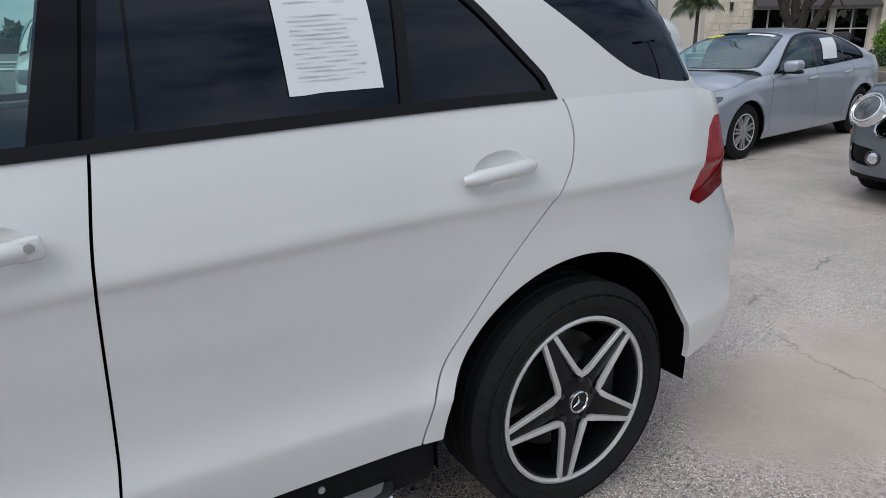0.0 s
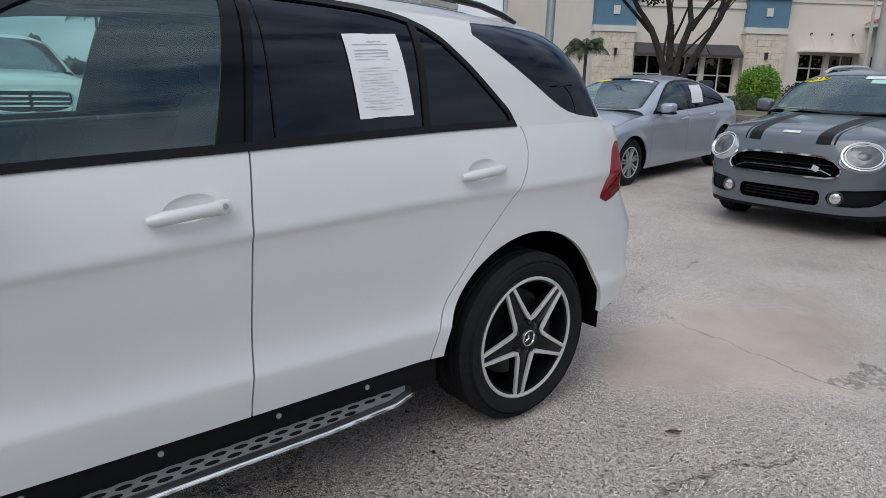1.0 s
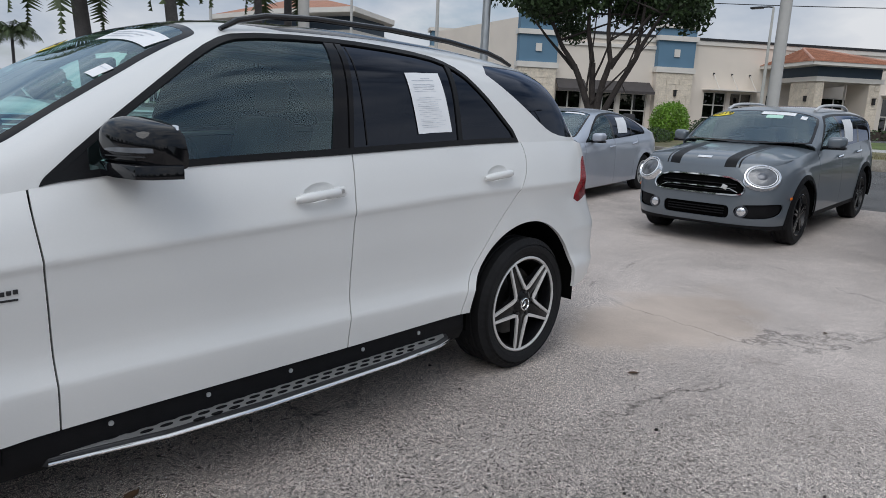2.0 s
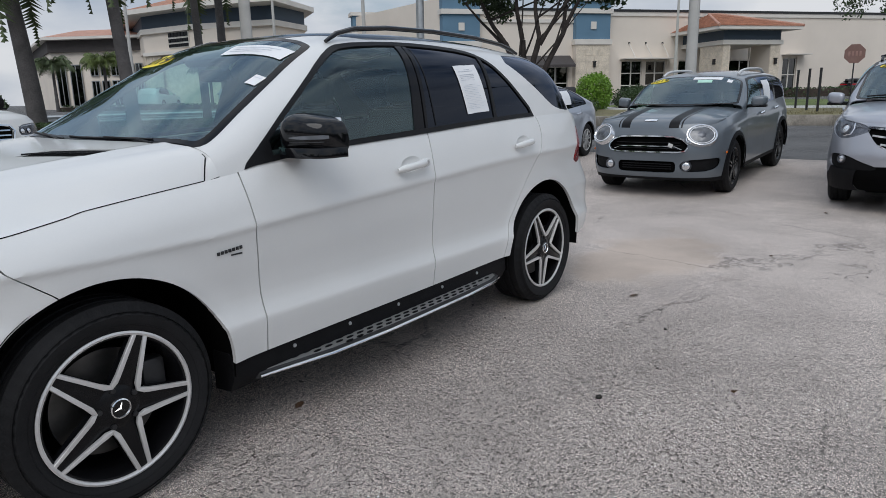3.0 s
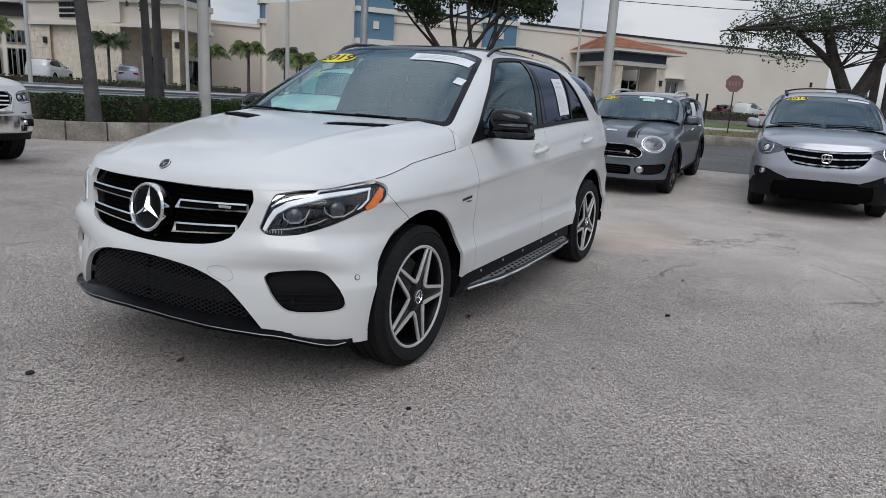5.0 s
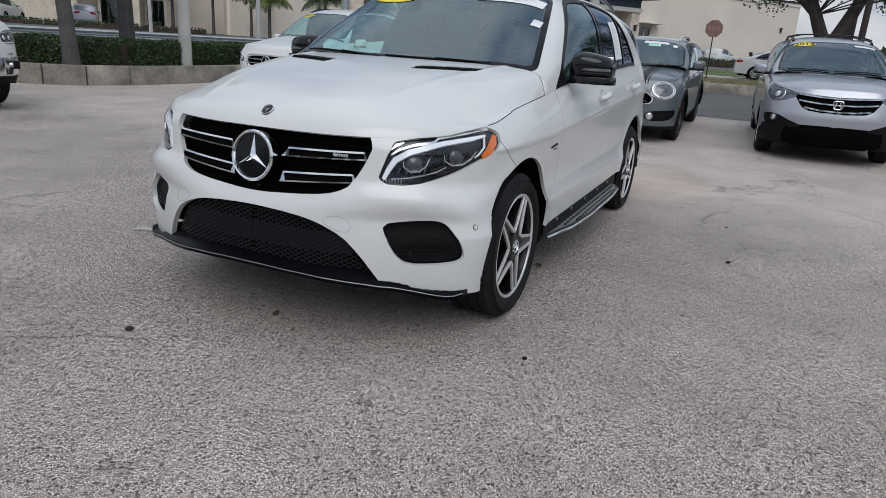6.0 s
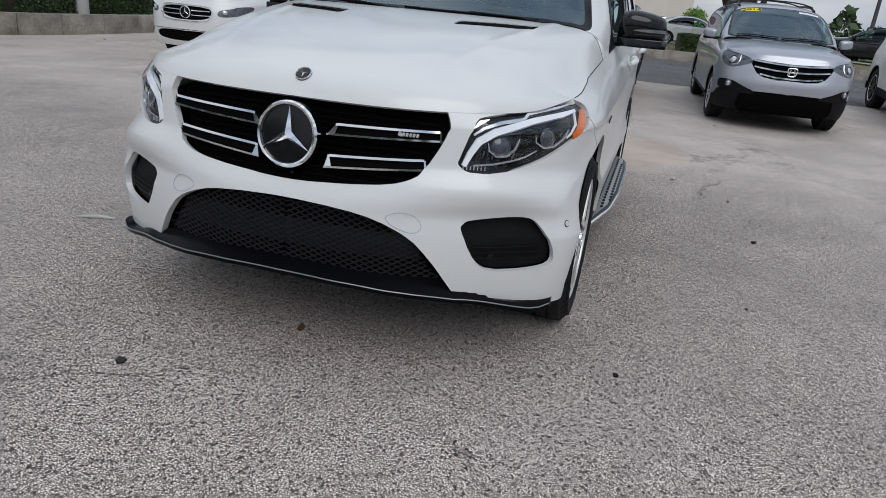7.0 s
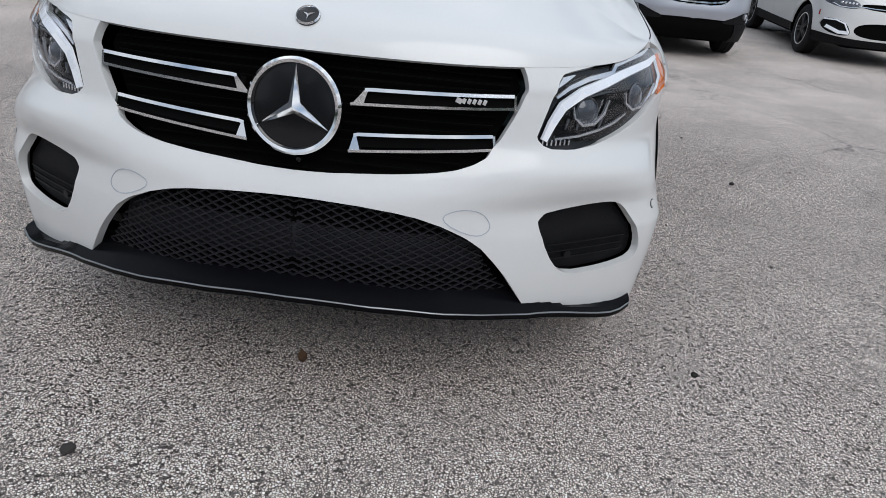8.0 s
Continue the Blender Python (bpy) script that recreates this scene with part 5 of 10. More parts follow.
    for mir, side in ((False, -1), (True, 1)):
        df, dr = doors[side]
        for sh, nm, mat, par, lf, ed in ((trim, "window_trim", TRIM_BLACK, car, 0.004, 0.012), (belt, "belt_trim", TRIM_BLACK, car, 0.006, 0.012), (pillar, "pillar_trim", ROOF_GLASS, car, 0.002, 0.01), (bar, "window_bar", TRIM_BLACK, dr, 0.003, 0.01), (sail, "mirror_sail", TRIM_BLACK, df, 0.003, 0.01)):
            sh.mesh(nm, mat, par, lift=lf, edge=ed, mirror=mir)
        for sh, nm, mat, par in ((front_pane, "front_side_window", SIDE_GLASS, df), (rear_pane, "rear_side_window", PRIVACY, dr), (tri_pane, "quarter_light", PRIVACY, dr), (qg_sheet, "cargo_window", PRIVACY, car)):
            sh.mesh(nm, mat, par, lift=-0.003, mirror=mir)
        # the thin line down the pillar and the window run
        pts = [C.on_green(0.278 + 0.16 * (z - 1.21), z, 0.004, side)[0] for z in np.linspace(1.21, 1.63, 8)]
        part("pillar_seam", strip_bm(pts, 0.006, 0.001, (0, side, 0.3)), GAP, car)
        pts = [C.on_green(0.375 + 0.05 * (z - 1.21), z, 0.0, side)[0] for z in np.linspace(1.225, 1.625, 8)]
        part("window_run", strip_bm(pts, 0.006, 0.001, (0, side, 0.3)), ROOF_GLASS, dr)
    liner(car, C, 0.86)
    cabin(car, HERO)
    wheel_housing(car, HERO)

    # notices on the glass
    year_badge(car, C, -0.41, 0.405, "2019", 0.33, -0.12)
    screen_card(car, C, -0.375, -0.40, 0.43, 0.10, "paper_strip", 3)
    screen_card(car, C, -0.575, -0.64, 0.06, 0.075, "small_label", 1)
    def sheet_at(u, v, lift):
        x = 0.672 + 0.215 * u - 0.012 * v
        z = 1.272 + 0.012 * u + 0.264 * v
        return C.on_green(x, z, lift)[0]

    def stuck(nm, mat, par, u0, u1, v0, v1, lift, nu, nv, label=""):
        bm = bmesh.new()
        vs = [[bm.verts.new(sheet_at(u0 + (u1 - u0) * i / nu, v0 + (v1 - v0) * j / nv, lift)) for j in range(nv + 1)] for i in range(nu + 1)]
        for i in range(nu):
            for j in range(nv):
                bm.faces.new((vs[i][j], vs[i + 1][j], vs[i + 1][j + 1], vs[i][j + 1]))
        return part(nm, bm, mat, par, label)

    notice = stuck("window_notice", PAPER, car, 0, 1, 0, 1, 0.0015, 6, 8, "white printed sheet on the rear window")
    rng = random.Random(5)
    for k in range(24):
        v = 0.90 - 0.035 * k
        if k in (2, 7, 8):
            continue
        x0, x1 = (0.4, 0.66) if k == 0 else (0.12, 0.86 - rng.random() * 0.15)
        hh = 0.006 if k > 4 else 0.010
        stuck("print_line", PALE_INK if k < 6 else FAINT_INK, notice, x0, x1, v, v + hh, 0.0028, 3, 1)

    # roof rails
    for side in (-1, 1):
        prof = [(-0.13, -0.004), (-0.06, 0.026), (0.06, 0.045), (0.3, 0.052), (0.7, 0.049), (1.1, 0.044), (1.4, 0.034), (1.52, 0.018), (1.60, 0.0)]
        pts = []
        for x, h in prof:
            p, n = C.on_screen(x, side * 0.61, 0.0)
            pts.append(p + Vector((0, 0, h + 0.012)))
        part("roof_rail", tube_bm(pts, [0.011, 0.016, 0.017, 0.016, 0.016, 0.016, 0.016, 0.015, 0.011], 10, True, 0.8), GLOSS_BLACK, car, "black roof rail")

    # wheels, running boards and rockers
    wh = dict(R=0.364, rim=0.262, width=0.268, style="five", blocks=True)
    for x, nm, st, tn in ((a0, "front_wheel", 0, -0.085), (a1, "rear_wheel", 0, -0.456)):
        for side in (-1, 1):
            make_wheel(nm, car, x, side * 0.812, 0.364, side, dict(wh, steer=st, turn=tn if side < 0 else 0.9))
    for side in (-1, 1):
        prof = [(-0.925, 0.37), (-0.93, 0.30), (-0.90, 0.245), (-0.80, 0.235), (-0.80, 0.40), (-0.91, 0.405)]
        rocker = part("rocker_panel", prism_bm(prof if side < 0 else [(-a, b) for a, b in prof][::-1], 1.98, lambda a, b, c: Vector((-1.01 + c, a, b + 0.012 * c)), 0.006), PLASTIC, car, "black sill panel with pale studs")
        for x in (-0.70, -0.37, -0.03, 0.33, 0.66):
            part("sill_stud", lathe_bm([(0, -0.004), (0.0085, -0.003), (0.010, 0.004)], 14, Matrix.Translation((x, side * 0.9275, 0.345 + 0.012 * (x + 1))) @ (Matrix() if side < 0 else Matrix.Rotation(math.pi, 4, "Z"))), GALV, rocker)
        outline = [(-0.905, -0.90), (-0.885, -0.925), (-0.55, -0.995), (-0.2, -1.018), (0.45, -1.018), (0.73, -1.0), (0.82, -0.968), (0.865, -0.90)]
        if side > 0:
            outline = [(a, -b) for a, b in outline][::-1]

        def deck(a, b, c):
            return Vector((a, b, 0.262 + 0.020 * (a + 0.9) + c))

        board = part("running_board", prism_bm(outline[::-1], 0.028, deck, 0.006), DARK_METAL, car, "silver-edged running board with oval rubber studs")
        edge = [deck(a, b + side * -0.006, 0.012) for a, b in (outline if side < 0 else outline[::-1])[1:-1]]
        part("board_edge", tube_bm([p + Vector((0, side * 0.008, 0)) for p in edge], 0.009, 10, True, 0.9), CHROME, board, "bright metal edge")
        part("board_plate", prism_bm([(a * 0.975, side * (0.905 + (abs(b) - 0.905) * 0.86)) for a, b in outline][::-1], 0.003, lambda a, b, c: deck(a, b, 0.028 + c)), BRIGHT_ALU, board)
        for i in range(22):
            for j in range(3):
                x = -0.70 + i * 0.066 + (0.033 if j % 2 else 0)
                yy = side * (0.925 + 0.032 * j)
                if abs(yy) > 1.0 - 0.25 * max(0.0, -x - 0.45) - 0.2 * max(0.0, x - 0.55):
                    continue
                oval = [(0.022 * math.cos(t), 0.008 * math.sin(t)) for t in [2 * math.pi * k / 10 for k in range(10)]]
                part("rubber_stud", prism_bm(oval, 0.004, lambda a, b, c: deck(x + a, yy + b, 0.030 + c)), PLASTIC, board)

    # nose: grille, bars, emblem
    gb = grille_sheet.mesh("grille", GAP, car, "black mesh grille with two chrome double bars", lift=-0.055, both=True)
    for k in range(13):
        z = 0.672 + 0.020 * k
        for sg in (-1, 1):
            ymax = float(np.interp(z, [0.66, 0.70, 0.75, 0.85, 0.92], [0.12, 0.38, 0.455, 0.49, 0.505])) - 0.01
            pts = [C.on(C.sy(yy, z), z, -0.04, sg)[0] for yy in np.linspace(0.0, ymax, 8)]
            part("grille_slat", strip_bm(pts, 0.003, 0.008, (-1, 0, 0.2)), GAP, gb)
    for sg in (-1, 1):
        for y0, y1, z0, z1 in ((0.118, 0.498, 0.834, 0.850), (0.108, 0.458, 0.730, 0.757)):
            top, bot = [], []
            for t in np.linspace(0, 1, 9):
                yy, zc = y0 + (y1 - y0) * t, z0 + (z1 - z0) * t
                hh = 0.016 - 0.003 * t
                top.append(C.on(C.sy(yy, zc), zc + hh, -0.012, sg)[0])
                bot.append(C.on(C.sy(yy, zc), zc - hh, -0.012, sg)[0])
            top[0] = C.on(C.sy(y0 + 0.034, z0), z0 + 0.016, -0.012, sg)[0]
            bm = bmesh.new()
            tip = [bot[0] + Vector((0, 0, -0.003)), top[0] + Vector((0, 0, 0.004)), top[0].lerp(top[1], 0.55) + Vector((0, 0, 0.002)), bot[0].lerp(bot[1], 0.62)]
            fore, aft = [bm.verts.new(p + Vector((-0.011, 0, 0))) for p in tip], [bm.verts.new(p + Vector((0.004, 0, 0))) for p in tip]
            bm.faces.new(fore)
            bm.faces.new(aft[::-1])
            for k in range(4):
                bm.faces.new((fore[k], fore[(k + 1) % 4], aft[(k + 1) % 4], aft[k]))
            bm_strip(bm, top, 0.010, 0.012, (-1, 0, 0.3))
            bm_strip(bm, bot, 0.008, 0.012, (-1, 0, 0.1))
            bm_strip(bm, [top[-1] + Vector((0, 0, 0.004)), bot[-1] - Vector((0, 0, 0.004))], 0.007, 0.010, (-1, sg * 0.2, 0))
            bar_ob = part("grille_bar", bm, CHROME, gb, "chrome double bar")
            bm = bmesh.new()
            bm_strip(bm, [(a + b) / 2 + Vector((0.006, 0, 0)) for a, b in zip(top, bot)], 0.03, 0.006, (-1, 0, 0.2))
            part("bar_filler", bm, GAP, bar_ob)
            if sg < 0 and z0 > 0.8:
                a, b = C.on(C.sy(0.40, 0.846), 0.846, 0.002, -1)
                bm = bmesh.new()
                for k in range(6):
                    bm_box(bm, a + Vector((0.004, -0.012 * k + 0.035, 0.0004 * k)), (0.004, 0.008 if k else 0.014, 0.012), 0.001, (20, 0, 0))
                part("grille_badge", bm, ALU, bar_ob)
    me = Matrix.Translation((-2.300, 0, 0.806)) @ Matrix.Rotation(radians(-90), 4, "Z") @ Matrix.Rotation(radians(-8), 4, "X")
    disc = part("grille_emblem", lathe_bm([(0, -0.002), (0.096, -0.001), (0.1, 0.02), (0.1, 0.05)], 48, me), GLOSS_BLACK, gb, "large round emblem with a chrome ring")
    part("emblem_ring", lathe_bm([(0.094, -0.004), (0.097, -0.014), (0.104, -0.016), (0.110, -0.008), (0.110, 0.02)], 56, me), CHROME, disc)
    part("emblem_star", star_bm(0.094, 0.012, me @ Matrix.Translation((0, -0.004, 0))), CHROME, disc)
    part("front_camera", lathe_bm([(0, -0.012), (0.006, -0.011), (0.011, -0.002), (0.011, 0.03)], 18, Matrix.Translation((-2.262, -0.0, 0.672)) @ Matrix.Rotation(radians(-90), 4, "Z")), GLOSS_BLACK, gb)

    # lower intake with mesh, spoiler lip
    ib = intake_sheet.mesh("lower_intake", GAP, front, "black lower intake with diamond mesh", lift=-0.06, both=True)

    def mesh_lines(ymax_of, z0, z1, lift, par, y0=0.0, step=0.020):
        bm = bmesh.new()
        for sg in (-1, 1):
            for d in (-1, 1):
                c = -1.2
                while c < 1.4:
                    run = []
                    for t in np.linspace(0, 1, 26):
                        z = z0 + (z1 - z0) * t
                        yy = c + d * (z - z0) * 1.9
                        if yy < y0 - 0.005 or yy > ymax_of(z):
                            if len(run) > 1:
                                bm_strip(bm, run, 0.0045, 0.006, (-1, sg * 0.2, 0))
                            run = []
                            continue
                        run.append(C.on(C.sy(max(yy, 0.0), z), z, lift, sg)[0])
                    if len(run) > 1:
                        bm_strip(bm, run, 0.0045, 0.006, (-1, sg * 0.2, 0))
                    c += step * 1.9
        part("mesh_grid", bm, MESH_BLACK, par)

    mesh_lines(lambda z: float(np.interp(z, [0.34, 0.37, 0.44, 0.523, 0.572, 0.593], [0.565, 0.55, 0.505, 0.435, 0.325, 0.2])), 0.350, 0.592, -0.040, ib)
    part("intake_bar", strip_bm([C.on(C.sy(abs(yy), 0.476), 0.476, -0.052, -1 if yy < 0 else 1)[0] for yy in np.linspace(-0.48, 0.48, 16)], 0.09, 0.006, (-1, 0, 0.15)), MESH_BLACK, ib)
    # one thin black splitter along the foot of the bumper
    bm = bmesh.new()
    rows = []
    for yy in np.linspace(-0.902, 0.902, 61):
        sg, ay = (-1 if yy < 0 else 1), abs(yy)
        k = min(ay / 0.6, 1.0)
        wing = min(max((ay - 0.6) / 0.32, 0.0), 1.0)
        wing = wing * wing * (3 - 2 * wing)
        top = 0.396 - 0.018 * k**2 - 0.088 * min(wing * 3.0, 1.0)
        foot = 0.334 - 0.040 * k**2 - 0.044 * wing + 0.016 * max(0.0, (ay - 0.84) / 0.062) ** 2
        x = float(np.interp(ay, [p[1] for p in HERO["plan_low"]], [p[0] for p in HERO["plan_low"]]))
        nose = 0.020 + 0.012 * wing * (1 - max(0.0, (ay - 0.80) / 0.132) ** 2)
        back = x + 0.02 + 0.04 * (1 - wing)
        rows.append([bm.verts.new(p) for p in ((back, yy, top), (x - nose * 0.25, yy, foot + 0.024), (x - nose, yy, foot + 0.017), (x - nose + 0.003, yy, foot), (back + 0.06, yy, foot - 0.004), (back + 0.06, yy, top - 0.005))])
    for a, b in zip(rows, rows[1:]):
        for k in range(6):
            bm.faces.new((a[k], a[(k + 1) % 6], b[(k + 1) % 6], b[k]))
    bm.faces.new(rows[0])
    bm.faces.new(rows[-1])
    crest = [r[2].co + Vector((-0.001, 0, 0.0)) for r in rows]
    lip = part("spoiler_lip", bm, LIP_BLACK, front, "glossy black front splitter", True, 0.35)
    # added pale tube: the glint along the gloss edge, put in as colour
    part("lip_edge", tube_bm(crest, 0.0022, 6), LIP_GLINT, lip, "thin pale strip drawn as the highlight on the splitter edge")
    for mir, sg in ((False, -1), (True, 1)):
        fb = fog_sheet.mesh("side_intake", PLASTIC, front, "black side intake", lift=-0.035, mirror=mir)
        for k in range(3):
            z = 0.445 + 0.021 * k
            pts = [C.on(C.sy(yy, z), z + 0.02 * (yy - 0.7), -0.03, sg)[0] for yy in np.linspace(0.645, 0.86, 7)]
            part("intake_slat", strip_bm(pts, 0.004, 0.006, (-1, sg * 0.3, 0)), TRIM_BLACK, fb)
        p, n = C.on(C.sy(0.70, 0.452), 0.452, -0.028, sg)
        part("parking_sensor", lathe_bm([(0, -0.006), (0.011, -0.005), (0.013, 0.006)], 18, Matrix.Translation(p) @ n.to_track_quat("-Y", "Z").to_matrix().to_4x4()), TRIM_BLACK, fb)
        p, n = C.on(C.sx(-1.965, 0.57), 0.57, 0.0, sg)
        q = Matrix.Translation(p) @ n.to_track_quat("-Y", "Z").to_matrix().to_4x4()
        eye = part("parking_sensor", lathe_bm([(0, -0.003), (0.0095, -0.0025), (0.0105, 0.001)], 18, q), WHITE, front)
        part("sensor_ring", lathe_bm([(0.0105, -0.0006), (0.0130, -0.0008), (0.0135, 0.001)], 18, q), GAP, eye)
        # towing eye cover, a thin outline
        cover = rounded([(0.345, 0.578), (0.40, 0.606), (0.455, 0.595), (0.482, 0.55), (0.44, 0.53)], 2)
        bm = bmesh.new()
        bm_strip(bm, [C.on(C.sy(a, b), b, 0.0005, sg)[0] for a, b in cover + cover[:1]], 0.0025, 0.0008, (-1, sg * 0.25, 0))
        part("tow_cover_seam", bm, PALE_INK, front)

        # headlamp: housing, light guides, projectors, amber, cover
        hl = lamp_sheet.mesh("headlight", GLOSS_BLACK, car, "clear headlight with curved light guide and amber corner", lift=-0.02, edge=0.0, mirror=mir)
        inner = lamp_sheet.keep(C.region(lamp, -0.014))
        inner.mesh("lamp_housing", LAMP_DARK, hl, lift=-0.016, mirror=mir)
        lamp_sheet.mesh("lamp_border", GLOSS_BLACK, hl, lift=-0.0155, mirror=mir)

        def guide(pts, w, th, mat, nm, lift=-0.012):
            q = [C.on(a, z, lift, sg)[0] for a, z in pts]
            nrm = [C.on(a, z, lift, sg)[1] for a, z in pts]
            bm = bmesh.new()
            it = iter(nrm)
            bm_strip(bm, q, w, th, lambda p: next(it))
            part(nm, bm, mat, hl)

        sy, sx = (lambda v, z=0.85: C.sy(v, z)), (lambda v, z=0.88: C.sx(v, z))
        guide([(sy(0.572), 0.765), (sy(0.588), 0.805), (sy(0.612), 0.845), (sy(0.66), 0.878), (sy(0.73), 0.900), (sx(-2.02), 0.916), (sx(-1.90), 0.934), (sx(-1.82), 0.944)], [0.018, 0.024, 0.028, 0.028, 0.027, 0.025, 0.022, 0.012], 0.008, DRL, "light_guide", -0.009)
        guide([(sy(0.597), 0.865), (sy(0.63), 0.889), (sy(0.69), 0.909), (sy(0.76), 0.921), (sx(-2.02), 0.938), (sx(-1.90), 0.956), (sx(-1.83), 0.964)], [0.008, 0.012, 0.014, 0.014, 0.013, 0.011, 0.006], 0.006, LAMP_SILVER, "upper_guide", -0.010)
        guide([(sy(0.600), 0.888), (sy(0.628), 0.907), (sy(0.66), 0.918)], [0.004, 0.018, 0.003], 0.004, LAMP_SILVER, "corner_reflector", -0.010)
        guide([(sy(0.60), 0.768), (sy(0.66), 0.774), (sy(0.715), 0.786), (sy(0.755), 0.800), (sy(0.785), 0.820)], [0.006, 0.007, 0.007, 0.007, 0.004], 0.005, LAMP_SILVER, "lower_guide", -0.010)
        guide([(sx(-1.865), 0.856), (sx(-1.835), 0.880), (sx(-1.79), 0.915), (sx(-1.762), 0.943)], [0.018, 0.034, 0.040, 0.022], 0.008, AMBER, "amber_reflector", -0.010)
        guide([(sx(-1.905), 0.856), (sx(-1.885), 0.868), (sx(-1.855), 0.900), (sx(-1.83), 0.938)], [0.005, 0.008, 0.009, 0.006], 0.006, DRL, "inner_frame", -0.008)
        for yy, z, r in ((0.682, 0.832, 0.038), (0.815, 0.860, 0.036)):
            p, n = C.on(sy(yy, z), z, -0.013, sg)
            q = Matrix.Translation(p) @ n.to_track_quat("-Y", "Z").to_matrix().to_4x4()
            pr = part("projector", lathe_bm([(0, -0.010), (r * 0.5, -0.008), (r * 0.82, 0.0)], 28, q), PROJECTOR, hl)
            part("projector_ring", lathe_bm([(r * 0.82, -0.001), (r * 0.88, -0.003), (r * 0.93, 0.001)], 28, q), LAMP_INNER, pr)
            cup = [(sy(yy - 0.040, z), z + 0.012), (sy(yy - 0.036, z), z - 0.014), (sy(yy - 0.012, z), z - 0.033), (sy(yy + 0.018, z), z - 0.030), (sy(yy + 0.040, z), z - 0.008), (sy(yy + 0.052, z), z + 0.026)]
            guide(cup, [0.003, 0.006, 0.008, 0.009, 0.009, 0.005], 0.006, LAMP_SILVER, "reflector_cup", -0.010)
        guide([(sy(0.662), 0.862), (sy(0.700), 0.872), (sy(0.735), 0.880)], [0.003, 0.006, 0.003], 0.004, LAMP_INNER, "lamp_shelf", -0.010)
        for yy in (0.625, 0.655, 0.715):
            guide([(sy(yy), 0.790), (sy(yy + 0.006), 0.815)], [0.004, 0.008], 0.003, LAMP_INNER, "housing_rib", -0.012)
        for k in range(7):
            p, n = C.on(sy(0.578 + 0.011 * k, 0.76), 0.760, -0.010, sg)
            part("lamp_rib", box_bm(p, (0.006, 0.004, 0.014), 0.001), LAMP_SILVER, hl)
        inner.mesh("lamp_cover", LENS, hl, lift=-0.001, mirror=mir).visible_shadow = False
        # tail lamp
        tl = tail_sheet.mesh("tail_light", RED_LENS, car, "red wrap-around tail light", lift=-0.002, edge=0.02, mirror=mir)
        dark = tail_sheet.keep(lambda sh: sh.xyz()[:, 2] - (0.975 + 0.30 * (sh.xyz()[:, 0] - 2.05)))
        dark.mesh("lower_lens", DARK_RED, tl, lift=0.001, mirror=mir)
        # fender badge drawn as plain bars
        bm = bmesh.new()
        for k in range(7):
            a, n = C.on(C.sx(-1.035 + 0.0165 * k), 0.818 + 0.0015 * k, 0.003, sg)
            bm_box(bm, a, (0.012, 0.004, 0.013), 0.001)
        a, n = C.on(C.sx(-0.955), 0.803, 0.002, sg)
        bm_box(bm, a, (0.05, 0.003, 0.006), 0.001)
        part("fender_badge", bm, DARK_METAL, car, "small dark lettering plate drawn as bars")
        suv_mirror(car, -0.60, sg * 0.888, 1.232, sg)
    # cowl and wipers
    def trough(name, mat, q0, q1, label=""):
        """Bridges the rear edge of the bonnet and the foot of the screen."""
        bm = bmesh.new()
        rows = []
        for q in np.linspace(q0, q1, 25):
            aq = abs(q)
            x = float(C.rear(aq))
            yy = aq * float(np.interp(x, C.tx, C.ty))
            sg = -1 if q < 0 else 1
            z = float(C.hood_z(np.array([x]), np.array([yy]))[0])
            gx = -1.085 + 0.13 * (yy / 0.85) ** 2
            g = C.on_screen(gx + 0.006, sg * (yy if aq < 0.84 else aq * float(np.interp(gx, C.tx, C.ty))), 0.0)[0]
            low = Vector((x + 0.004, sg * yy, z - 0.004))
            rows.append([bm.verts.new(p) for p in (low, low.lerp(g, 0.5) + (Vector((0.004, 0, -0.006)) if aq < 0.84 else Vector((0, 0, 0))), g)])
        for a, b in zip(rows, rows[1:]):
            for k in range(2):
                bm.faces.new((a[k], a[k + 1], b[k + 1], b[k]))
        part(name, bm, mat, car, label)

    for sg in (-1, 1):
        xc = float(C.rear(1.0))
        edge = [Vector((x, sg * (float(np.interp(x, C.tx, C.ty)) + 0.0005), float(np.interp(x, C.tx, C.tz)) + 0.001)) for x in np.linspace(-1.755, xc, 36)]
        for q in np.linspace(0.998, 0.93, 14):
            x = float(C.rear(q))
            yy = q * float(np.interp(x, C.tx, C.ty))
            edge.append(Vector((x, sg * yy, float(C.hood_z(np.array([x]), np.array([yy]))[0]) + 0.001)))
        part("panel_seam", tube_bm(edge, 0.0017, 8), GAP, car)
    trough("cowl_panel", TRIM_BLACK, -0.84, 0.84)
    trough("cowl_corner", WHITE, -0.999, -0.84)
    trough("cowl_corner", WHITE, 0.84, 0.999)
    for y0, y1 in ((-0.55, 0.10), (0.12, 0.70)):
        pts = []
        for t in np.linspace(0, 1, 9):
            yy = y0 + (y1 - y0) * t
            x = -1.072 + 0.125 * (yy / 0.85) ** 2 + 0.020 * t
            p, n = C.on_screen(x, yy, 0.004)
            pts.append(p)
        wp = part("wiper", tube_bm(pts, [0.003] + [0.004] * 7 + [0.003], 8), TRIM_BLACK, car, "black wiper")
        part("wiper_arm", tube_bm([pts[4] + Vector((0, 0, 0.005)), pts[1] + Vector((-0.012, 0, 0.0)), pts[0] + Vector((-0.02, -0.03, -0.012))], 0.004, 8), TRIM_BLACK, wp)
    part("rear_view_mirror", box_bm((-0.34, 0, 1.50), (0.03, 0.24, 0.065), 0.02), TRIM_BLACK, car)
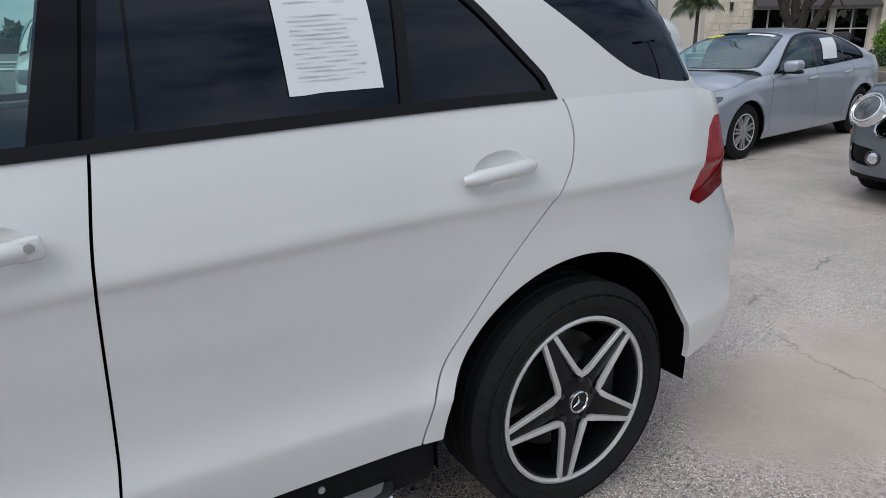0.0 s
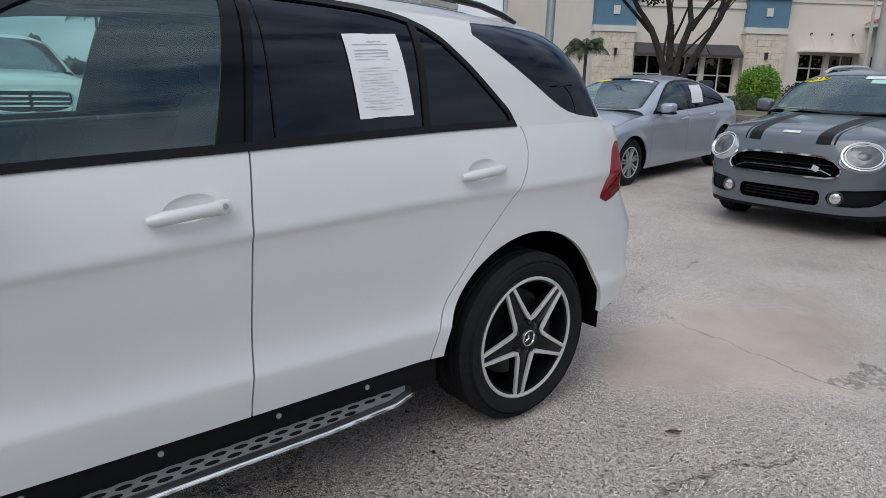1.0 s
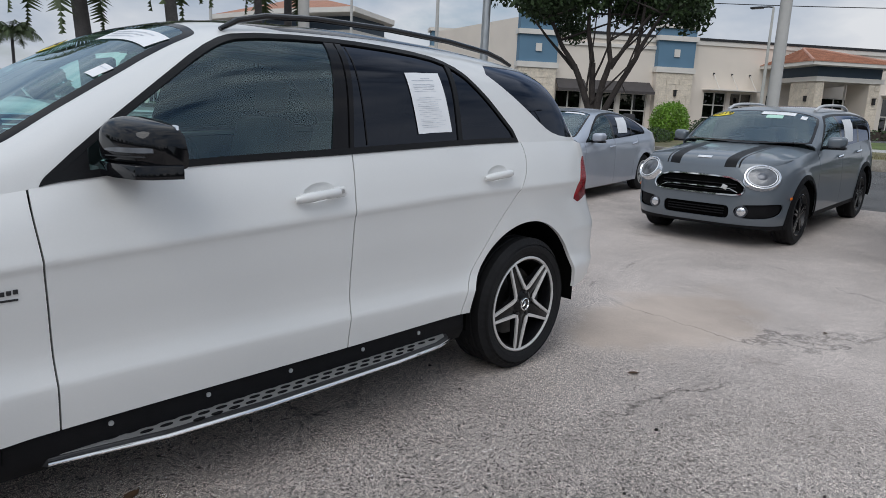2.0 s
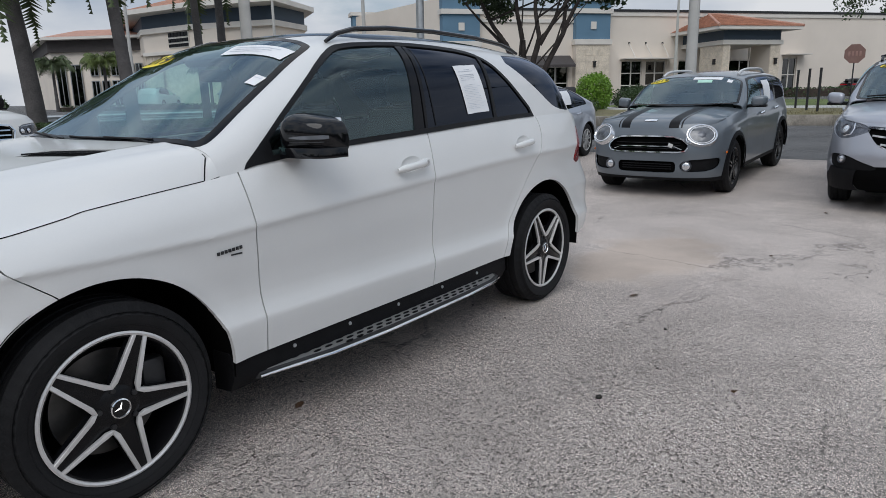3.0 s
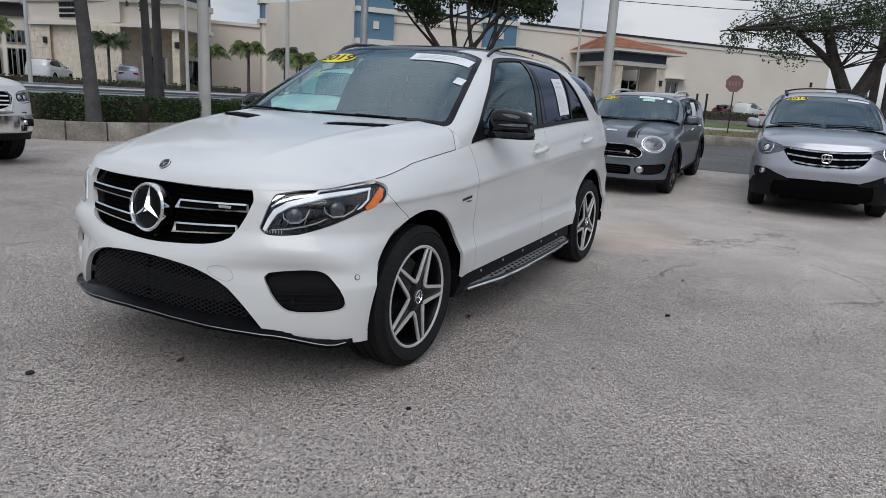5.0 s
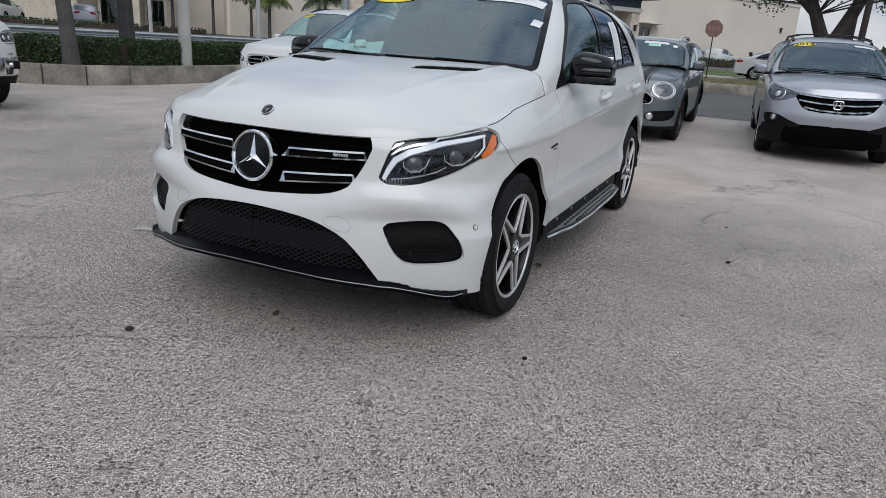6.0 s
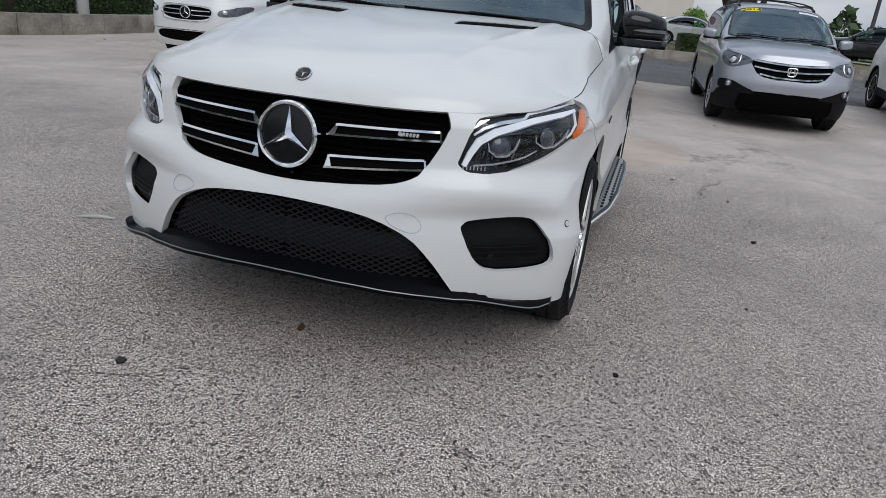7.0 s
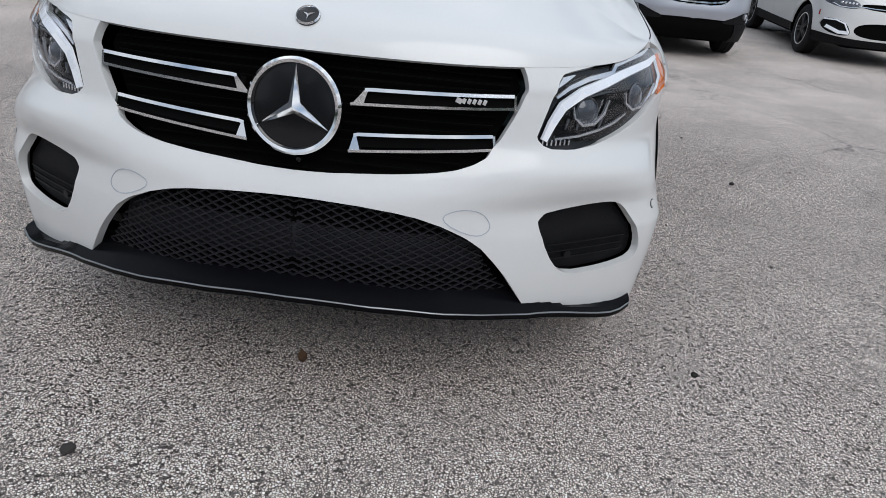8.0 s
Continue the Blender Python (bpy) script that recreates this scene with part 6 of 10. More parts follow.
    part("sensor_housing", box_bm((-0.32, 0.0, 1.60), (0.16, 0.40, 0.05), 0.02, (0, -30, 0)), TRIM_BLACK, car)
    return car


def settle_nose(car, amount):
    """The nose is not quite true: its far flank stands a little ahead of the near one."""
    for ob in car.children_recursive:
        if ob.type != "MESH" or ob.parent.name.startswith(("front_wheel", "rear_wheel")) or ob.parent.parent and ob.parent.parent.name.startswith(("front_wheel", "rear_wheel")):
            continue
        n = len(ob.data.vertices)
        co = np.empty(n * 3)
        ob.data.vertices.foreach_get("co", co)
        co = co.reshape(-1, 3)
        k = np.clip((-0.95 - co[:, 0]) / 0.95, 0, 1)
        co[:, 0] -= amount * k * k * (3 - 2 * k) * np.clip(co[:, 1] / 0.9, 0, 1.1) ** 1.3
        ob.data.vertices.foreach_set("co", co.ravel())
        ob.data.update()


settle_nose(white_suv(), 0.05)


# ---- the other cars ----
def plain_car(spec, m, label, ground=True):
    """A parked car from a table of measures: panels, glass, lamps, grille and wheels as parts."""
    C = CarShape(spec)
    car = empty("car", m, label, "car", spec.get("group", "parked cars"))
    P = spec["paint"]
    a0, a1 = spec["axles"]
    ring = C.ring.drop(C.wheel_hole(a0)).drop(C.wheel_hole(a1))
    shut = []
    for nm, mat, pts, lift in spec.get("patches", ()):
        sh, ring = ring.cut(C.region(C.outline(pts, 2)))
        shut.append((nm, mat, sh, lift))
    if "arch_trim" in spec:
        for xw in (a0, a1):
            at, ring = ring.cut(C.wheel_hole(xw, spec["arch_trim"]))
            for mir in (False, True):
                at.mesh("arch_cladding", PLASTIC, car, "black wheel arch cladding", lift=0.006, edge=0.014, mirror=mir)
    lower = spec.get("cladding")
    if lower:
        f = pchip(lower)
        cl, ring = ring.cut(lambda sh: sh.xyz()[:, 2] - f(sh.xyz()[:, 0]))
        nose_cl, cl = cl.cut(lambda sh: sh.xyz()[:, 0] - a0)
        sill_cl, tail_cl = cl.cut(lambda sh: sh.xyz()[:, 0] - a1)
        nose_cl.mesh("front_cladding", PLASTIC, car, "black lower cladding", lift=0.002, edge=0.01, both=True)
        tail_cl.mesh("rear_cladding", PLASTIC, car, "black lower cladding", lift=0.002, edge=0.01, both=True)
        for mir in (False, True):
            sill_cl.mesh("sill_cladding", PLASTIC, car, "black lower cladding", lift=0.002, edge=0.01, mirror=mir)
    for k, x in enumerate(spec.get("seams", ())):
        line = pchip([(0.0, x[0]), (0.55, x[0]), (0.85, x[1]), (1.6, x[2])])

        def fld(sh, line=line, d=0.0):
            p = sh.xyz()
            return p[:, 0] - line(p[:, 2]) - d
        a, b = ring.cut(lambda sh: fld(sh, d=-0.0035))
        if k == 0:
            a.mesh("front_body", P, car, "", edge=0.015, both=True)
        else:
            for mir in (False, True):
                a.mesh("door", P, car, "", edge=0.015, mirror=mir)
        ring = b.drop(lambda sh: fld(sh, d=0.0035))
    ring.mesh("rear_body" if spec.get("seams") else "body", P, car, "", edge=0.015, both=True)
    if spec.get("seams"):
        s0, s1 = spec["seams"][0][0], spec["seams"][-1][2]
        C.ring.keep(C.flank([(s0 - 0.2, spec["zbot"][0][1]), (s1 + 0.2, spec["zbot"][0][1]), (s1 + 0.2, 2), (s0 - 0.2, 2)])).drop(C.wheel_hole(a0, 0.02)).drop(C.wheel_hole(a1, 0.02)).mesh("seam_backing", GAP, car, lift=-0.02, both=True)
    for nm, mat, sh, lift in shut:
        if sh.xyz()[sorted({i for f in sh.faces for i in f})][:, 1].max() > -0.05:
            sh.mesh(nm, mat, car, lift=lift, edge=0.01 if lift >= 0 else 0.0, both=True)
        else:
            for mir in (False, True):
                sh.mesh(nm, mat, car, lift=lift, edge=0.01 if lift >= 0 else 0.0, mirror=mir)
    bon = C.bonnet
    for nm, mat, pts in spec.get("stripes", ()):
        st, bon = bon.cut(C.above(pts))
        for mir in (False, True):
            st.mesh(nm, mat, car, lift=0.001, mirror=mir)
    bon.mesh("hood", P, car, "", lift=0.001, edge=0.015, both=True)
    gr = C.green
    x1, dr = spec["cowl"]
    gr = gr.drop(lambda sh: (sh.xyz()[:, 0] - (x1 + dr * (sh.xyz()[:, 1] / 0.85) ** 2)))
    screen = rounded(spec["screen"], 1)
    sc, gr = gr.cut(C.above(screen))
    dlo = rounded(spec["dlo"], 1)
    dl, gr = gr.cut(C.flank(dlo))
    extra = []
    for pts in spec.get("rear_panes", ()):
        a, gr = gr.cut(C.flank(rounded(pts, 1)))
        extra.append(a)
    if "rear_screen" in spec:
        rs, gr = gr.cut(C.above(rounded(spec["rear_screen"], 1)))
        rs.mesh("rear_window", PRIVACY, car, both=True)
    if "roof_mat" in spec:
        rf, gr = gr.cut(lambda sh: spec["roof_z"] - sh.xyz()[:, 2])
        rf.mesh("roof_panel", spec["roof_mat"], car, lift=0.001, both=True)
    gr.mesh("roof", P, car, "", edge=0.01, both=True)
    gr.mesh("headliner", INTERIOR, car, lift=-0.02, both=True)
    si, so = sc.cut(C.above(screen, -0.03))
    si.mesh("windscreen", SCREEN, car, both=True).visible_shadow = False
    so.mesh("windscreen_border", GLOSS_BLACK, car, lift=0.001, both=True)
    di, do = dl.cut(C.flank(dlo, -0.022))
    for mir in (False, True):
        do.mesh("window_trim", spec.get("trim", TRIM_BLACK), car, lift=0.003, edge=0.01, mirror=mir)
        rest = di
        for k, xs in enumerate(spec["posts"]):
            a, rest = rest.cut(lambda sh, xs=xs: sh.xyz()[:, 0] - xs[0])
            a.mesh("side_window", SIDE_GLASS if k == 0 else spec.get("rear_glass", PRIVACY), car, mirror=mir)
            a, rest = rest.cut(lambda sh, xs=xs: sh.xyz()[:, 0] - xs[1])
            a.mesh("pillar", GLOSS_BLACK, car, lift=0.001, mirror=mir)
        rest.mesh("side_window", spec.get("rear_glass", PRIVACY), car, mirror=mir)
        for a in extra:
            a.mesh("cargo_window", PRIVACY, car, mirror=mir)
    liner(car, C, spec.get("liner_z", 0.85))
    cabin(car, spec)
    wheel_housing(car, spec)
    w = spec["wheel"]
    for x in (a0, a1):
        for side in (-1, 1):
            make_wheel("wheel", car, x, side * (spec["hw"] - w["width"] / 2 - 0.03), spec["wheel_z"], side, dict(w, turn=0.3 if side < 0 else 0.7, steer=w.get("steer", 0) if x == a0 else 0))
    for side in (-1, 1):
        mx, mz = spec["mirror"]
        _ = C.on_green(mx, mz, 0.0, side)[0]
        side_mirror(car, mx, _.y + side * 0.05, mz, side, spec.get("mirror_mat", P), TRIM_BLACK, spec.get("mirror_size", (0.17, 0.19, 0.135)))
        for hx, hz in spec.get("handles", ()):
            door_handle(car, C, hx, hz, 0.17, side, spec.get("handle_mat", P))
        if "rails" in spec:
            x0, x1r, hgt = spec["rails"]
            pts = []
            for t in np.linspace(0, 1, 9):
                p, n = C.on_screen(x0 + (x1r - x0) * t, side * spec.get("rail_y", 0.55), 0.0)
                pts.append(p + Vector((0, 0, 0.008 + hgt * min(1.0, math.sin(math.pi * t) * 2.2))))
            part("roof_rail", tube_bm(pts, 0.018, 8), spec.get("rail_mat", ALU), car)
    return car, C


def set_on(x_front_axle, y, axle_x, wheelbase, rz=0.0, at=None):
    """The pose of a car on the sloping lot: the ground under its front axle and its rear axle carries it."""
    c, s = math.cos(radians(rz)), math.sin(radians(rz))
    xr, yr = x_front_axle + wheelbase * c, y + wheelbase * s
    z0, z1 = ground_z(x_front_axle, y), ground_z(xr, yr)
    pitch = -math.degrees(math.atan2(z1 - z0, wheelbase))
    return Matrix.Translation((x_front_axle, y, z0)) @ Euler((0, 0, radians(rz))).to_matrix().to_4x4() @ Euler((0, radians(pitch), 0)).to_matrix().to_4x4() @ Matrix.Translation((-axle_x, 0, 0))


def lamp_face(car, C, y, z, r, mat, name, depth=0.02, ring=None, lift=0.0):
    """A round lamp on the nose, on both flanks."""
    for sg in (-1, 1):
        p, n = C.on(C.sy(y, z), z, lift, sg)
        q = Matrix.Translation(p) @ n.to_track_quat("-Y", "Z").to_matrix().to_4x4()
        ob = part(name, lathe_bm([(0, -depth), (r * 0.6, -depth * 0.85), (r * 0.92, -depth * 0.3), (r, depth)], 28, q), mat, car)
        if ring:
            part("lamp_ring", lathe_bm([(r * 0.97, -depth * 0.2), (r * 1.05, -depth * 0.9), (r * 1.16, -depth * 0.5), (r * 1.2, depth)], 32, q), ring, ob)


def bar_on(car, C, pts, w, th, mat, name, sides=(-1, 1), lift=0.004):
    for sg in sides:
        q = [C.on(C.sy(y, z), z, lift, sg)[0] for y, z in pts]
        part(name, strip_bm(q, w, th, (-1, sg * 0.15, 0.1)), mat, car)


# grey compact crossover with bonnet stripes
MINI = dict(
    xf=-2.17, xr=2.13, xcf=-1.35, xcr=1.55, hw=0.91, nf=3.3, nr=3.6, cell=0.035, rows=34, arcs=44, hood_corner=-1.50,
    axles=(-1.335, 1.335), wheel_z=0.345, arch=0.40, belly=0.22, flare=0.02, paint=GREY_PAINT,
    ztop=[(-2.17, 0.885), (-1.9, 0.925), (-1.6, 0.97), (-1.3, 1.0), (-0.9, 1.03), (0.5, 1.06), (1.6, 1.09), (2.13, 1.05)],
    zbot=[(-2.17, 0.24), (-1.9, 0.22), (-1.0, 0.27), (1.0, 0.28), (1.8, 0.30), (2.13, 0.36)],
    slant_f=[(0.2, 0.05), (0.4, 0.0), (0.55, 0.0), (0.75, 0.03), (0.95, 0.09)], slant_r=[(0.3, -0.06), (0.5, 0), (0.8, -0.02), (1.1, -0.05)],
    prof=[(0.2, 0.86), (0.35, 0.885), (0.55, 0.895), (0.75, 0.885), (0.9, 0.87), (1.0, 0.845), (1.1, 0.815)],
    hood=[(-2.17, 0.89), (-2.08, 0.955), (-1.9, 1.005), (-1.6, 1.045), (-1.2, 1.075), (-0.9, 1.085)], hood_n=3.4, hood_n_rear=5.0, cowl=(-0.94, 0.12), curl=0.05, curl_x=-0.7,
    roof=[(-0.99, 1.06), (-0.88, 1.14), (-0.65, 1.31), (-0.44, 1.445), (-0.28, 1.495), (0.0, 1.525), (0.6, 1.54), (1.2, 1.53), (1.75, 1.49), (1.92, 1.44), (1.98, 1.3), (2.06, 1.1)],
    tumble=0.15, dash=(-0.45, 1.0),
    screen=[(-0.945, -0.2), (-0.925, 0.5), (-0.85, 0.735), (-0.8, 0.755), (-0.38, 0.69), (-0.335, 0.64), (-0.345, -0.2)],
    dlo=[(-0.78, 1.02), (-0.55, 1.22), (-0.32, 1.38), (-0.15, 1.44), (0.6, 1.455), (1.2, 1.445), (1.65, 1.40), (1.80, 1.33), (1.86, 1.14), (1.8, 1.0), (-0.7, 0.98)],
    posts=[(0.12, 0.2), (0.98, 1.06)], mirror=(-0.58, 1.13), handles=((0.0, 0.94), (0.9, 0.96)), handle_mat=CHROME,
    seams=((-0.85, -0.82, -0.80), (0.13, 0.15, 0.16), (0.95, 1.1, 1.12)), arch_trim=0.055, cladding=[(-2.3, 0.27), (-1.9, 0.27), (-1.0, 0.33), (1.0, 0.33), (2.3, 0.42)],
    rails=(-0.1, 1.4, 0.05), rail_y=0.54, rail_mat=ALU, roof_mat=GREY_PAINT, roof_z=2.0, liner_z=0.8,
    stripes=[("hood_stripe", TRIM_BLACK, [(-2.2, 0.25), (-0.8, 0.29), (-0.8, 0.43), (-2.2, 0.37)]), ("stripe_line", TRIM_BLACK, [(-2.2, 0.39), (-0.8, 0.45), (-0.8, 0.475), (-2.2, 0.41)])],
    patches=[("grille", GAP, [("y", -0.2, 0.785), ("y", 0.36, 0.78), ("y", 0.46, 0.745), ("y", 0.52, 0.68), ("y", 0.50, 0.62), ("y", 0.40, 0.595), ("y", -0.2, 0.595)], -0.03),
             ("lower_grille", GAP, [("y", -0.2, 0.478), ("y", 0.30, 0.478), ("y", 0.36, 0.475), ("y", 0.375, 0.44), ("y", 0.375, 0.37), ("y", 0.36, 0.335), ("y", 0.30, 0.33), ("y", -0.2, 0.33)], -0.03),
             ("fog_recess", PLASTIC, [("y", 0.42, 0.49), ("y", 0.72, 0.51), ("y", 0.84, 0.52), ("y", 0.83, 0.40), ("y", 0.72, 0.345), ("y", 0.43, 0.345)], -0.03)],
    wheel=dict(R=0.345, rim=0.235, width=0.225, style="split", spoke_mat=GLOSS_BLACK, lip=GLOSS_BLACK, spokes=5),
)


def grey_crossover():
    car, C = plain_car(MINI, set_on(6.83, 0.14, -1.335, 2.67, 0.5), "grey compact crossover with dark bonnet stripes, parked on the lot")
    for sg in (-1, 1):
        p, n = C.on(C.sy(0.645, 0.80), 0.80, -0.012, sg)
        n = (n + Vector((0, 0, 0.25))).normalized()
        q = Matrix.Translation(p) @ n.to_track_quat("-Y", "Z").to_matrix().to_4x4() @ Matrix.Diagonal((1.42, 1, 1.06, 1))
        hl = part("headlight", lathe_bm([(0, -0.03), (0.07, -0.028), (0.115, -0.012), (0.125, 0.03)], 32, q), LAMP_GREY, car, "round headlight with a bright ring")
        part("lamp_ring", lathe_bm([(0.114, -0.018), (0.121, -0.030), (0.130, -0.028), (0.140, 0.03)], 36, q), LAMP_SILVER, hl)
        part("light_ring", lathe_bm([(0.100, -0.022), (0.104, -0.027), (0.109, -0.022), (0.11, -0.01)], 32, q), DRL, hl)
        part("projector", lathe_bm([(0, -0.036), (0.03, -0.034), (0.045, -0.026)], 24, q), LAMP_INNER, hl)
        p, n = C.on(C.sx(-1.74, 0.55), 0.57, 0.004, sg)
        part("side_marker", box_bm(p, (0.09, 0.012, 0.03), 0.005), AMBER, car)
    lamp_face(car, C, 0.50, 0.42, 0.055, LAMP_SILVER, "fog_light", 0.02, LAMP_INNER, -0.005)
    loop = [(0.0, 0.788), (0.2, 0.787), (0.34, 0.780), (0.44, 0.748), (0.505, 0.69), (0.508, 0.645), (0.48, 0.608), (0.40, 0.594), (0.2, 0.592), (0.0, 0.592)]
    bar_on(car, C, loop, 0.020, 0.014, CHROME, "grille_frame")
    for z in (0.64, 0.675, 0.71):
        bar_on(car, C, [(0, z), (0.2, z), (0.42, z)], 0.012, 0.01, GLOSS_BLACK, "grille_slat", lift=-0.015)
    bar_on(car, C, [(0, 0.665), (0.2, 0.665), (0.36, 0.66), (0.44, 0.625)], 0.010, 0.008, CHROME, "grille_line", lift=-0.004)
    for z in (0.38, 0.41, 0.44):
        bar_on(car, C, [(0, z), (0.2, z), (0.32, z)], 0.012, 0.01, PLASTIC, "lower_slat", lift=-0.015)
    p, n = C.on(C.sy(0.30, 0.675), 0.675, 0.0, -1)
    part("grille_badge", box_bm(p, (0.01, 0.06, 0.05), 0.004, (20, 0, 0)), ALU, car)
    z = float(C.hood_z(np.array([-2.02]), np.array([0.0]))[0])
    part("hood_emblem", box_bm((-2.02, 0, z + 0.006), (0.05, 0.16, 0.01), 0.005, (0, -25, 0)), CHROME, car)
    year_badge(car, C, -0.43, 0.47, "2019", 0.28)
    screen_card(car, C, -0.42, -0.22, 0.40, 0.085, "paper_strip", 1)
    screen_card(car, C, -0.46, -0.53, 0.07, 0.08, "small_label", 1)
    screen_card(car, C, -0.50, -0.20, 0.20, 0.07, "air_freshener_card", 0, MINT)
    verts = [[C.on_green(0.30 + 0.42 * i / 4 + 0.02 * j, 1.10 + 0.28 * j / 4, 0.004)[0] for j in range(5)] for i in range(5)]
    bm = bmesh.new()
    vs = [[bm.verts.new(p) for p in r] for r in verts]
    for i in range(4):
        for j in range(4):
            bm.faces.new((vs[i][j], vs[i + 1][j], vs[i + 1][j + 1], vs[i][j + 1]))
    part("window_notice", bm, PAPER, car, "white sheet on the rear side window")


# silver compact SUV with a three-bar grille
CRV_LAMP = [("y", 0.47, 0.895), ("y", 0.54, 0.955), ("y", 0.70, 0.985), ("x", -1.74, 1.005), ("x", -1.66, 0.995), ("x", -1.70, 0.90), ("x", -1.85, 0.825), ("y", 0.76, 0.795), ("y", 0.66, 0.815), ("y", 0.54, 0.865)]
CRV = dict(
    xf=-2.25, xr=2.28, xcf=-1.4, xcr=1.6, hw=0.91, nf=3.1, nr=3.4, cell=0.035, rows=34, arcs=44, hood_corner=-1.55,
    axles=(-1.31, 1.31), wheel_z=0.345, arch=0.40, belly=0.22, flare=0.015, paint=SILVER_PAINT,
    ztop=[(-2.25, 0.965), (-2.0, 0.985), (-1.7, 1.015), (-1.3, 1.05), (-0.9, 1.09), (0.5, 1.13), (1.6, 1.2), (2.28, 1.15)],
    zbot=[(-2.25, 0.26), (-1.9, 0.24), (-1.0, 0.27), (1.0, 0.28), (1.8, 0.32), (2.28, 0.4)],
    slant_f=[(0.2, 0.10), (0.45, 0.0), (0.6, 0.0), (0.8, 0.05), (1.0, 0.14)], slant_r=[(0.3, -0.06), (0.5, 0), (0.8, -0.03), (1.2, -0.1)],
    prof=[(0.2, 0.86), (0.35, 0.885), (0.55, 0.895), (0.75, 0.89), (0.95, 0.88), (1.05, 0.85), (1.2, 0.80)],
    hood=[(-2.25, 0.97), (-2.1, 1.03), (-1.8, 1.085), (-1.3, 1.13), (-0.9, 1.15)], hood_n=3.0, hood_n_rear=5.0, cowl=(-1.05, 0.14), curl=0.05, curl_x=-0.7,
    roof=[(-1.1, 1.11), (-0.95, 1.20), (-0.7, 1.36), (-0.4, 1.53), (-0.2, 1.605), (0.1, 1.645), (0.6, 1.66), (1.2, 1.65), (1.75, 1.61), (1.95, 1.54), (2.05, 1.3), (2.12, 1.16)],
    tumble=0.17, dash=(-0.5, 1.06),
    screen=[(-1.05, -0.2), (-1.02, 0.5), (-0.94, 0.72), (-0.85, 0.745), (-0.28, 0.66), (-0.24, 0.61), (-0.25, -0.2)],
    dlo=[(-0.85, 1.08), (-0.55, 1.33), (-0.28, 1.51), (-0.1, 1.575), (0.6, 1.595), (1.2, 1.58), (1.75, 1.34), (1.6, 1.2), (0.5, 1.1), (-0.75, 1.05)],
    posts=[(0.10, 0.19), (0.95, 1.03)], mirror=(-0.66, 1.16), handles=((0.0, 0.98), (0.95, 1.0)),
    seams=((-0.9, -0.88, -0.85), (0.12, 0.14, 0.15), (0.95, 1.1, 1.12)), cladding=[(-2.4, 0.525), (-2.1, 0.525), (-1.88, 0.49), (-1.75, 0.40), (-1.0, 0.33), (1.0, 0.33), (2.3, 0.42)],
    rails=(-0.05, 1.6, 0.035), rail_y=0.55, rail_mat=TRIM_BLACK, liner_z=0.85,
    patches=[("grille", GAP, [("y", -0.2, 0.905), ("y", 0.34, 0.925), ("y", 0.535, 0.945), ("y", 0.50, 0.86), ("y", 0.42, 0.745), ("y", 0.34, 0.705), ("y", -0.2, 0.69)], -0.03),
             ("headlight", LAMP_INNER, CRV_LAMP, -0.012),
             ("fog_recess", PLASTIC, [("y", 0.40, 0.525), ("y", 0.56, 0.575), ("y", 0.68, 0.632), ("y", 0.80, 0.640), ("y", 0.865, 0.61), ("y", 0.855, 0.48), ("y", 0.40, 0.48)], -0.015),
             ("lower_mouth", GAP, [("y", -0.2, 0.535), ("y", 0.48, 0.53), ("y", 0.60, 0.50), ("y", 0.60, 0.2), ("y", -0.2, 0.2)], -0.012)],
    wheel=dict(R=0.345, rim=0.225, width=0.225, style="split", spoke_mat=BRIGHT_ALU, spokes=5),
)


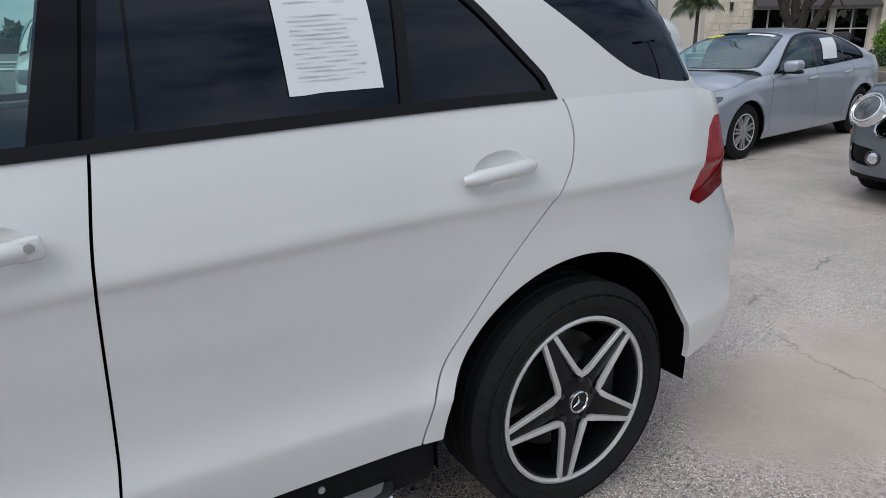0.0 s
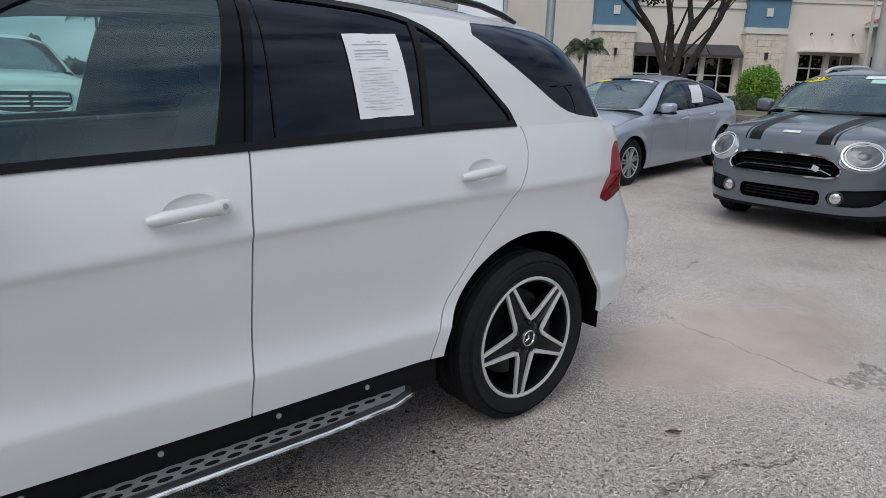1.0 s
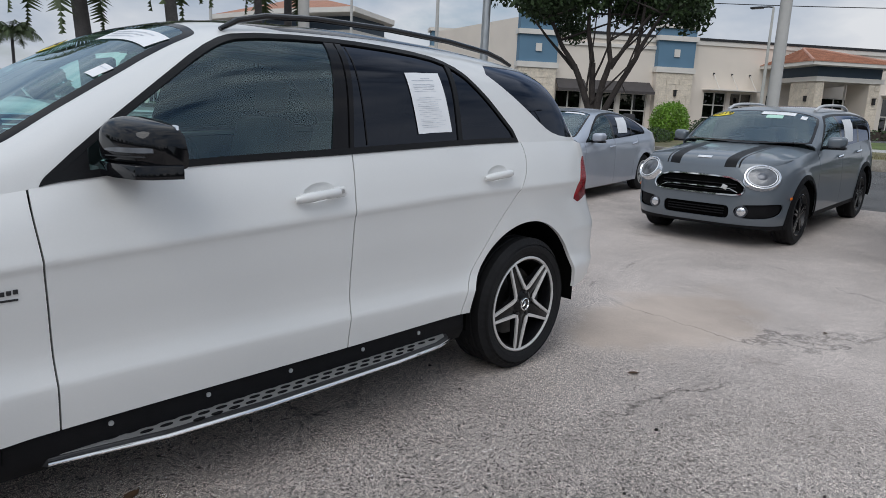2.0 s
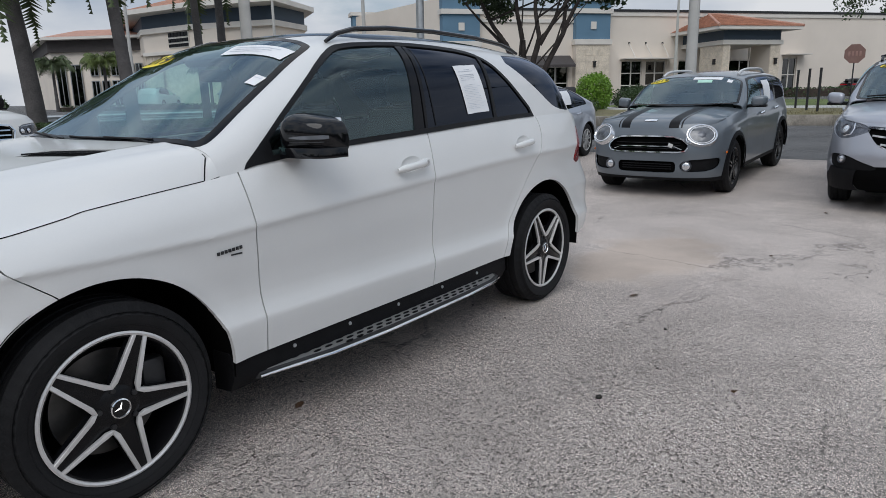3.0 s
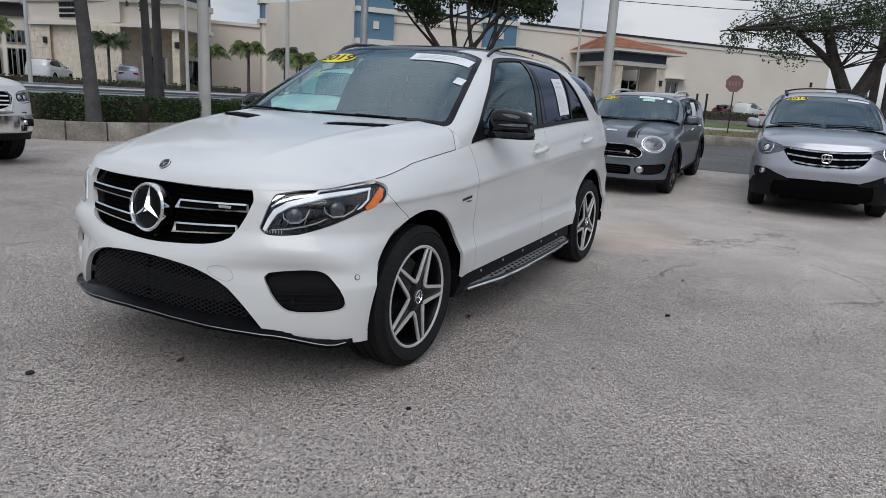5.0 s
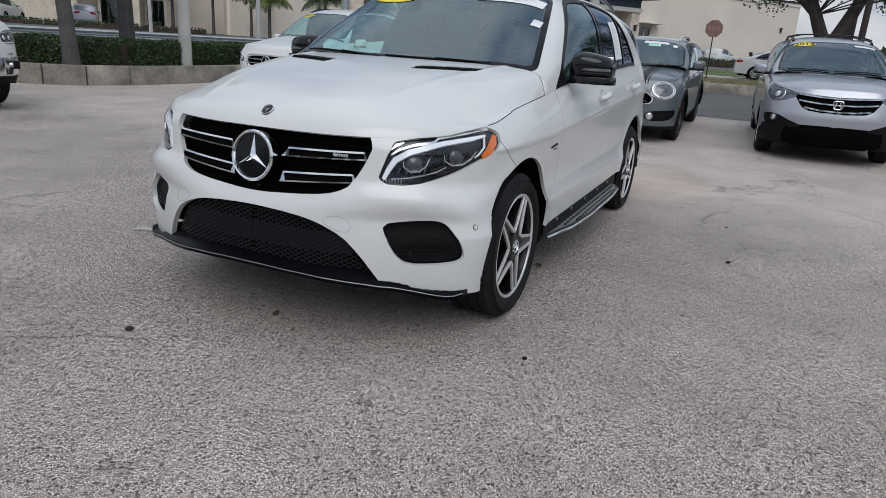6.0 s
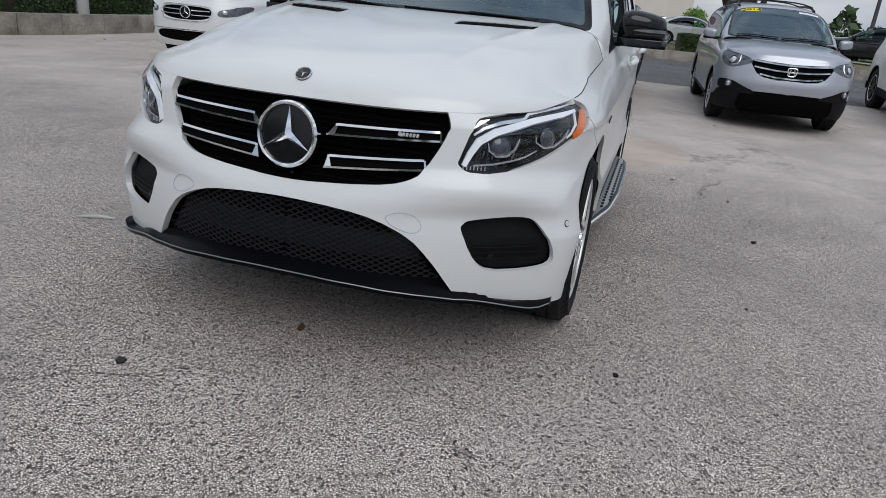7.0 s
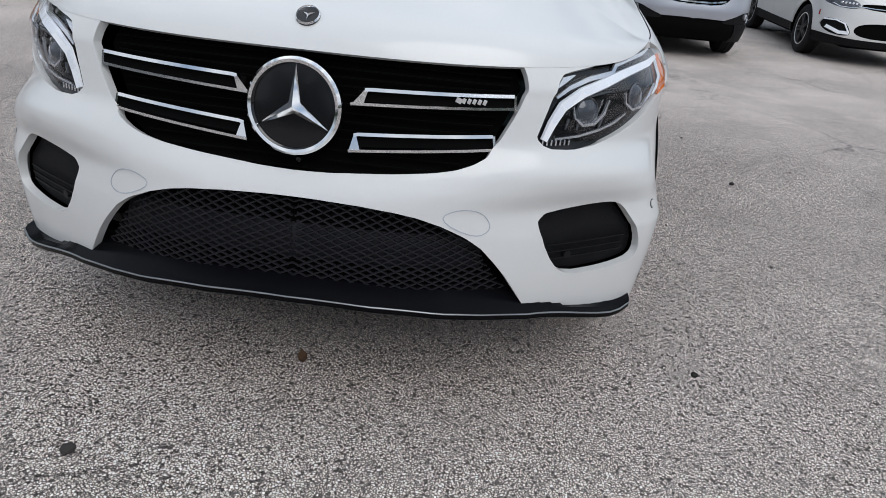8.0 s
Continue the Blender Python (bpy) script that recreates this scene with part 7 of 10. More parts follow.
def silver_suv():
    car, C = plain_car(CRV, set_on(6.80, -2.74, -1.31, 2.62, 3.0), "silver compact SUV with roof bars, parked on the lot")
    for y1, z in ((0.52, 0.918), (0.47, 0.835), (0.39, 0.748)):
        bar_on(car, C, [(0, z - 0.02), (0.2, z - 0.015), (y1 * 0.8, z), (y1, z + 0.012)], 0.024, 0.016, CHROME, "grille_bar", lift=-0.006)
    p, n = C.on(0.0, 0.812, 0.012, -1)
    bm = bmesh.new()
    bm_tube(bm, [p + Vector((0, 0.062 * math.copysign(abs(math.cos(a)) ** 0.5, math.cos(a)) * (1 if math.sin(a) > 0 else 0.82), 0.052 * math.copysign(abs(math.sin(a)) ** 0.5, math.sin(a)))) for a in [2 * math.pi * k / 20 for k in range(21)]], 0.008, 8, False)
    for sg in (-1, 1):
        bm_box(bm, p + Vector((0, sg * 0.028, 0)), (0.014, 0.012, 0.07), 0.003, (sg * 10, 0, 0))
    bm_box(bm, p, (0.014, 0.05, 0.012), 0.003)
    part("grille_emblem", bm, CHROME, car, "chrome badge in a rounded frame")
    lamp_face(car, C, 0.735, 0.90, 0.052, LAMP_SILVER, "projector", 0.02, LAMP_INNER, -0.012)
    lamp_face(car, C, 0.74, 0.585, 0.040, LAMP_SILVER, "fog_light", 0.02, LAMP_INNER, -0.005)
    sh = C.ring.keep(C.region(C.outline(CRV_LAMP, 2)))
    bar_on(car, C, [(0.650, 0.970), (0.65, 0.91), (0.68, 0.850), (0.75, 0.830)], 0.012, 0.006, LAMP_SILVER, "lamp_guide", lift=-0.008)
    bar_on(car, C, [(0.50, 0.905), (0.60, 0.93), (0.64, 0.915)], 0.016, 0.006, LAMP_INNER, "inner_reflector", lift=-0.008)
    bar_on(car, C, [(0.0, 0.700), (0.2, 0.703), (0.34, 0.715), (0.42, 0.755)], 0.010, 0.008, CHROME, "grille_lower_bar", lift=-0.004)
    for mir in (False, True):
        sh.mesh("lamp_cover", LENS, car, lift=0.001, mirror=mir).visible_shadow = False
    for x in (0.25, 1.15):
        pts = [C.on_screen(x, y, 0.055)[0] for y in np.linspace(-0.56, 0.56, 9)]
        part("roof_bar", tube_bm(pts, 0.018, 8, True, 0.6), TRIM_BLACK, car, "black roof cross bar")
    year_badge(car, C, -0.33, 0.40, "2014", 0.30)
    screen_card(car, C, -0.33, -0.42, 0.28, 0.06, "paper_strip", 1)
    for y0, y1 in ((-0.6, 0.0), (0.05, 0.62)):
        part("wiper", tube_bm([C.on_screen(-0.98 + 0.08 * abs(y), y, 0.015)[0] for y in np.linspace(y0, y1, 7)], 0.009, 6), TRIM_BLACK, car)


# blue-silver saloon
CIVIC = dict(
    xf=-2.27, xr=2.27, xcf=-1.45, xcr=1.5, hw=0.8775, nf=2.5, nr=2.6, cell=0.035, rows=30, arcs=44, hood_corner=-1.6,
    axles=(-1.335, 1.335), wheel_z=0.315, arch=0.36, belly=0.18, flare=0.012, paint=STEEL_PAINT,
    ztop=[(-2.27, 0.66), (-2.0, 0.72), (-1.6, 0.82), (-1.2, 0.89), (-0.8, 0.92), (0.5, 0.96), (1.6, 1.0), (2.05, 0.99), (2.27, 0.95)],
    zbot=[(-2.27, 0.2), (-1.0, 0.2), (1.0, 0.22), (2.27, 0.3)],
    slant_f=[(0.2, 0.05), (0.4, 0.0), (0.6, 0.05), (0.8, 0.15)], slant_r=[(0.2, -0.05), (0.5, 0.0), (0.95, -0.06)],
    prof=[(0.15, 0.83), (0.3, 0.86), (0.5, 0.868), (0.7, 0.862), (0.85, 0.85), (0.95, 0.81), (1.05, 0.77)],
    hood=[(-2.27, 0.67), (-2.0, 0.77), (-1.6, 0.88), (-1.2, 0.95), (-0.9, 0.985)], hood_n=3.0, cowl=(-1.12, 0.16), curl=0.05, curl_x=-0.7,
    roof=[(-1.18, 0.95), (-0.95, 1.06), (-0.6, 1.23), (-0.25, 1.36), (0.0, 1.40), (0.35, 1.425), (0.7, 1.41), (1.1, 1.34), (1.5, 1.2), (1.85, 1.04), (2.1, 1.005)],
    tumble=0.30, dash=(-0.55, 0.92),
    screen=[(-1.12, -0.2), (-1.08, 0.5), (-0.98, 0.68), (-0.85, 0.69), (-0.18, 0.53), (-0.14, 0.5), (-0.15, -0.2)],
    rear_screen=[(0.92, -0.2), (0.92, 0.48), (1.65, 0.58), (1.75, 0.5), (1.75, -0.2)],
    dlo=[(-0.85, 0.9), (-0.5, 1.14), (-0.2, 1.29), (0.1, 1.355), (0.5, 1.365), (0.85, 1.32), (1.2, 1.19), (1.4, 1.06), (1.35, 0.93), (-0.75, 0.86)],
    posts=[(0.12, 0.19), (0.82, 0.87)], mirror=(-0.62, 1.0), handles=((0.0, 0.83), (0.85, 0.85)),
    seams=((-0.88, -0.85, -0.82), (0.13, 0.15, 0.16), (0.85, 1.05, 1.1)), liner_z=0.7,
    patches=[("tail_light", RED_LENS, [("x", 1.95, 0.80), ("x", 1.90, 0.92), ("x", 2.2, 0.93), ("x", 2.26, 0.80)], 0.002),
             ("headlight", LAMP_INNER, [("y", 0.5, 0.60), ("y", 0.55, 0.68), ("x", -1.75, 0.76), ("x", -1.72, 0.72), ("y", 0.7, 0.60)], -0.005),
             ("grille", GAP, [("y", -0.2, 0.62), ("y", 0.42, 0.62), ("y", 0.36, 0.54), ("y", -0.2, 0.53)], -0.02)],
    wheel=dict(R=0.315, rim=0.205, width=0.2, style="split", spoke_mat=BRIGHT_ALU, spokes=7),
)


def silver_saloon():
    car, C = plain_car(CIVIC, set_on(7.10, 3.46, -1.335, 2.67, 4.0), "blue-silver four-door saloon with a paper on its window")
    screen_card(car, C, -0.25, -0.28, 0.36, 0.07, "paper_strip", 0)
    year_badge(car, C, -0.28, 0.34, "", 0.26)
    bm = bmesh.new()
    vs = [[bm.verts.new(C.on_green(0.33 + 0.35 * i / 4 + 0.02 * j, 1.03 + 0.25 * j / 4, 0.005)[0]) for j in range(5)] for i in range(5)]
    for i in range(4):
        for j in range(4):
            bm.faces.new((vs[i][j], vs[i + 1][j], vs[i + 1][j + 1], vs[i][j + 1]))
    part("window_notice", bm, PAPER, car, "white sheet on the rear side window")


# white family SUV with black cladding
TIGUAN = dict(CRV, xf=-2.35, xr=2.35, xcf=-1.45, xcr=1.7, hw=0.92, axles=(-1.395, 1.395), paint=WHITE, wheel_z=0.36, arch=0.415,
    ztop=[(-2.35, 0.95), (-2.0, 0.98), (-1.7, 1.02), (-1.3, 1.06), (-0.9, 1.1), (0.5, 1.14), (1.7, 1.2), (2.35, 1.15)],
    zbot=[(-2.35, 0.27), (-1.9, 0.26), (-1.0, 0.28), (1.0, 0.28), (1.9, 0.32), (2.35, 0.4)],
    slant_f=[(0.2, 0.08), (0.45, 0.0), (0.6, 0.0), (0.8, 0.02), (1.0, 0.10)],
    hood=[(-2.35, 0.96), (-2.1, 1.02), (-1.7, 1.09), (-1.3, 1.14), (-0.9, 1.16)], hood_corner=-1.65,
    cladding=[(-2.4, 0.36), (-1.9, 0.40), (-1.0, 0.40), (1.0, 0.42), (2.4, 0.46)],
    patches=[("grille", GAP, [("y", -0.2, 0.86), ("y", 0.5, 0.86), ("y", 0.48, 0.78), ("y", -0.2, 0.76)], -0.02),
             ("headlight", LAMP_INNER, [("y", 0.50, 0.77), ("y", 0.50, 0.87), ("y", 0.74, 0.92), ("x", -1.72, 0.94), ("x", -1.70, 0.86), ("y", 0.74, 0.77)], -0.01),
             ("side_intake", PLASTIC, [("y", 0.52, 0.46), ("y", 0.62, 0.60), ("y", 0.82, 0.62), ("y", 0.86, 0.50), ("y", 0.74, 0.40), ("y", 0.54, 0.40)], -0.02),
             ("lower_grille", GAP, [("y", -0.2, 0.62), ("y", 0.48, 0.60), ("y", 0.5, 0.40), ("y", -0.2, 0.38)], -0.02)],
    wheel=dict(R=0.36, rim=0.235, width=0.235, style="split", spoke_mat=DARK_METAL, lip=ALU, spokes=5),
)


def white_family_suv():
    car, C = plain_car(TIGUAN, set_on(7.75, -5.80, -1.395, 2.79, -1.0), "white family SUV with dark alloy wheels and black cladding")
    loop = [(0.545, 0.445), (0.62, 0.565), (0.72, 0.60), (0.83, 0.59)]
    bar_on(car, C, loop, 0.022, 0.02, DRL, "intake_blade")
    bar_on(car, C, [(0.545, 0.445), (0.66, 0.44), (0.80, 0.50)], 0.05, 0.02, DRL, "intake_blade")
    bar_on(car, C, [(0.0, 0.80), (0.3, 0.80), (0.52, 0.81)], 0.014, 0.012, CHROME, "grille_bar")
    bar_on(car, C, [(0.52, 0.80), (0.60, 0.785), (0.72, 0.785), (0.79, 0.82)], 0.012, 0.01, LAMP_SILVER, "lamp_frame")
    for k in range(5):
        lamp_face(car, C, 0.55 + 0.04 * k, 0.84, 0.018, LAMP_SILVER, "lamp_cell", 0.012)
    sh = C.ring.keep(C.region(C.outline([("y", 0.50, 0.77), ("y", 0.50, 0.87), ("y", 0.74, 0.92), ("x", -1.72, 0.94), ("x", -1.70, 0.86), ("y", 0.74, 0.77)], 2)))
    for mir in (False, True):
        sh.mesh("lamp_cover", LENS, car, lift=0.001, mirror=mir).visible_shadow = False
    for sg in (-1, 1):
        p, n = C.on(C.sx(-1.87, 0.7), 0.66, 0.003, sg)
        part("side_marker", box_bm(p, (0.03, 0.01, 0.07), 0.004), RED_LENS, car)


# second white SUV with a chrome-framed grille
GLC = dict(TIGUAN, cladding=[(-2.4, 0.2), (2.4, 0.3)],
    ztop=[(-2.35, 1.0), (-2.0, 1.03), (-1.7, 1.07), (-1.3, 1.11), (-0.9, 1.15), (0.5, 1.19), (1.7, 1.25), (2.35, 1.2)],
    hood=[(-2.35, 1.01), (-2.1, 1.09), (-1.7, 1.165), (-1.3, 1.215), (-0.9, 1.235)],
    roof=[(-1.1, 1.19), (-0.95, 1.28), (-0.7, 1.43), (-0.4, 1.60), (-0.2, 1.69), (0.1, 1.75), (0.6, 1.78), (1.2, 1.77), (1.75, 1.72), (1.95, 1.63), (2.05, 1.4), (2.12, 1.22)],
    dlo=[(-0.85, 1.15), (-0.55, 1.41), (-0.28, 1.59), (-0.1, 1.67), (0.6, 1.70), (1.2, 1.68), (1.75, 1.44), (1.6, 1.27), (0.5, 1.16), (-0.75, 1.12)],
    patches=[("grille", GAP, [("y", -0.2, 0.90), ("y", 0.40, 0.895), ("y", 0.46, 0.82), ("y", 0.38, 0.70), ("y", -0.2, 0.68)], -0.03),
             ("headlight", LAMP_INNER, [("y", 0.52, 0.76), ("y", 0.54, 0.87), ("y", 0.74, 0.93), ("x", -1.72, 0.95), ("x", -1.70, 0.88), ("y", 0.76, 0.78)], -0.01),
             ("lower_grille", GAP, [("y", -0.2, 0.52), ("y", 0.60, 0.52), ("y", 0.55, 0.36), ("y", -0.2, 0.34)], -0.03),
             ("side_intake", GAP, [("y", 0.66, 0.56), ("y", 0.82, 0.58), ("y", 0.85, 0.46), ("y", 0.68, 0.44)], -0.02)],
    wheel=dict(R=0.36, rim=0.24, width=0.235, style="split", spoke_mat=BRIGHT_ALU, spokes=5))


def second_white_suv():
    car, C = plain_car(GLC, set_on(6.15, 6.25, -1.395, 2.79, 3.0), "white SUV with a chrome double-bar grille, by the planter")
    for z in (0.765, 0.835):
        bar_on(car, C, [(0.10, z), (0.25, z), (0.42, z + 0.005)], 0.016, 0.014, CHROME, "grille_bar", lift=-0.01)
    bar_on(car, C, [(0.0, 0.915), (0.3, 0.912), (0.42, 0.895), (0.47, 0.82), (0.39, 0.695), (0.2, 0.672), (0.0, 0.67)], 0.012, 0.012, CHROME, "grille_frame")
    bar_on(car, C, [(0.0, 0.535), (0.4, 0.535), (0.62, 0.53)], 0.014, 0.012, CHROME, "bumper_bar")
    me = Matrix.Translation(C.on(0.0, 0.80, 0.01)[0]) @ Matrix.Rotation(radians(-90), 4, "Z")
    d = part("grille_emblem", lathe_bm([(0, -0.002), (0.08, 0.0), (0.085, 0.03)], 32, me), GLOSS_BLACK, car)
    part("emblem_ring", lathe_bm([(0.08, -0.004), (0.087, -0.014), (0.096, 0.0)], 36, me), CHROME, d)
    part("emblem_star", star_bm(0.08, 0.01, me), CHROME, d)
    lamp_face(car, C, 0.63, 0.84, 0.04, LAMP_SILVER, "projector", 0.02)
    bar_on(car, C, [(0.545, 0.86), (0.62, 0.885), (0.74, 0.912)], 0.014, 0.01, DRL, "light_guide")
    year_badge(car, C, -0.33, 0.40, "2019", 0.28)


# white pickup truck
RAM_LAMP = [("y", 0.60, 0.92), ("y", 0.58, 1.09), ("y", 0.80, 1.12), ("x", -2.22, 1.12), ("x", -2.2, 0.96), ("y", 0.82, 0.92)]
RAM = dict(
    xf=-2.75, xr=3.0, xcf=-2.0, xcr=2.6, hw=1.03, nf=3.4, nr=4.0, cell=0.045, rows=34, arcs=40, hood_corner=-2.15,
    axles=(-1.79, 1.79), wheel_z=0.40, arch=0.49, belly=0.35, flare=0.015, paint=WHITE,
    ztop=[(-2.75, 1.17), (-2.3, 1.2), (-1.5, 1.24), (-0.9, 1.27), (0.9, 1.3), (1.1, 1.38), (3.0, 1.38)],
    zbot=[(-2.75, 0.38), (-1.5, 0.45), (1.0, 0.45), (3.0, 0.5)],
    slant_f=[(0.3, 0.08), (0.5, 0.0), (0.8, 0.0), (1.2, 0.06)], slant_r=[(0.4, 0), (1.4, 0)],
    prof=[(0.35, 0.95), (0.5, 0.985), (0.7, 1.0), (1.0, 0.995), (1.15, 0.97), (1.3, 0.92), (1.4, 0.9)],
    hood=[(-2.75, 1.2), (-2.6, 1.27), (-2.2, 1.33), (-1.5, 1.36), (-1.0, 1.37)], hood_n=4.0, cowl=(-1.1, 0.16), curl=0.05, curl_x=-0.9,
    roof=[(-1.16, 1.30), (-0.95, 1.42), (-0.6, 1.63), (-0.3, 1.8), (-0.1, 1.88), (0.3, 1.93), (0.8, 1.92), (1.0, 1.88), (1.06, 1.5), (1.1, 1.4)],
    tumble=0.22, dash=(-0.55, 1.22),
    screen=[(-1.1, -0.2), (-1.07, 0.6), (-0.98, 0.8), (-0.85, 0.8), (-0.22, 0.68), (-0.18, 0.62), (-0.19, -0.2)],
    dlo=[(-0.9, 1.24), (-0.5, 1.55), (-0.2, 1.75), (0.0, 1.83), (0.6, 1.84), (0.92, 1.8), (1.0, 1.45), (0.95, 1.25), (-0.8, 1.22)],
    posts=[(0.0, 0.08)], mirror=(-0.62, 1.42), mirror_mat=TRIM_BLACK, mirror_size=(0.19, 0.27, 0.20), seams=((-0.95, -0.93, -0.9), (0.02, 0.03, 0.04), (1.03, 1.04, 1.05)), liner_z=1.0,
    patches=[("grille", GAP, [("y", -0.2, 1.10), ("y", 0.46, 1.10), ("y", 0.52, 1.02), ("y", 0.46, 0.83), ("y", -0.2, 0.82)], -0.03),
             ("headlight", LAMP_INNER, RAM_LAMP, -0.012),
             ("chrome_bumper", CHROME, [("y", -0.2, 0.74), ("y", 0.6, 0.74), ("x", -2.2, 0.76), ("x", -2.15, 0.56), ("y", 0.7, 0.50), ("y", -0.2, 0.52)], 0.02),
             ("lower_valance", PLASTIC, [("y", -0.2, 0.50), ("y", 0.7, 0.48), ("x", -2.2, 0.52), ("x", -2.2, 0.3), ("y", -0.2, 0.3)], 0.0)],
    wheel=dict(R=0.40, rim=0.25, width=0.27, style="split", spoke_mat=BRIGHT_ALU, spokes=6),
)


def white_pickup():
    m = Matrix.Translation((1.02, 8.8, 0)) @ Euler((0, 0, radians(90))).to_matrix().to_4x4() @ Matrix.Translation((1.79, 0, 0))
    car, C = plain_car(RAM, m, "white pickup truck with a chrome bumper, facing the lane")
    bar_on(car, C, [(0, 1.105), (0.3, 1.105), (0.46, 1.10), (0.53, 1.02), (0.47, 0.825), (0.2, 0.81), (0, 0.81)], 0.03, 0.02, CHROME, "grille_frame")
    for z in (0.9, 0.96, 1.03):
        bar_on(car, C, [(0.02, z), (0.25, z), (0.47, z)], 0.025, 0.02, CHROME, "grille_bar", lift=-0.015)
    bar_on(car, C, [(0.61, 0.94), (0.72, 0.94), (0.84, 0.95)], 0.016, 0.008, DRL, "light_guide", lift=-0.006)
    bar_on(car, C, [(0.60, 1.07), (0.70, 1.085), (0.84, 1.10)], 0.014, 0.008, LAMP_SILVER, "upper_reflector", lift=-0.006)
    for yy in (0.655, 0.755):
        lamp_face(car, C, yy, 1.01, 0.038, LAMP_SILVER, "projector", 0.012, LAMP_DARK, -0.008)
    sh = C.ring.keep(C.region(C.outline(RAM_LAMP, 2)))
    for mir in (False, True):
        sh.mesh("lamp_cover", LENS, car, lift=0.001, mirror=mir).visible_shadow = False
    for sg in (-1, 1):
        p, n = C.on(C.sy(0.70, 0.64), 0.64, 0.026, sg)
        recess = part("fog_recess", box_bm(p, (0.03, 0.20, 0.11), 0.012, (0, 0, sg * 12)), PLASTIC, car)
        part("fog_light", lathe_bm([(0, -0.02), (0.035, -0.016), (0.045, 0.01)], 20, Matrix.Translation(p) @ n.to_track_quat("-Y", "Z").to_matrix().to_4x4()), LAMP_SILVER, recess)
    bar_on(car, C, [(0.0, 0.78), (0.4, 0.78), (0.75, 0.79)], 0.012, 0.012, PLASTIC, "bumper_gap", lift=0.004)
    year_badge(car, C, -0.30, 0.45, "", 0.3)


FAR = dict(CRV, cell=0.07, rows=20, arcs=26, group="distant parked cars")
FAR_REAR = dict(FAR, patches=CRV["patches"] + [("tail_light", RED_LENS, [("x", 2.10, 0.90), ("x", 2.10, 1.06), ("x", 2.2, 1.08), ("x", 2.22, 0.90)], 0.002)])
FAR_SALOON = dict(CIVIC, cell=0.07, rows=18, arcs=26, group="distant parked cars")


def far_cars():
    for paint, spec, x, y, rz, label in (
        (WHITE, FAR_SALOON, 34.0, -2.3, 97.0, "white saloon parked beyond the lawn"),
        (WHITE, FAR, 69.2, 3.2, 165.0, "white SUV parked before the long store"),
        (BLACK_PAINT, FAR, 69.3, 7.4, 172.0, "black SUV parked before the long store"),
        (BLACK_PAINT, FAR_SALOON, 69.2, 5.3, 172.0, "black saloon parked before the long store"),
        (WHITE, FAR, 69.4, 9.7, 165.0, "white SUV among cars before the store"),
        (BLACK_PAINT, FAR_REAR, 33.4, -10.5, 235.0, "black SUV at the far side of the lane"),
        (RED_PAINT, FAR_SALOON, 37.5, -12.1, 195.0, "dark red saloon at the far side of the lane"),
        (WHITE, FAR, 26.6, 47.6, 215.0, "white SUV parked below the furniture store"),
        (SILVER_PAINT, FAR_REAR, 32.0, 46.0, 233.0, "silver SUV seen from behind at the store"),
    ):
        s = dict(spec, paint=paint)
        plain_car(s, Matrix.Translation((x, y, far_z(x, y))) @ Euler((0, 0, radians(rz))).to_matrix().to_4x4(), label)


grey_crossover()
silver_suv()
silver_saloon()
white_family_suv()
second_white_suv()
white_pickup()
far_cars()


# ---- planting tools ----
def leaf_cloud(name, parent, mat, spots, size, rng, kind="", label="", flat=0.0):
    """Small leaf blades turned every way round the given spots; one mesh."""
    verts, faces = [], []
    for p in spots:
        a, b = rng.random() * 6.283, (rng.random() - 0.5) * 2.4 * (1 - flat)
        s = size * (0.6 + 0.8 * rng.random())
        d = Vector((math.cos(a) * math.cos(b), math.sin(a) * math.cos(b), math.sin(b)))
        r = d.cross(Vector((rng.random() - 0.5, rng.random() - 0.5, rng.random() - 0.2))).normalized()
        p = Vector(p)
        n = len(verts)
        verts += [p - d * s * 0.5, p + r * s * 0.28, p + d * s * 0.5, p - r * s * 0.28]
        faces.append((n, n + 1, n + 2, n + 3))
    ob = link_mesh(name, verts, faces, mat, parent, label, False)
    ob["kind"] = "stuff"
    return ob


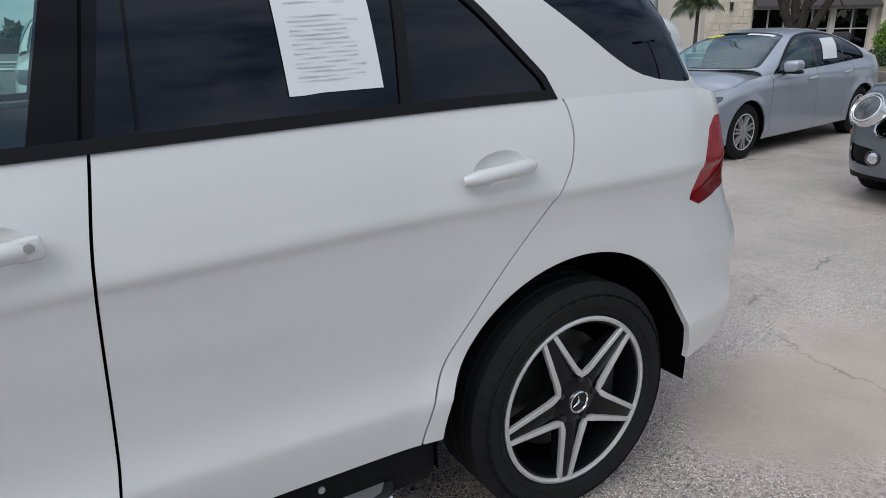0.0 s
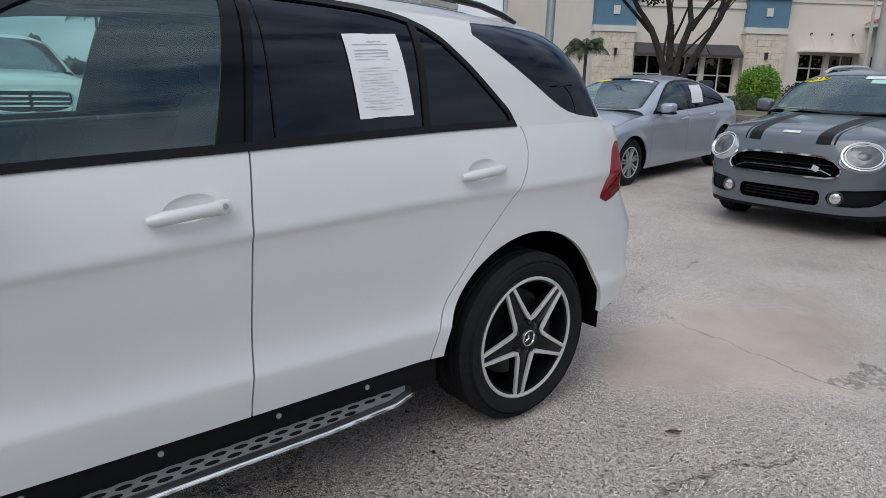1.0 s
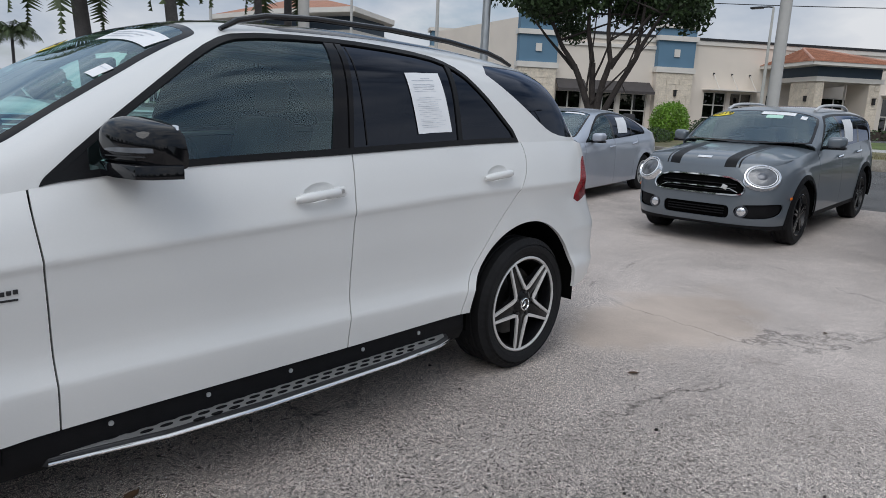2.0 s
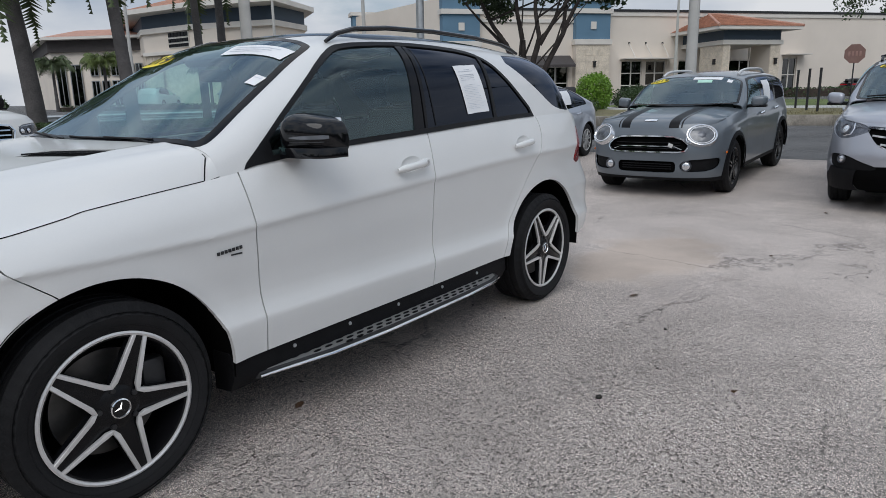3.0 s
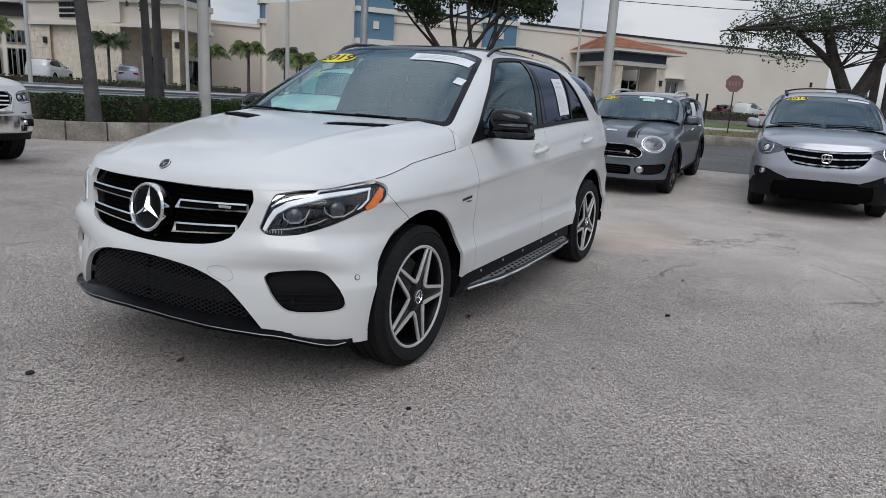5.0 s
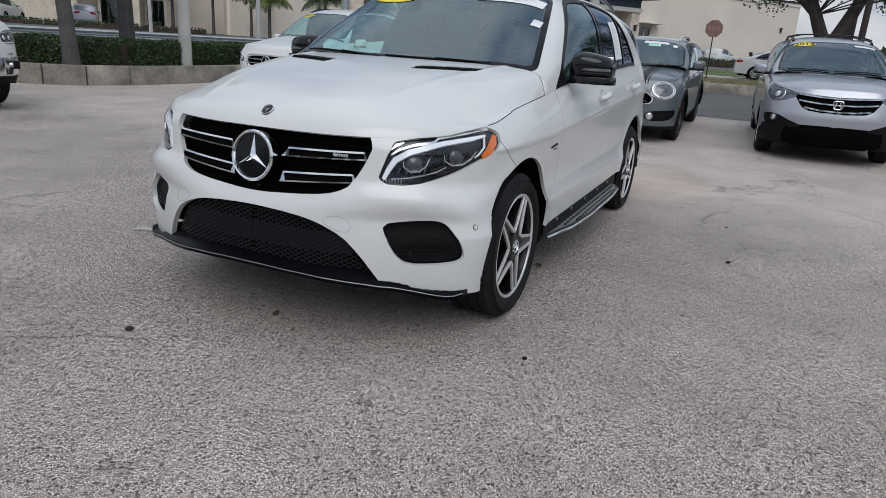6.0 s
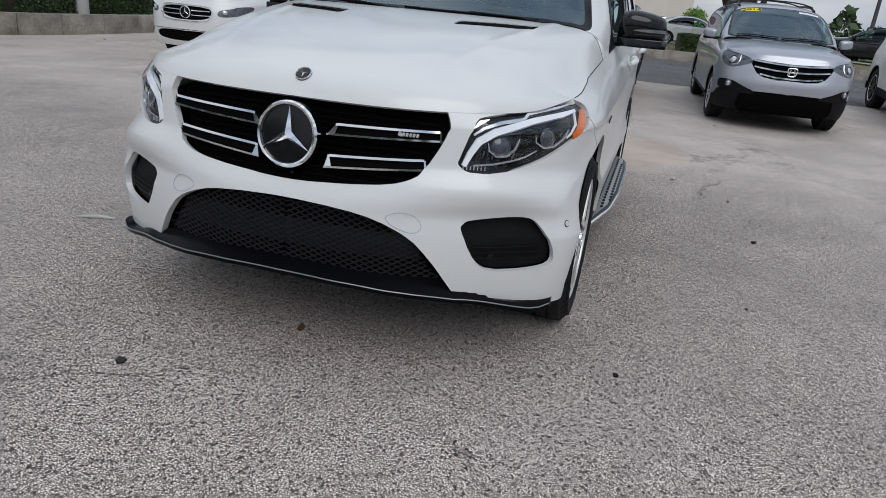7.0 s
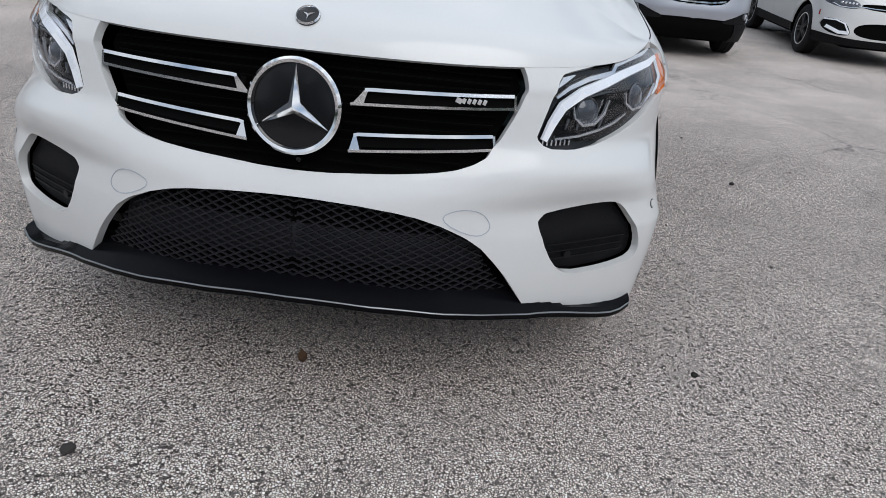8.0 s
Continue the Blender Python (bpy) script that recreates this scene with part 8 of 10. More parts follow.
def palm(x, y, z0, height, r0, crown, n_fronds, droop, seed, mat=None, label="", bark=None, lean=(0, 0), trunk_n=14):
    """A palm: ringed trunk, crown of arching fronds with many leaflets."""
    rng = random.Random(seed)
    t = empty("palm_tree", pose(x, y, z0), label, "palm tree", "palm trees")
    pts, rad = [], []
    for k in range(trunk_n + 1):
        f = k / trunk_n
        pts.append((lean[0] * f**1.4, lean[1] * f**1.4, height * f))
        rad.append(r0 * (1.12 - 0.3 * f + 0.10 * math.sin(f * 9) * 0.4 + (0.25 * (1 - f * 10) if f < 0.1 else 0)))
    bm = bmesh.new()
    bm_tube(bm, pts, rad, 14)
    part("trunk", bm, bark or BARK, t, "grey ringed palm trunk")
    top = Vector(pts[-1])
    for i in range(n_fronds):
        a = 2 * math.pi * (i + rng.random() * 0.5) / n_fronds
        el = 0.95 - 1.5 * ((i * 7) % n_fronds) / n_fronds * droop
        ln = crown * (0.85 + 0.3 * rng.random())
        verts, faces = [], []
        mid = []
        for k in range(13):
            f = k / 12
            out = ln * f * math.cos(el) * (1 - 0.25 * f * f)
            zz = ln * (f * math.sin(el) - (0.30 + 0.55 * droop) * f * f)
            mid.append(top + Vector((out * math.cos(a), out * math.sin(a), zz)))
        for k in range(12):
            p, q = mid[k], mid[k + 1]
            d = (q - p).normalized()
            s = d.cross(Vector((0, 0, 1))).normalized()
            u = s.cross(d)
            f = (k + 0.5) / 12
            lw = ln * 0.26 * math.sin(math.pi * min(0.12 + f * 0.9, 1.0)) + 0.03
            for sg in (-1, 1):
                for j in range(6):
                    o = p.lerp(q, (j + rng.random() * 0.6) / 6)
                    w = (q - p).length * 0.10
                    tip = o + s * sg * lw * (0.9 + 0.2 * rng.random()) + d * lw * 0.45 - u * lw * (0.5 + 0.6 * rng.random())
                    n = len(verts)
                    verts += [o - d * w, o + d * w, tip]
                    faces.append((n, n + 1, n + 2))
            n = len(verts)
            wr = 0.02 * (1 - f) + 0.006
            verts += [p - s * wr, p + s * wr, q + s * wr, q - s * wr]
            faces.append((n, n + 1, n + 2, n + 3))
        link_mesh("frond", verts, faces, mat or PALM_LEAF, t, "", False)
    return t


def limb_path(a, b, rng, bend, n=6):
    a, b = Vector(a), Vector(b)
    pts = []
    side = Vector((rng.random() - 0.5, rng.random() - 0.5, 0.3 * (rng.random() - 0.5)))
    for k in range(n + 1):
        f = k / n
        pts.append(a.lerp(b, f) + side * bend * math.sin(math.pi * f) + Vector((rng.random() - 0.5, rng.random() - 0.5, rng.random() - 0.5)) * bend * 0.12)
    return pts


def broad_tree(x, y, z0, limbs, crown_spots, seed, r0, label, leaves=6000, leaf=0.16, twigs=30, mat=None):
    """A broadleaf tree: tapered limbs given as end points, branching twigs and clumps of leaves."""
    rng = random.Random(seed)
    t = empty("tree", pose(x, y, z0), label, "tree", "trees")
    trunk = None
    ends = []
    for k, (a, b, ra, rb) in enumerate(limbs):
        pts = limb_path(a, b, rng, 0.10 * (Vector(b) - Vector(a)).length)
        rad = [ra + (rb - ra) * i / 6 for i in range(7)]
        part("trunk" if k == 0 else "limb", tube_bm(pts, rad, 10), OAK_BARK, t)
        ends.append((pts, rb))
    bm = bmesh.new()
    for k in range(twigs):
        c, r = crown_spots[k % len(crown_spots)]
        pts, rb = ends[1 + k % max(len(ends) - 1, 1)] if len(ends) > 1 else ends[0]
        o = pts[2 + k % 5]
        e = Vector(c) + Vector((rng.gauss(0, 0.5), rng.gauss(0, 0.5), rng.gauss(0, 0.4))) * r
        bm_tube(bm, limb_path(o, e, rng, 0.25, 5), [0.04, 0.033, 0.026, 0.018, 0.012, 0.006], 5)
    if twigs:
        tw = part("twig", bm, OAK_BARK, t)
        tw["kind"] = "stuff"
    spots = []
    for k in range(leaves):
        c, r = crown_spots[rng.randrange(len(crown_spots))]
        d = Vector((rng.gauss(0, 1), rng.gauss(0, 1), rng.gauss(0, 0.75))).normalized() * r * rng.random() ** 0.45
        spots.append(Vector(c) + d)
    leaf_cloud("crown", t, mat or LEAF, spots, leaf, rng)
    return t


def round_bush(x, y, z0, r, h, mat, seed, label, n=2600, leaf=0.09):
    rng = random.Random(seed)
    t = empty("bush", pose(x, y, z0), label, "bush", "bushes")
    part("stem", tube_bm([(0, 0, -0.1), (0.02, 0, h * 0.3), (0, 0.03, h * 0.6)], [0.05, 0.04, 0.02], 7), OAK_BARK, t)
    spots = []
    for k in range(n):
        d = Vector((rng.gauss(0, 1), rng.gauss(0, 1), rng.gauss(0, 1))).normalized()
        bump = 1 + 0.10 * math.sin(5 * d.x + seed) * math.cos(4 * d.y) + 0.06 * rng.gauss(0, 1)
        f = rng.random() ** 0.18 * bump
        spots.append((d.x * r * f, d.y * r * f, h * 0.5 + d.z * h * 0.5 * f))
    leaf_cloud("leaves", t, mat, spots, leaf, rng)
    return t


def hedge(name, line, width, z0, z1, mat, seed, label, per_m=420, leaf=0.07):
    """A clipped hedge along a line of points: dark core and a skin of leaves."""
    rng = random.Random(seed)
    t = empty(name, pose(0, 0, 0), label, "hedge")
    bm = bmesh.new()
    rows = []
    pts = [Vector((*p, 0)) for p in line]
    for i, p in enumerate(pts):
        d = (pts[min(i + 1, len(pts) - 1)] - pts[max(i - 1, 0)]).normalized()
        s = Vector((-d.y, d.x, 0))
        rows.append([bm.verts.new(q) for q in (p - s * width * 0.38 + Vector((0, 0, z0)), p + s * width * 0.38 + Vector((0, 0, z0)), p + s * width * 0.36 + Vector((0, 0, z1 - 0.09)), p - s * width * 0.36 + Vector((0, 0, z1 - 0.09)))])
    for a, b in zip(rows, rows[1:]):
        for k in range(4):
            bm.faces.new((a[k], a[(k + 1) % 4], b[(k + 1) % 4], b[k]))
    bm.faces.new(rows[0])
    bm.faces.new(rows[-1][::-1])
    part("core", bm, SOIL, t)
    spots = []
    for a, b in zip(pts, pts[1:]):
        d = (b - a)
        s = Vector((-d.y, d.x, 0)).normalized()
        for k in range(int(d.length * per_m)):
            f = rng.random()
            if rng.random() < 0.6:
                w, z = (0.5 if rng.random() < 0.5 else -0.5) * width * (0.92 + 0.16 * rng.random()), z0 + (z1 - z0) * rng.random()
            else:
                w, z = (rng.random() - 0.5) * width, z1 - 0.03 + 0.07 * (rng.random() - 0.5) + 0.03 * math.sin(f * d.length * 3)
            q = a + d * f + s * w
            spots.append((q.x, q.y, z))
    leaf_cloud("leaves", t, mat, spots, leaf, rng)
    return t


# ---- planter island ----
def planter():
    line = [(3.2, 16.0), (3.7, 14.0), (4.3, 12.5), (4.75, 11.65), (5.35, 11.15), (6.2, 10.92), (7.2, 10.88), (8.4, 10.95), (9.8, 11.15), (11.5, 11.5), (14.0, 12.1), (18.0, 13.2)]
    planter_ob = empty("planter", pose(0, 0, 0), "weathered concrete kerb round a planted island", "planter")
    for k, (a, b) in enumerate(zip(line, line[1:])):
        a, b = Vector((*a, 0)), Vector((*b, 0))
        d = (b - a)
        n = max(1, round(d.length / 3.0))
        for j in range(n):
            p, q = a + d * j / n, a + d * (j + 1) / n - d.normalized() * 0.003
            m = (p + q) / 2
            part("kerb_stone", box_bm((m.x, m.y, 0.19), ((q - p).length + 0.004, 0.20, 0.44), 0.009, (0, 0, math.degrees(math.atan2(d.y, d.x)))), CONCRETE, planter_ob)
    bm = bmesh.new()
    bm.faces.new([bm.verts.new((x, y + 0.02, 0.36)) for x, y in line] + [bm.verts.new((18.0, 18.5, 0.36)), bm.verts.new((5, 18.5, 0.36))])
    part("soil", bm, SOIL, planter_ob, "dark mulch")
    hedge("hedge", [(4.35, 14.4), (5.0, 12.9), (5.7, 12.15), (6.6, 11.85), (8.4, 11.9), (10.5, 12.25), (13.5, 12.95), (17.5, 14.0)], 1.0, 0.34, 0.94, HEDGE_LEAF, 3, "clipped dark green hedge behind the kerb", 4200, 0.055)
    palm(5.24, 11.42, 0.34, 6.15, 0.132, 2.7, 16, 1.05, 11, label="palm with a grey trunk in the planter", lean=(-0.35, 0.25))
    palm(4.35, 14.1, 0.30, 6.0, 0.18, 2.8, 16, 1.05, 12, label="palm with a grey trunk at the planter's end", lean=(-0.4, 0.2))
    palm(8.75, 14.0, 0.30, 7.4, 0.105, 2.9, 16, 1.05, 13, label="palm with a slim trunk behind the hedge", lean=(-0.2, 0.1))
    palm(11.8, 17.4, 0.30, 7.8, 0.14, 2.9, 16, 1.05, 14, label="palm close beside another behind the hedge", lean=(0.1, 0.2))
    pole = empty("light_pole", pose(8.36, 11.40, 0.3), "pale round concrete pole in the planter", "pole", "poles")
    part("shaft", tube_bm([(0, 0, 0), (0, 0, 3), (0, 0, 9)], [0.155, 0.14, 0.11], 18), PALE_CONCRETE, pole)
    part("hand_hole", box_bm((-0.10, -0.11, 0.75), (0.07, 0.05, 0.14), 0.01, (0, 0, 45)), PALE_CONCRETE, pole)
    hyd = empty("hydrant", pose(7.0, 15.2, 0.36), "green fire hydrant behind the hedge", "hydrant")
    part("barrel", lathe_bm([(0.0, 0.62), (0.05, 0.60), (0.09, 0.52), (0.12, 0.50), (0.11, 0.46), (0.10, 0.05), (0.14, 0.04), (0.14, 0.0), (0, 0)], 20, Matrix.Rotation(math.pi / 2, 4, "X")), HYDRANT, hyd)
    part("outlet", tube_bm([(-0.17, 0, 0.36), (0.17, 0, 0.36)], 0.055, 12), HYDRANT, hyd)
    rail = empty("guard_rail", pose(0, 0, 0), "galvanised road guard rail beyond the planter", "guard rail")
    pts = [(-14, 31.0), (-2, 27.2), (6, 25.0), (12.7, 23.6), (19.7, 21.8), (28, 19.6)]
    bm = bmesh.new()
    rows = []
    prof = [(0.0, 0.62), (-0.07, 0.68), (0.0, 0.76), (-0.03, 0.80), (0.0, 0.84), (-0.07, 0.92), (0.0, 0.98)]
    for x, y in pts:
        rows.append([bm.verts.new((x, y + o, z)) for o, z in prof] + [bm.verts.new((x, y + o + 0.02, z)) for o, z in prof[::-1]])
    for a, b in zip(rows, rows[1:]):
        for k in range(len(a)):
            bm.faces.new((a[k], a[(k + 1) % len(a)], b[(k + 1) % len(a)], b[k]))
    part("beam", bm, GALV, rail)
    for k in range(20):
        f = k / 19
        x = -14 + 42 * f
        y = float(np.interp(x, [p[0] for p in pts], [p[1] for p in pts]))
        part("rail_post", box_bm((x, y + 0.10, 0.45), (0.12, 0.14, 1.0), 0.01), GALV, rail)


planter()


# ---- the long store ----
AHEAD, ALONG = Vector((0.607, 0.794, 0)), Vector((0.794, -0.607, 0))


def bw(s, z, d=0.0):
    """A place on the store front: metres along it, height, and metres out of it."""
    return Vector((EYE[0], EYE[1], 0)) + AHEAD * (50.4 - d) + ALONG * s + Vector((0, 0, z))


def bw_box(bm, s0, s1, z0, z1, d0, d1):
    vs = [bm.verts.new(bw(s, z, d)) for s in (s0, s1) for z in (z0, z1) for d in (d0, d1)]
    for f in ((0, 1, 3, 2), (4, 6, 7, 5), (0, 4, 5, 1), (2, 3, 7, 6), (0, 2, 6, 4), (1, 5, 7, 3)):
        bm.faces.new([vs[i] for i in f])


def bw_part(name, mat, parent, *boxes, label=""):
    bm = bmesh.new()
    for b in boxes:
        bw_box(bm, *b)
    return part(name, bm, mat, parent, label, False)


def holed(s0, s1, z0, z1, holes, d0, d1):
    """Boxes that make a wall with rectangular openings."""
    ss = sorted({s0, s1, *[h[0] for h in holes], *[h[1] for h in holes]})
    zs = sorted({z0, z1, *[h[2] for h in holes], *[h[3] for h in holes]})
    out = []
    for a, b in zip(ss, ss[1:]):
        for c, d in zip(zs, zs[1:]):
            if not any(h[0] <= (a + b) / 2 <= h[1] and h[2] <= (c + d) / 2 <= h[3] for h in holes):
                out.append((a, b, c, d, d0, d1))
    return out


def shop_window(parent, s0, s1, z0, z1, cols, rows, d=0.0, name="window"):
    """Frame bars, panes and a dark sheet that paints the unlit room behind."""
    f = bw_part(name, CREAM, parent, (s0, s1, z0, z0 + 0.08, d - 0.22, d - 0.12))
    bw_part("frame_bar", CREAM, f, (s0, s1, z1 - 0.08, z1, d - 0.22, d - 0.12))
    for k in range(cols + 1):
        m = s0 + (s1 - s0) * k / cols
        bw_part("frame_bar", CREAM, f, (m - 0.05, m + 0.05, z0 + 0.08, z1 - 0.08, d - 0.22, d - 0.12))
    for r in rows:
        m = z0 + (z1 - z0) * r
        bw_part("frame_bar", CREAM, f, (s0, s1, m - 0.04, m + 0.04, d - 0.215, d - 0.125))
    for k in range(cols):
        a, b = s0 + (s1 - s0) * k / cols, s0 + (s1 - s0) * (k + 1) / cols
        zs = [z0] + [z0 + (z1 - z0) * r for r in rows] + [z1]
        for c, e in zip(zs, zs[1:]):
            bw_part("pane", SHOP_GLASS, f, (a + 0.05, b - 0.05, c + 0.04, e - 0.04, d - 0.18, d - 0.165))
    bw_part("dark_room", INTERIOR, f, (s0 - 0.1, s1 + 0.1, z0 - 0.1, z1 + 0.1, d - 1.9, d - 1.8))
    return f


def wall_light(parent, s, z, d):
    l = bw_part("wall_light", DARK_METAL, parent, (s - 0.08, s + 0.08, z - 0.2, z + 0.2, d, d + 0.18))
    bw_part("lamp_hood", DARK_METAL, l, (s - 0.12, s + 0.12, z + 0.2, z + 0.26, d, d + 0.22))


def stone_facing(parent, s0, s1, z0, z1, d, seed):
    """Coursed stone slabs, each a piece of its own."""
    rng = random.Random(seed)
    z = z0
    while z < z1 - 0.05:
        h = min(0.42, z1 - z)
        s = s0 - rng.random() * 0.5
        while s < s1:
            w = 0.7 + 0.5 * rng.random()
            a, b = max(s, s0), min(s + w, s1)
            if b - a > 0.05:
                bw_part("stone", STONE, parent, (a + 0.008, b - 0.008, z + 0.008, z + h - 0.008, d, d + 0.03 + 0.02 * rng.random()))
            s += w
        z += h


def side_stones(parent, s, d0, d1, z0, z1, seed):
    """The same slabs on a flank that faces along the store."""
    rng = random.Random(seed)
    z = z0
    while z < z1 - 0.05:
        h = min(0.42, z1 - z)
        d = d0 - rng.random() * 0.5
        while d < d1:
            w = 0.7 + 0.5 * rng.random()
            a, b = max(d, d0), min(d + w, d1)
            if b - a > 0.05:
                bw_part("stone", STONE, parent, (s - 0.03 - 0.02 * rng.random(), s, z + 0.008, z + h - 0.008, a + 0.008, b - 0.008))
            d += w
        z += h


def tower(parent, s0, s1, d, zb, top, seed):
    """A stone pier with a blue upper part between cream bands."""
    t = bw_part("pier", STUCCO, parent, (s0, s1, -0.3, zb, -0.3, d))
    stone_facing(t, s0, s1, 0.9, zb - 0.42, d, seed)
    bw_part("band", CREAM, t, (s0 - 0.12, s1 + 0.12, zb - 0.40, zb, -0.3, d + 0.14))
    bw_part("blue_panel", BLUE_WALL, t, (s0, s1, zb, zb + 1.9, -0.3, d))
    bw_part("band", CREAM, t, (s0 - 0.15, s1 + 0.15, zb + 1.9, zb + 2.25, -0.3, d + 0.18))
    bw_part("blue_panel", BLUE_WALL, t, (s0, s1, zb + 2.25, top - 0.25, -0.3, d))
    bw_part("band", CREAM, t, (s0 - 0.12, s1 + 0.12, top - 0.25, top, -0.3, d + 0.15))
    bw_part("plaque", CREAM, t, ((s0 + s1) / 2 - 0.22, (s0 + s1) / 2 + 0.22, zb + 0.75, zb + 1.3, d, d + 0.08))
    wall_light(t, (s0 + s1) / 2 + 0.1, 3.6, d + 0.05)


def awning(parent, s0, s1, z0, z1):
    bm = bmesh.new()
    vs = [bm.verts.new(bw(s, z, d)) for s in (s0, s1) for z, d in ((z1, 0.02), (z0 + 0.18, 1.1), (z0, 1.1), (z0 + 0.05, 1.05), (z1 - 0.06, 0.02))]
    for a, b in ((0, 1), (1, 2), (2, 3), (3, 4), (4, 0)):
        bm.faces.new((vs[a], vs[b], vs[b + 5], vs[a + 5]))
    bm.faces.new(vs[:5])
    bm.faces.new(vs[5:])
    part("awning", bm, AWNING, parent, "dark canvas awning", False)


def long_store():
    store = empty("store_building", pose(0, 0, 0), "long beige stucco store with blue towers and a tiled porch", "building")
    holes = [(17.25, 19.25, 0.95, 3.5), (19.9, 22.0, 0.95, 3.5), (22.35, 24.45, 0.95, 3.5), (29.1, 30.95, 1.0, 3.9), (31.3, 33.1, 1.0, 3.9), (34.3, 35.4, 0.9, 3.9), (38.9, 41.6, 0.9, 3.9), (44.5, 45.95, 0.9, 4.05)]
    bw_part("wall", STUCCO, store, *holed(14.2, 66.5, -0.5, 7.55, holes, -0.4, 0.0), label="beige stucco wall")
    bw_part("parapet", CREAM, store, (14.2, 66.5, 7.3, 7.62, 0.0, 0.10))
    bw_part("roof_edge", DARK_METAL, store, (14.2, 66.5, 7.62, 7.80, -0.5, 0.16))
    bw_part("roof_deck", STUCCO_GREY, store, (14.2, 66.5, 7.1, 7.25, -30, -0.4))
    bw_part("back_wall", STUCCO, store, (14.2, 66.5, -0.5, 7.5, -30.4, -30), (14.2, 14.5, -0.5, 8.4, -30, -0.4), (66.2, 66.5, -0.5, 7.5, -30, -0.4))
    bw_part("band", CREAM, store, (17.0, 24.8, 6.75, 7.0, 0.0, 0.12))
    for a, b in ((17.25, 19.25), (19.9, 22.0), (22.35, 24.45)):
        shop_window(store, a, b, 0.95, 3.5, 2, (0.5,))
        awning(store, a - 0.12, b + 0.12, 3.42, 4.32)
    for a, b in ((29.1, 30.95), (31.3, 33.1)):
        shop_window(store, a, b, 1.0, 3.9, 2, (0.33, 0.66))
    bw_part("sun_shade", CREAM, store, (28.9, 33.4, 3.98, 4.06, 0.0, 1.2))
    for s in (29.7, 31.2, 32.7):
        part("tie_rod", tube_bm([bw(s, 5.25, 0.02), bw(s, 4.05, 1.1)], 0.025, 6), CREAM, store)
        bw_part("rod_plate", DARK_METAL, store, (s - 0.07, s + 0.07, 5.18, 5.32, 0.0, 0.06))
    shop_window(store, 34.3, 35.4, 0.9, 3.9, 1, (0.5,))
    shop_window(store, 38.9, 41.6, 0.9, 3.9, 2, (0.7,), name="entrance_door")
    shop_window(store, 44.5, 45.95, 0.9, 4.05, 2, (0.55,), name="side_door")
    bw_part("sun_shade", CREAM, store, (44.3, 46.6, 4.25, 4.33, 0.0, 1.0))
    tower(store, 24.8, 27.7, 0.55, 5.5, 8.55, 4)
    tower(store, 14.15, 17.0, 0.55, 5.35, 9.1, 5)
    for s, z in ((64.0, 4.8),):
        wall_light(store, s, z, 0.0)
    # side wing that runs back
    bm = bmesh.new()
    for a, b, z0, z1 in (((14.2, -0.4), (9.6, -13.0), -0.5, 8.5),):
        p, q = bw(a[0], 0, a[1]), bw(b[0], 0, b[1])
        n = (q - p).cross(Vector((0, 0, 1))).normalized() * 0.3
        vs = [bm.verts.new(v + Vector((0, 0, z))) for z in (z0, z1) for v in (p, q, q + n, p + n)]
        for f in ((0, 1, 2, 3), (4, 7, 6, 5), (0, 4, 5, 1), (1, 5, 6, 2), (2, 6, 7, 3), (3, 7, 4, 0)):
            bm.faces.new([vs[i] for i in f])
    part("side_wall", bm, STUCCO, store, "", False)
    bw_part("corner_pier", STUCCO, store, (9.4, 11.2, -0.5, 7.3, -14.2, -12.8))
    bw_part("corner_panel", BLUE_WALL, store, (9.4, 11.2, 7.3, 8.6, -14.2, -12.8))
    bw_part("band", CREAM, store, (9.2, 11.4, 8.6, 8.9, -14.4, -12.6), (9.2, 11.4, 6.9, 7.3, -14.4, -12.6))
    bw_part("rear_range", STUCCO_GREY, store, (-6, 16.0, -0.5, 7.2, -22, -21.5))
    bw_part("band", CREAM, store, (-6, 16.0, 7.2, 7.5, -22, -21.3))
    # porch with hipped tile roof
    porch = bw_part("porch_column", STUCCO, store, (34.6, 35.2, -0.2, 4.8, 2.4, 5.15))
    p2 = bw_part("porch_column", STUCCO, store, (38.75, 39.65, -0.2, 4.8, 3.0, 5.15))
    stone_facing(porch, 34.6, 35.2, 0.9, 4.7, 5.15, 7)
    stone_facing(p2, 38.75, 39.65, 0.9, 4.7, 5.15, 8)
    side_stones(porch, 34.6, 2.4, 5.15, 0.9, 4.7, 9)
    bw_part("wall_light", DARK_METAL, store, (34.42, 34.58, 3.35, 3.75, 4.2, 4.4))
    wall_light(p2, 39.2, 3.5, 5.2)
    part("downpipe", tube_bm([bw(38.3, 0.9, 3.4), bw(38.3, 4.8, 3.4)], 0.07, 8), CREAM, store)
    bw_part("porch_beam", CREAM, store, (34.45, 39.8, 4.75, 5.08, 0.0, 5.3))
    bw_part("porch_fascia", BLUE_BAND, store, (34.6, 39.65, 5.08, 5.78, 0.0, 5.15))
    bw_part("porch_eave", CREAM, store, (33.45, 40.75, 5.78, 6.02, 0.0, 6.1))
    bm = bmesh.new()
    rim = [(33.4, 6.02, 6.15), (40.8, 6.02, 6.15), (40.8, 6.02, 0.0), (33.4, 6.02, 0.0)]
    top = [(36.6, 7.4, 0.4), (37.6, 7.4, 0.4)]
    v = [bm.verts.new(bw(*p)) for p in rim] + [bm.verts.new(bw(*p)) for p in top]
    for f in ((0, 1, 5, 4), (1, 2, 5), (2, 3, 4, 5), (3, 0, 4), (3, 2, 1, 0)):
        bm.faces.new([v[i] for i in f])
    roof = part("porch_roof", bm, TERRACOTTA, store, "hipped terracotta tile roof", False)
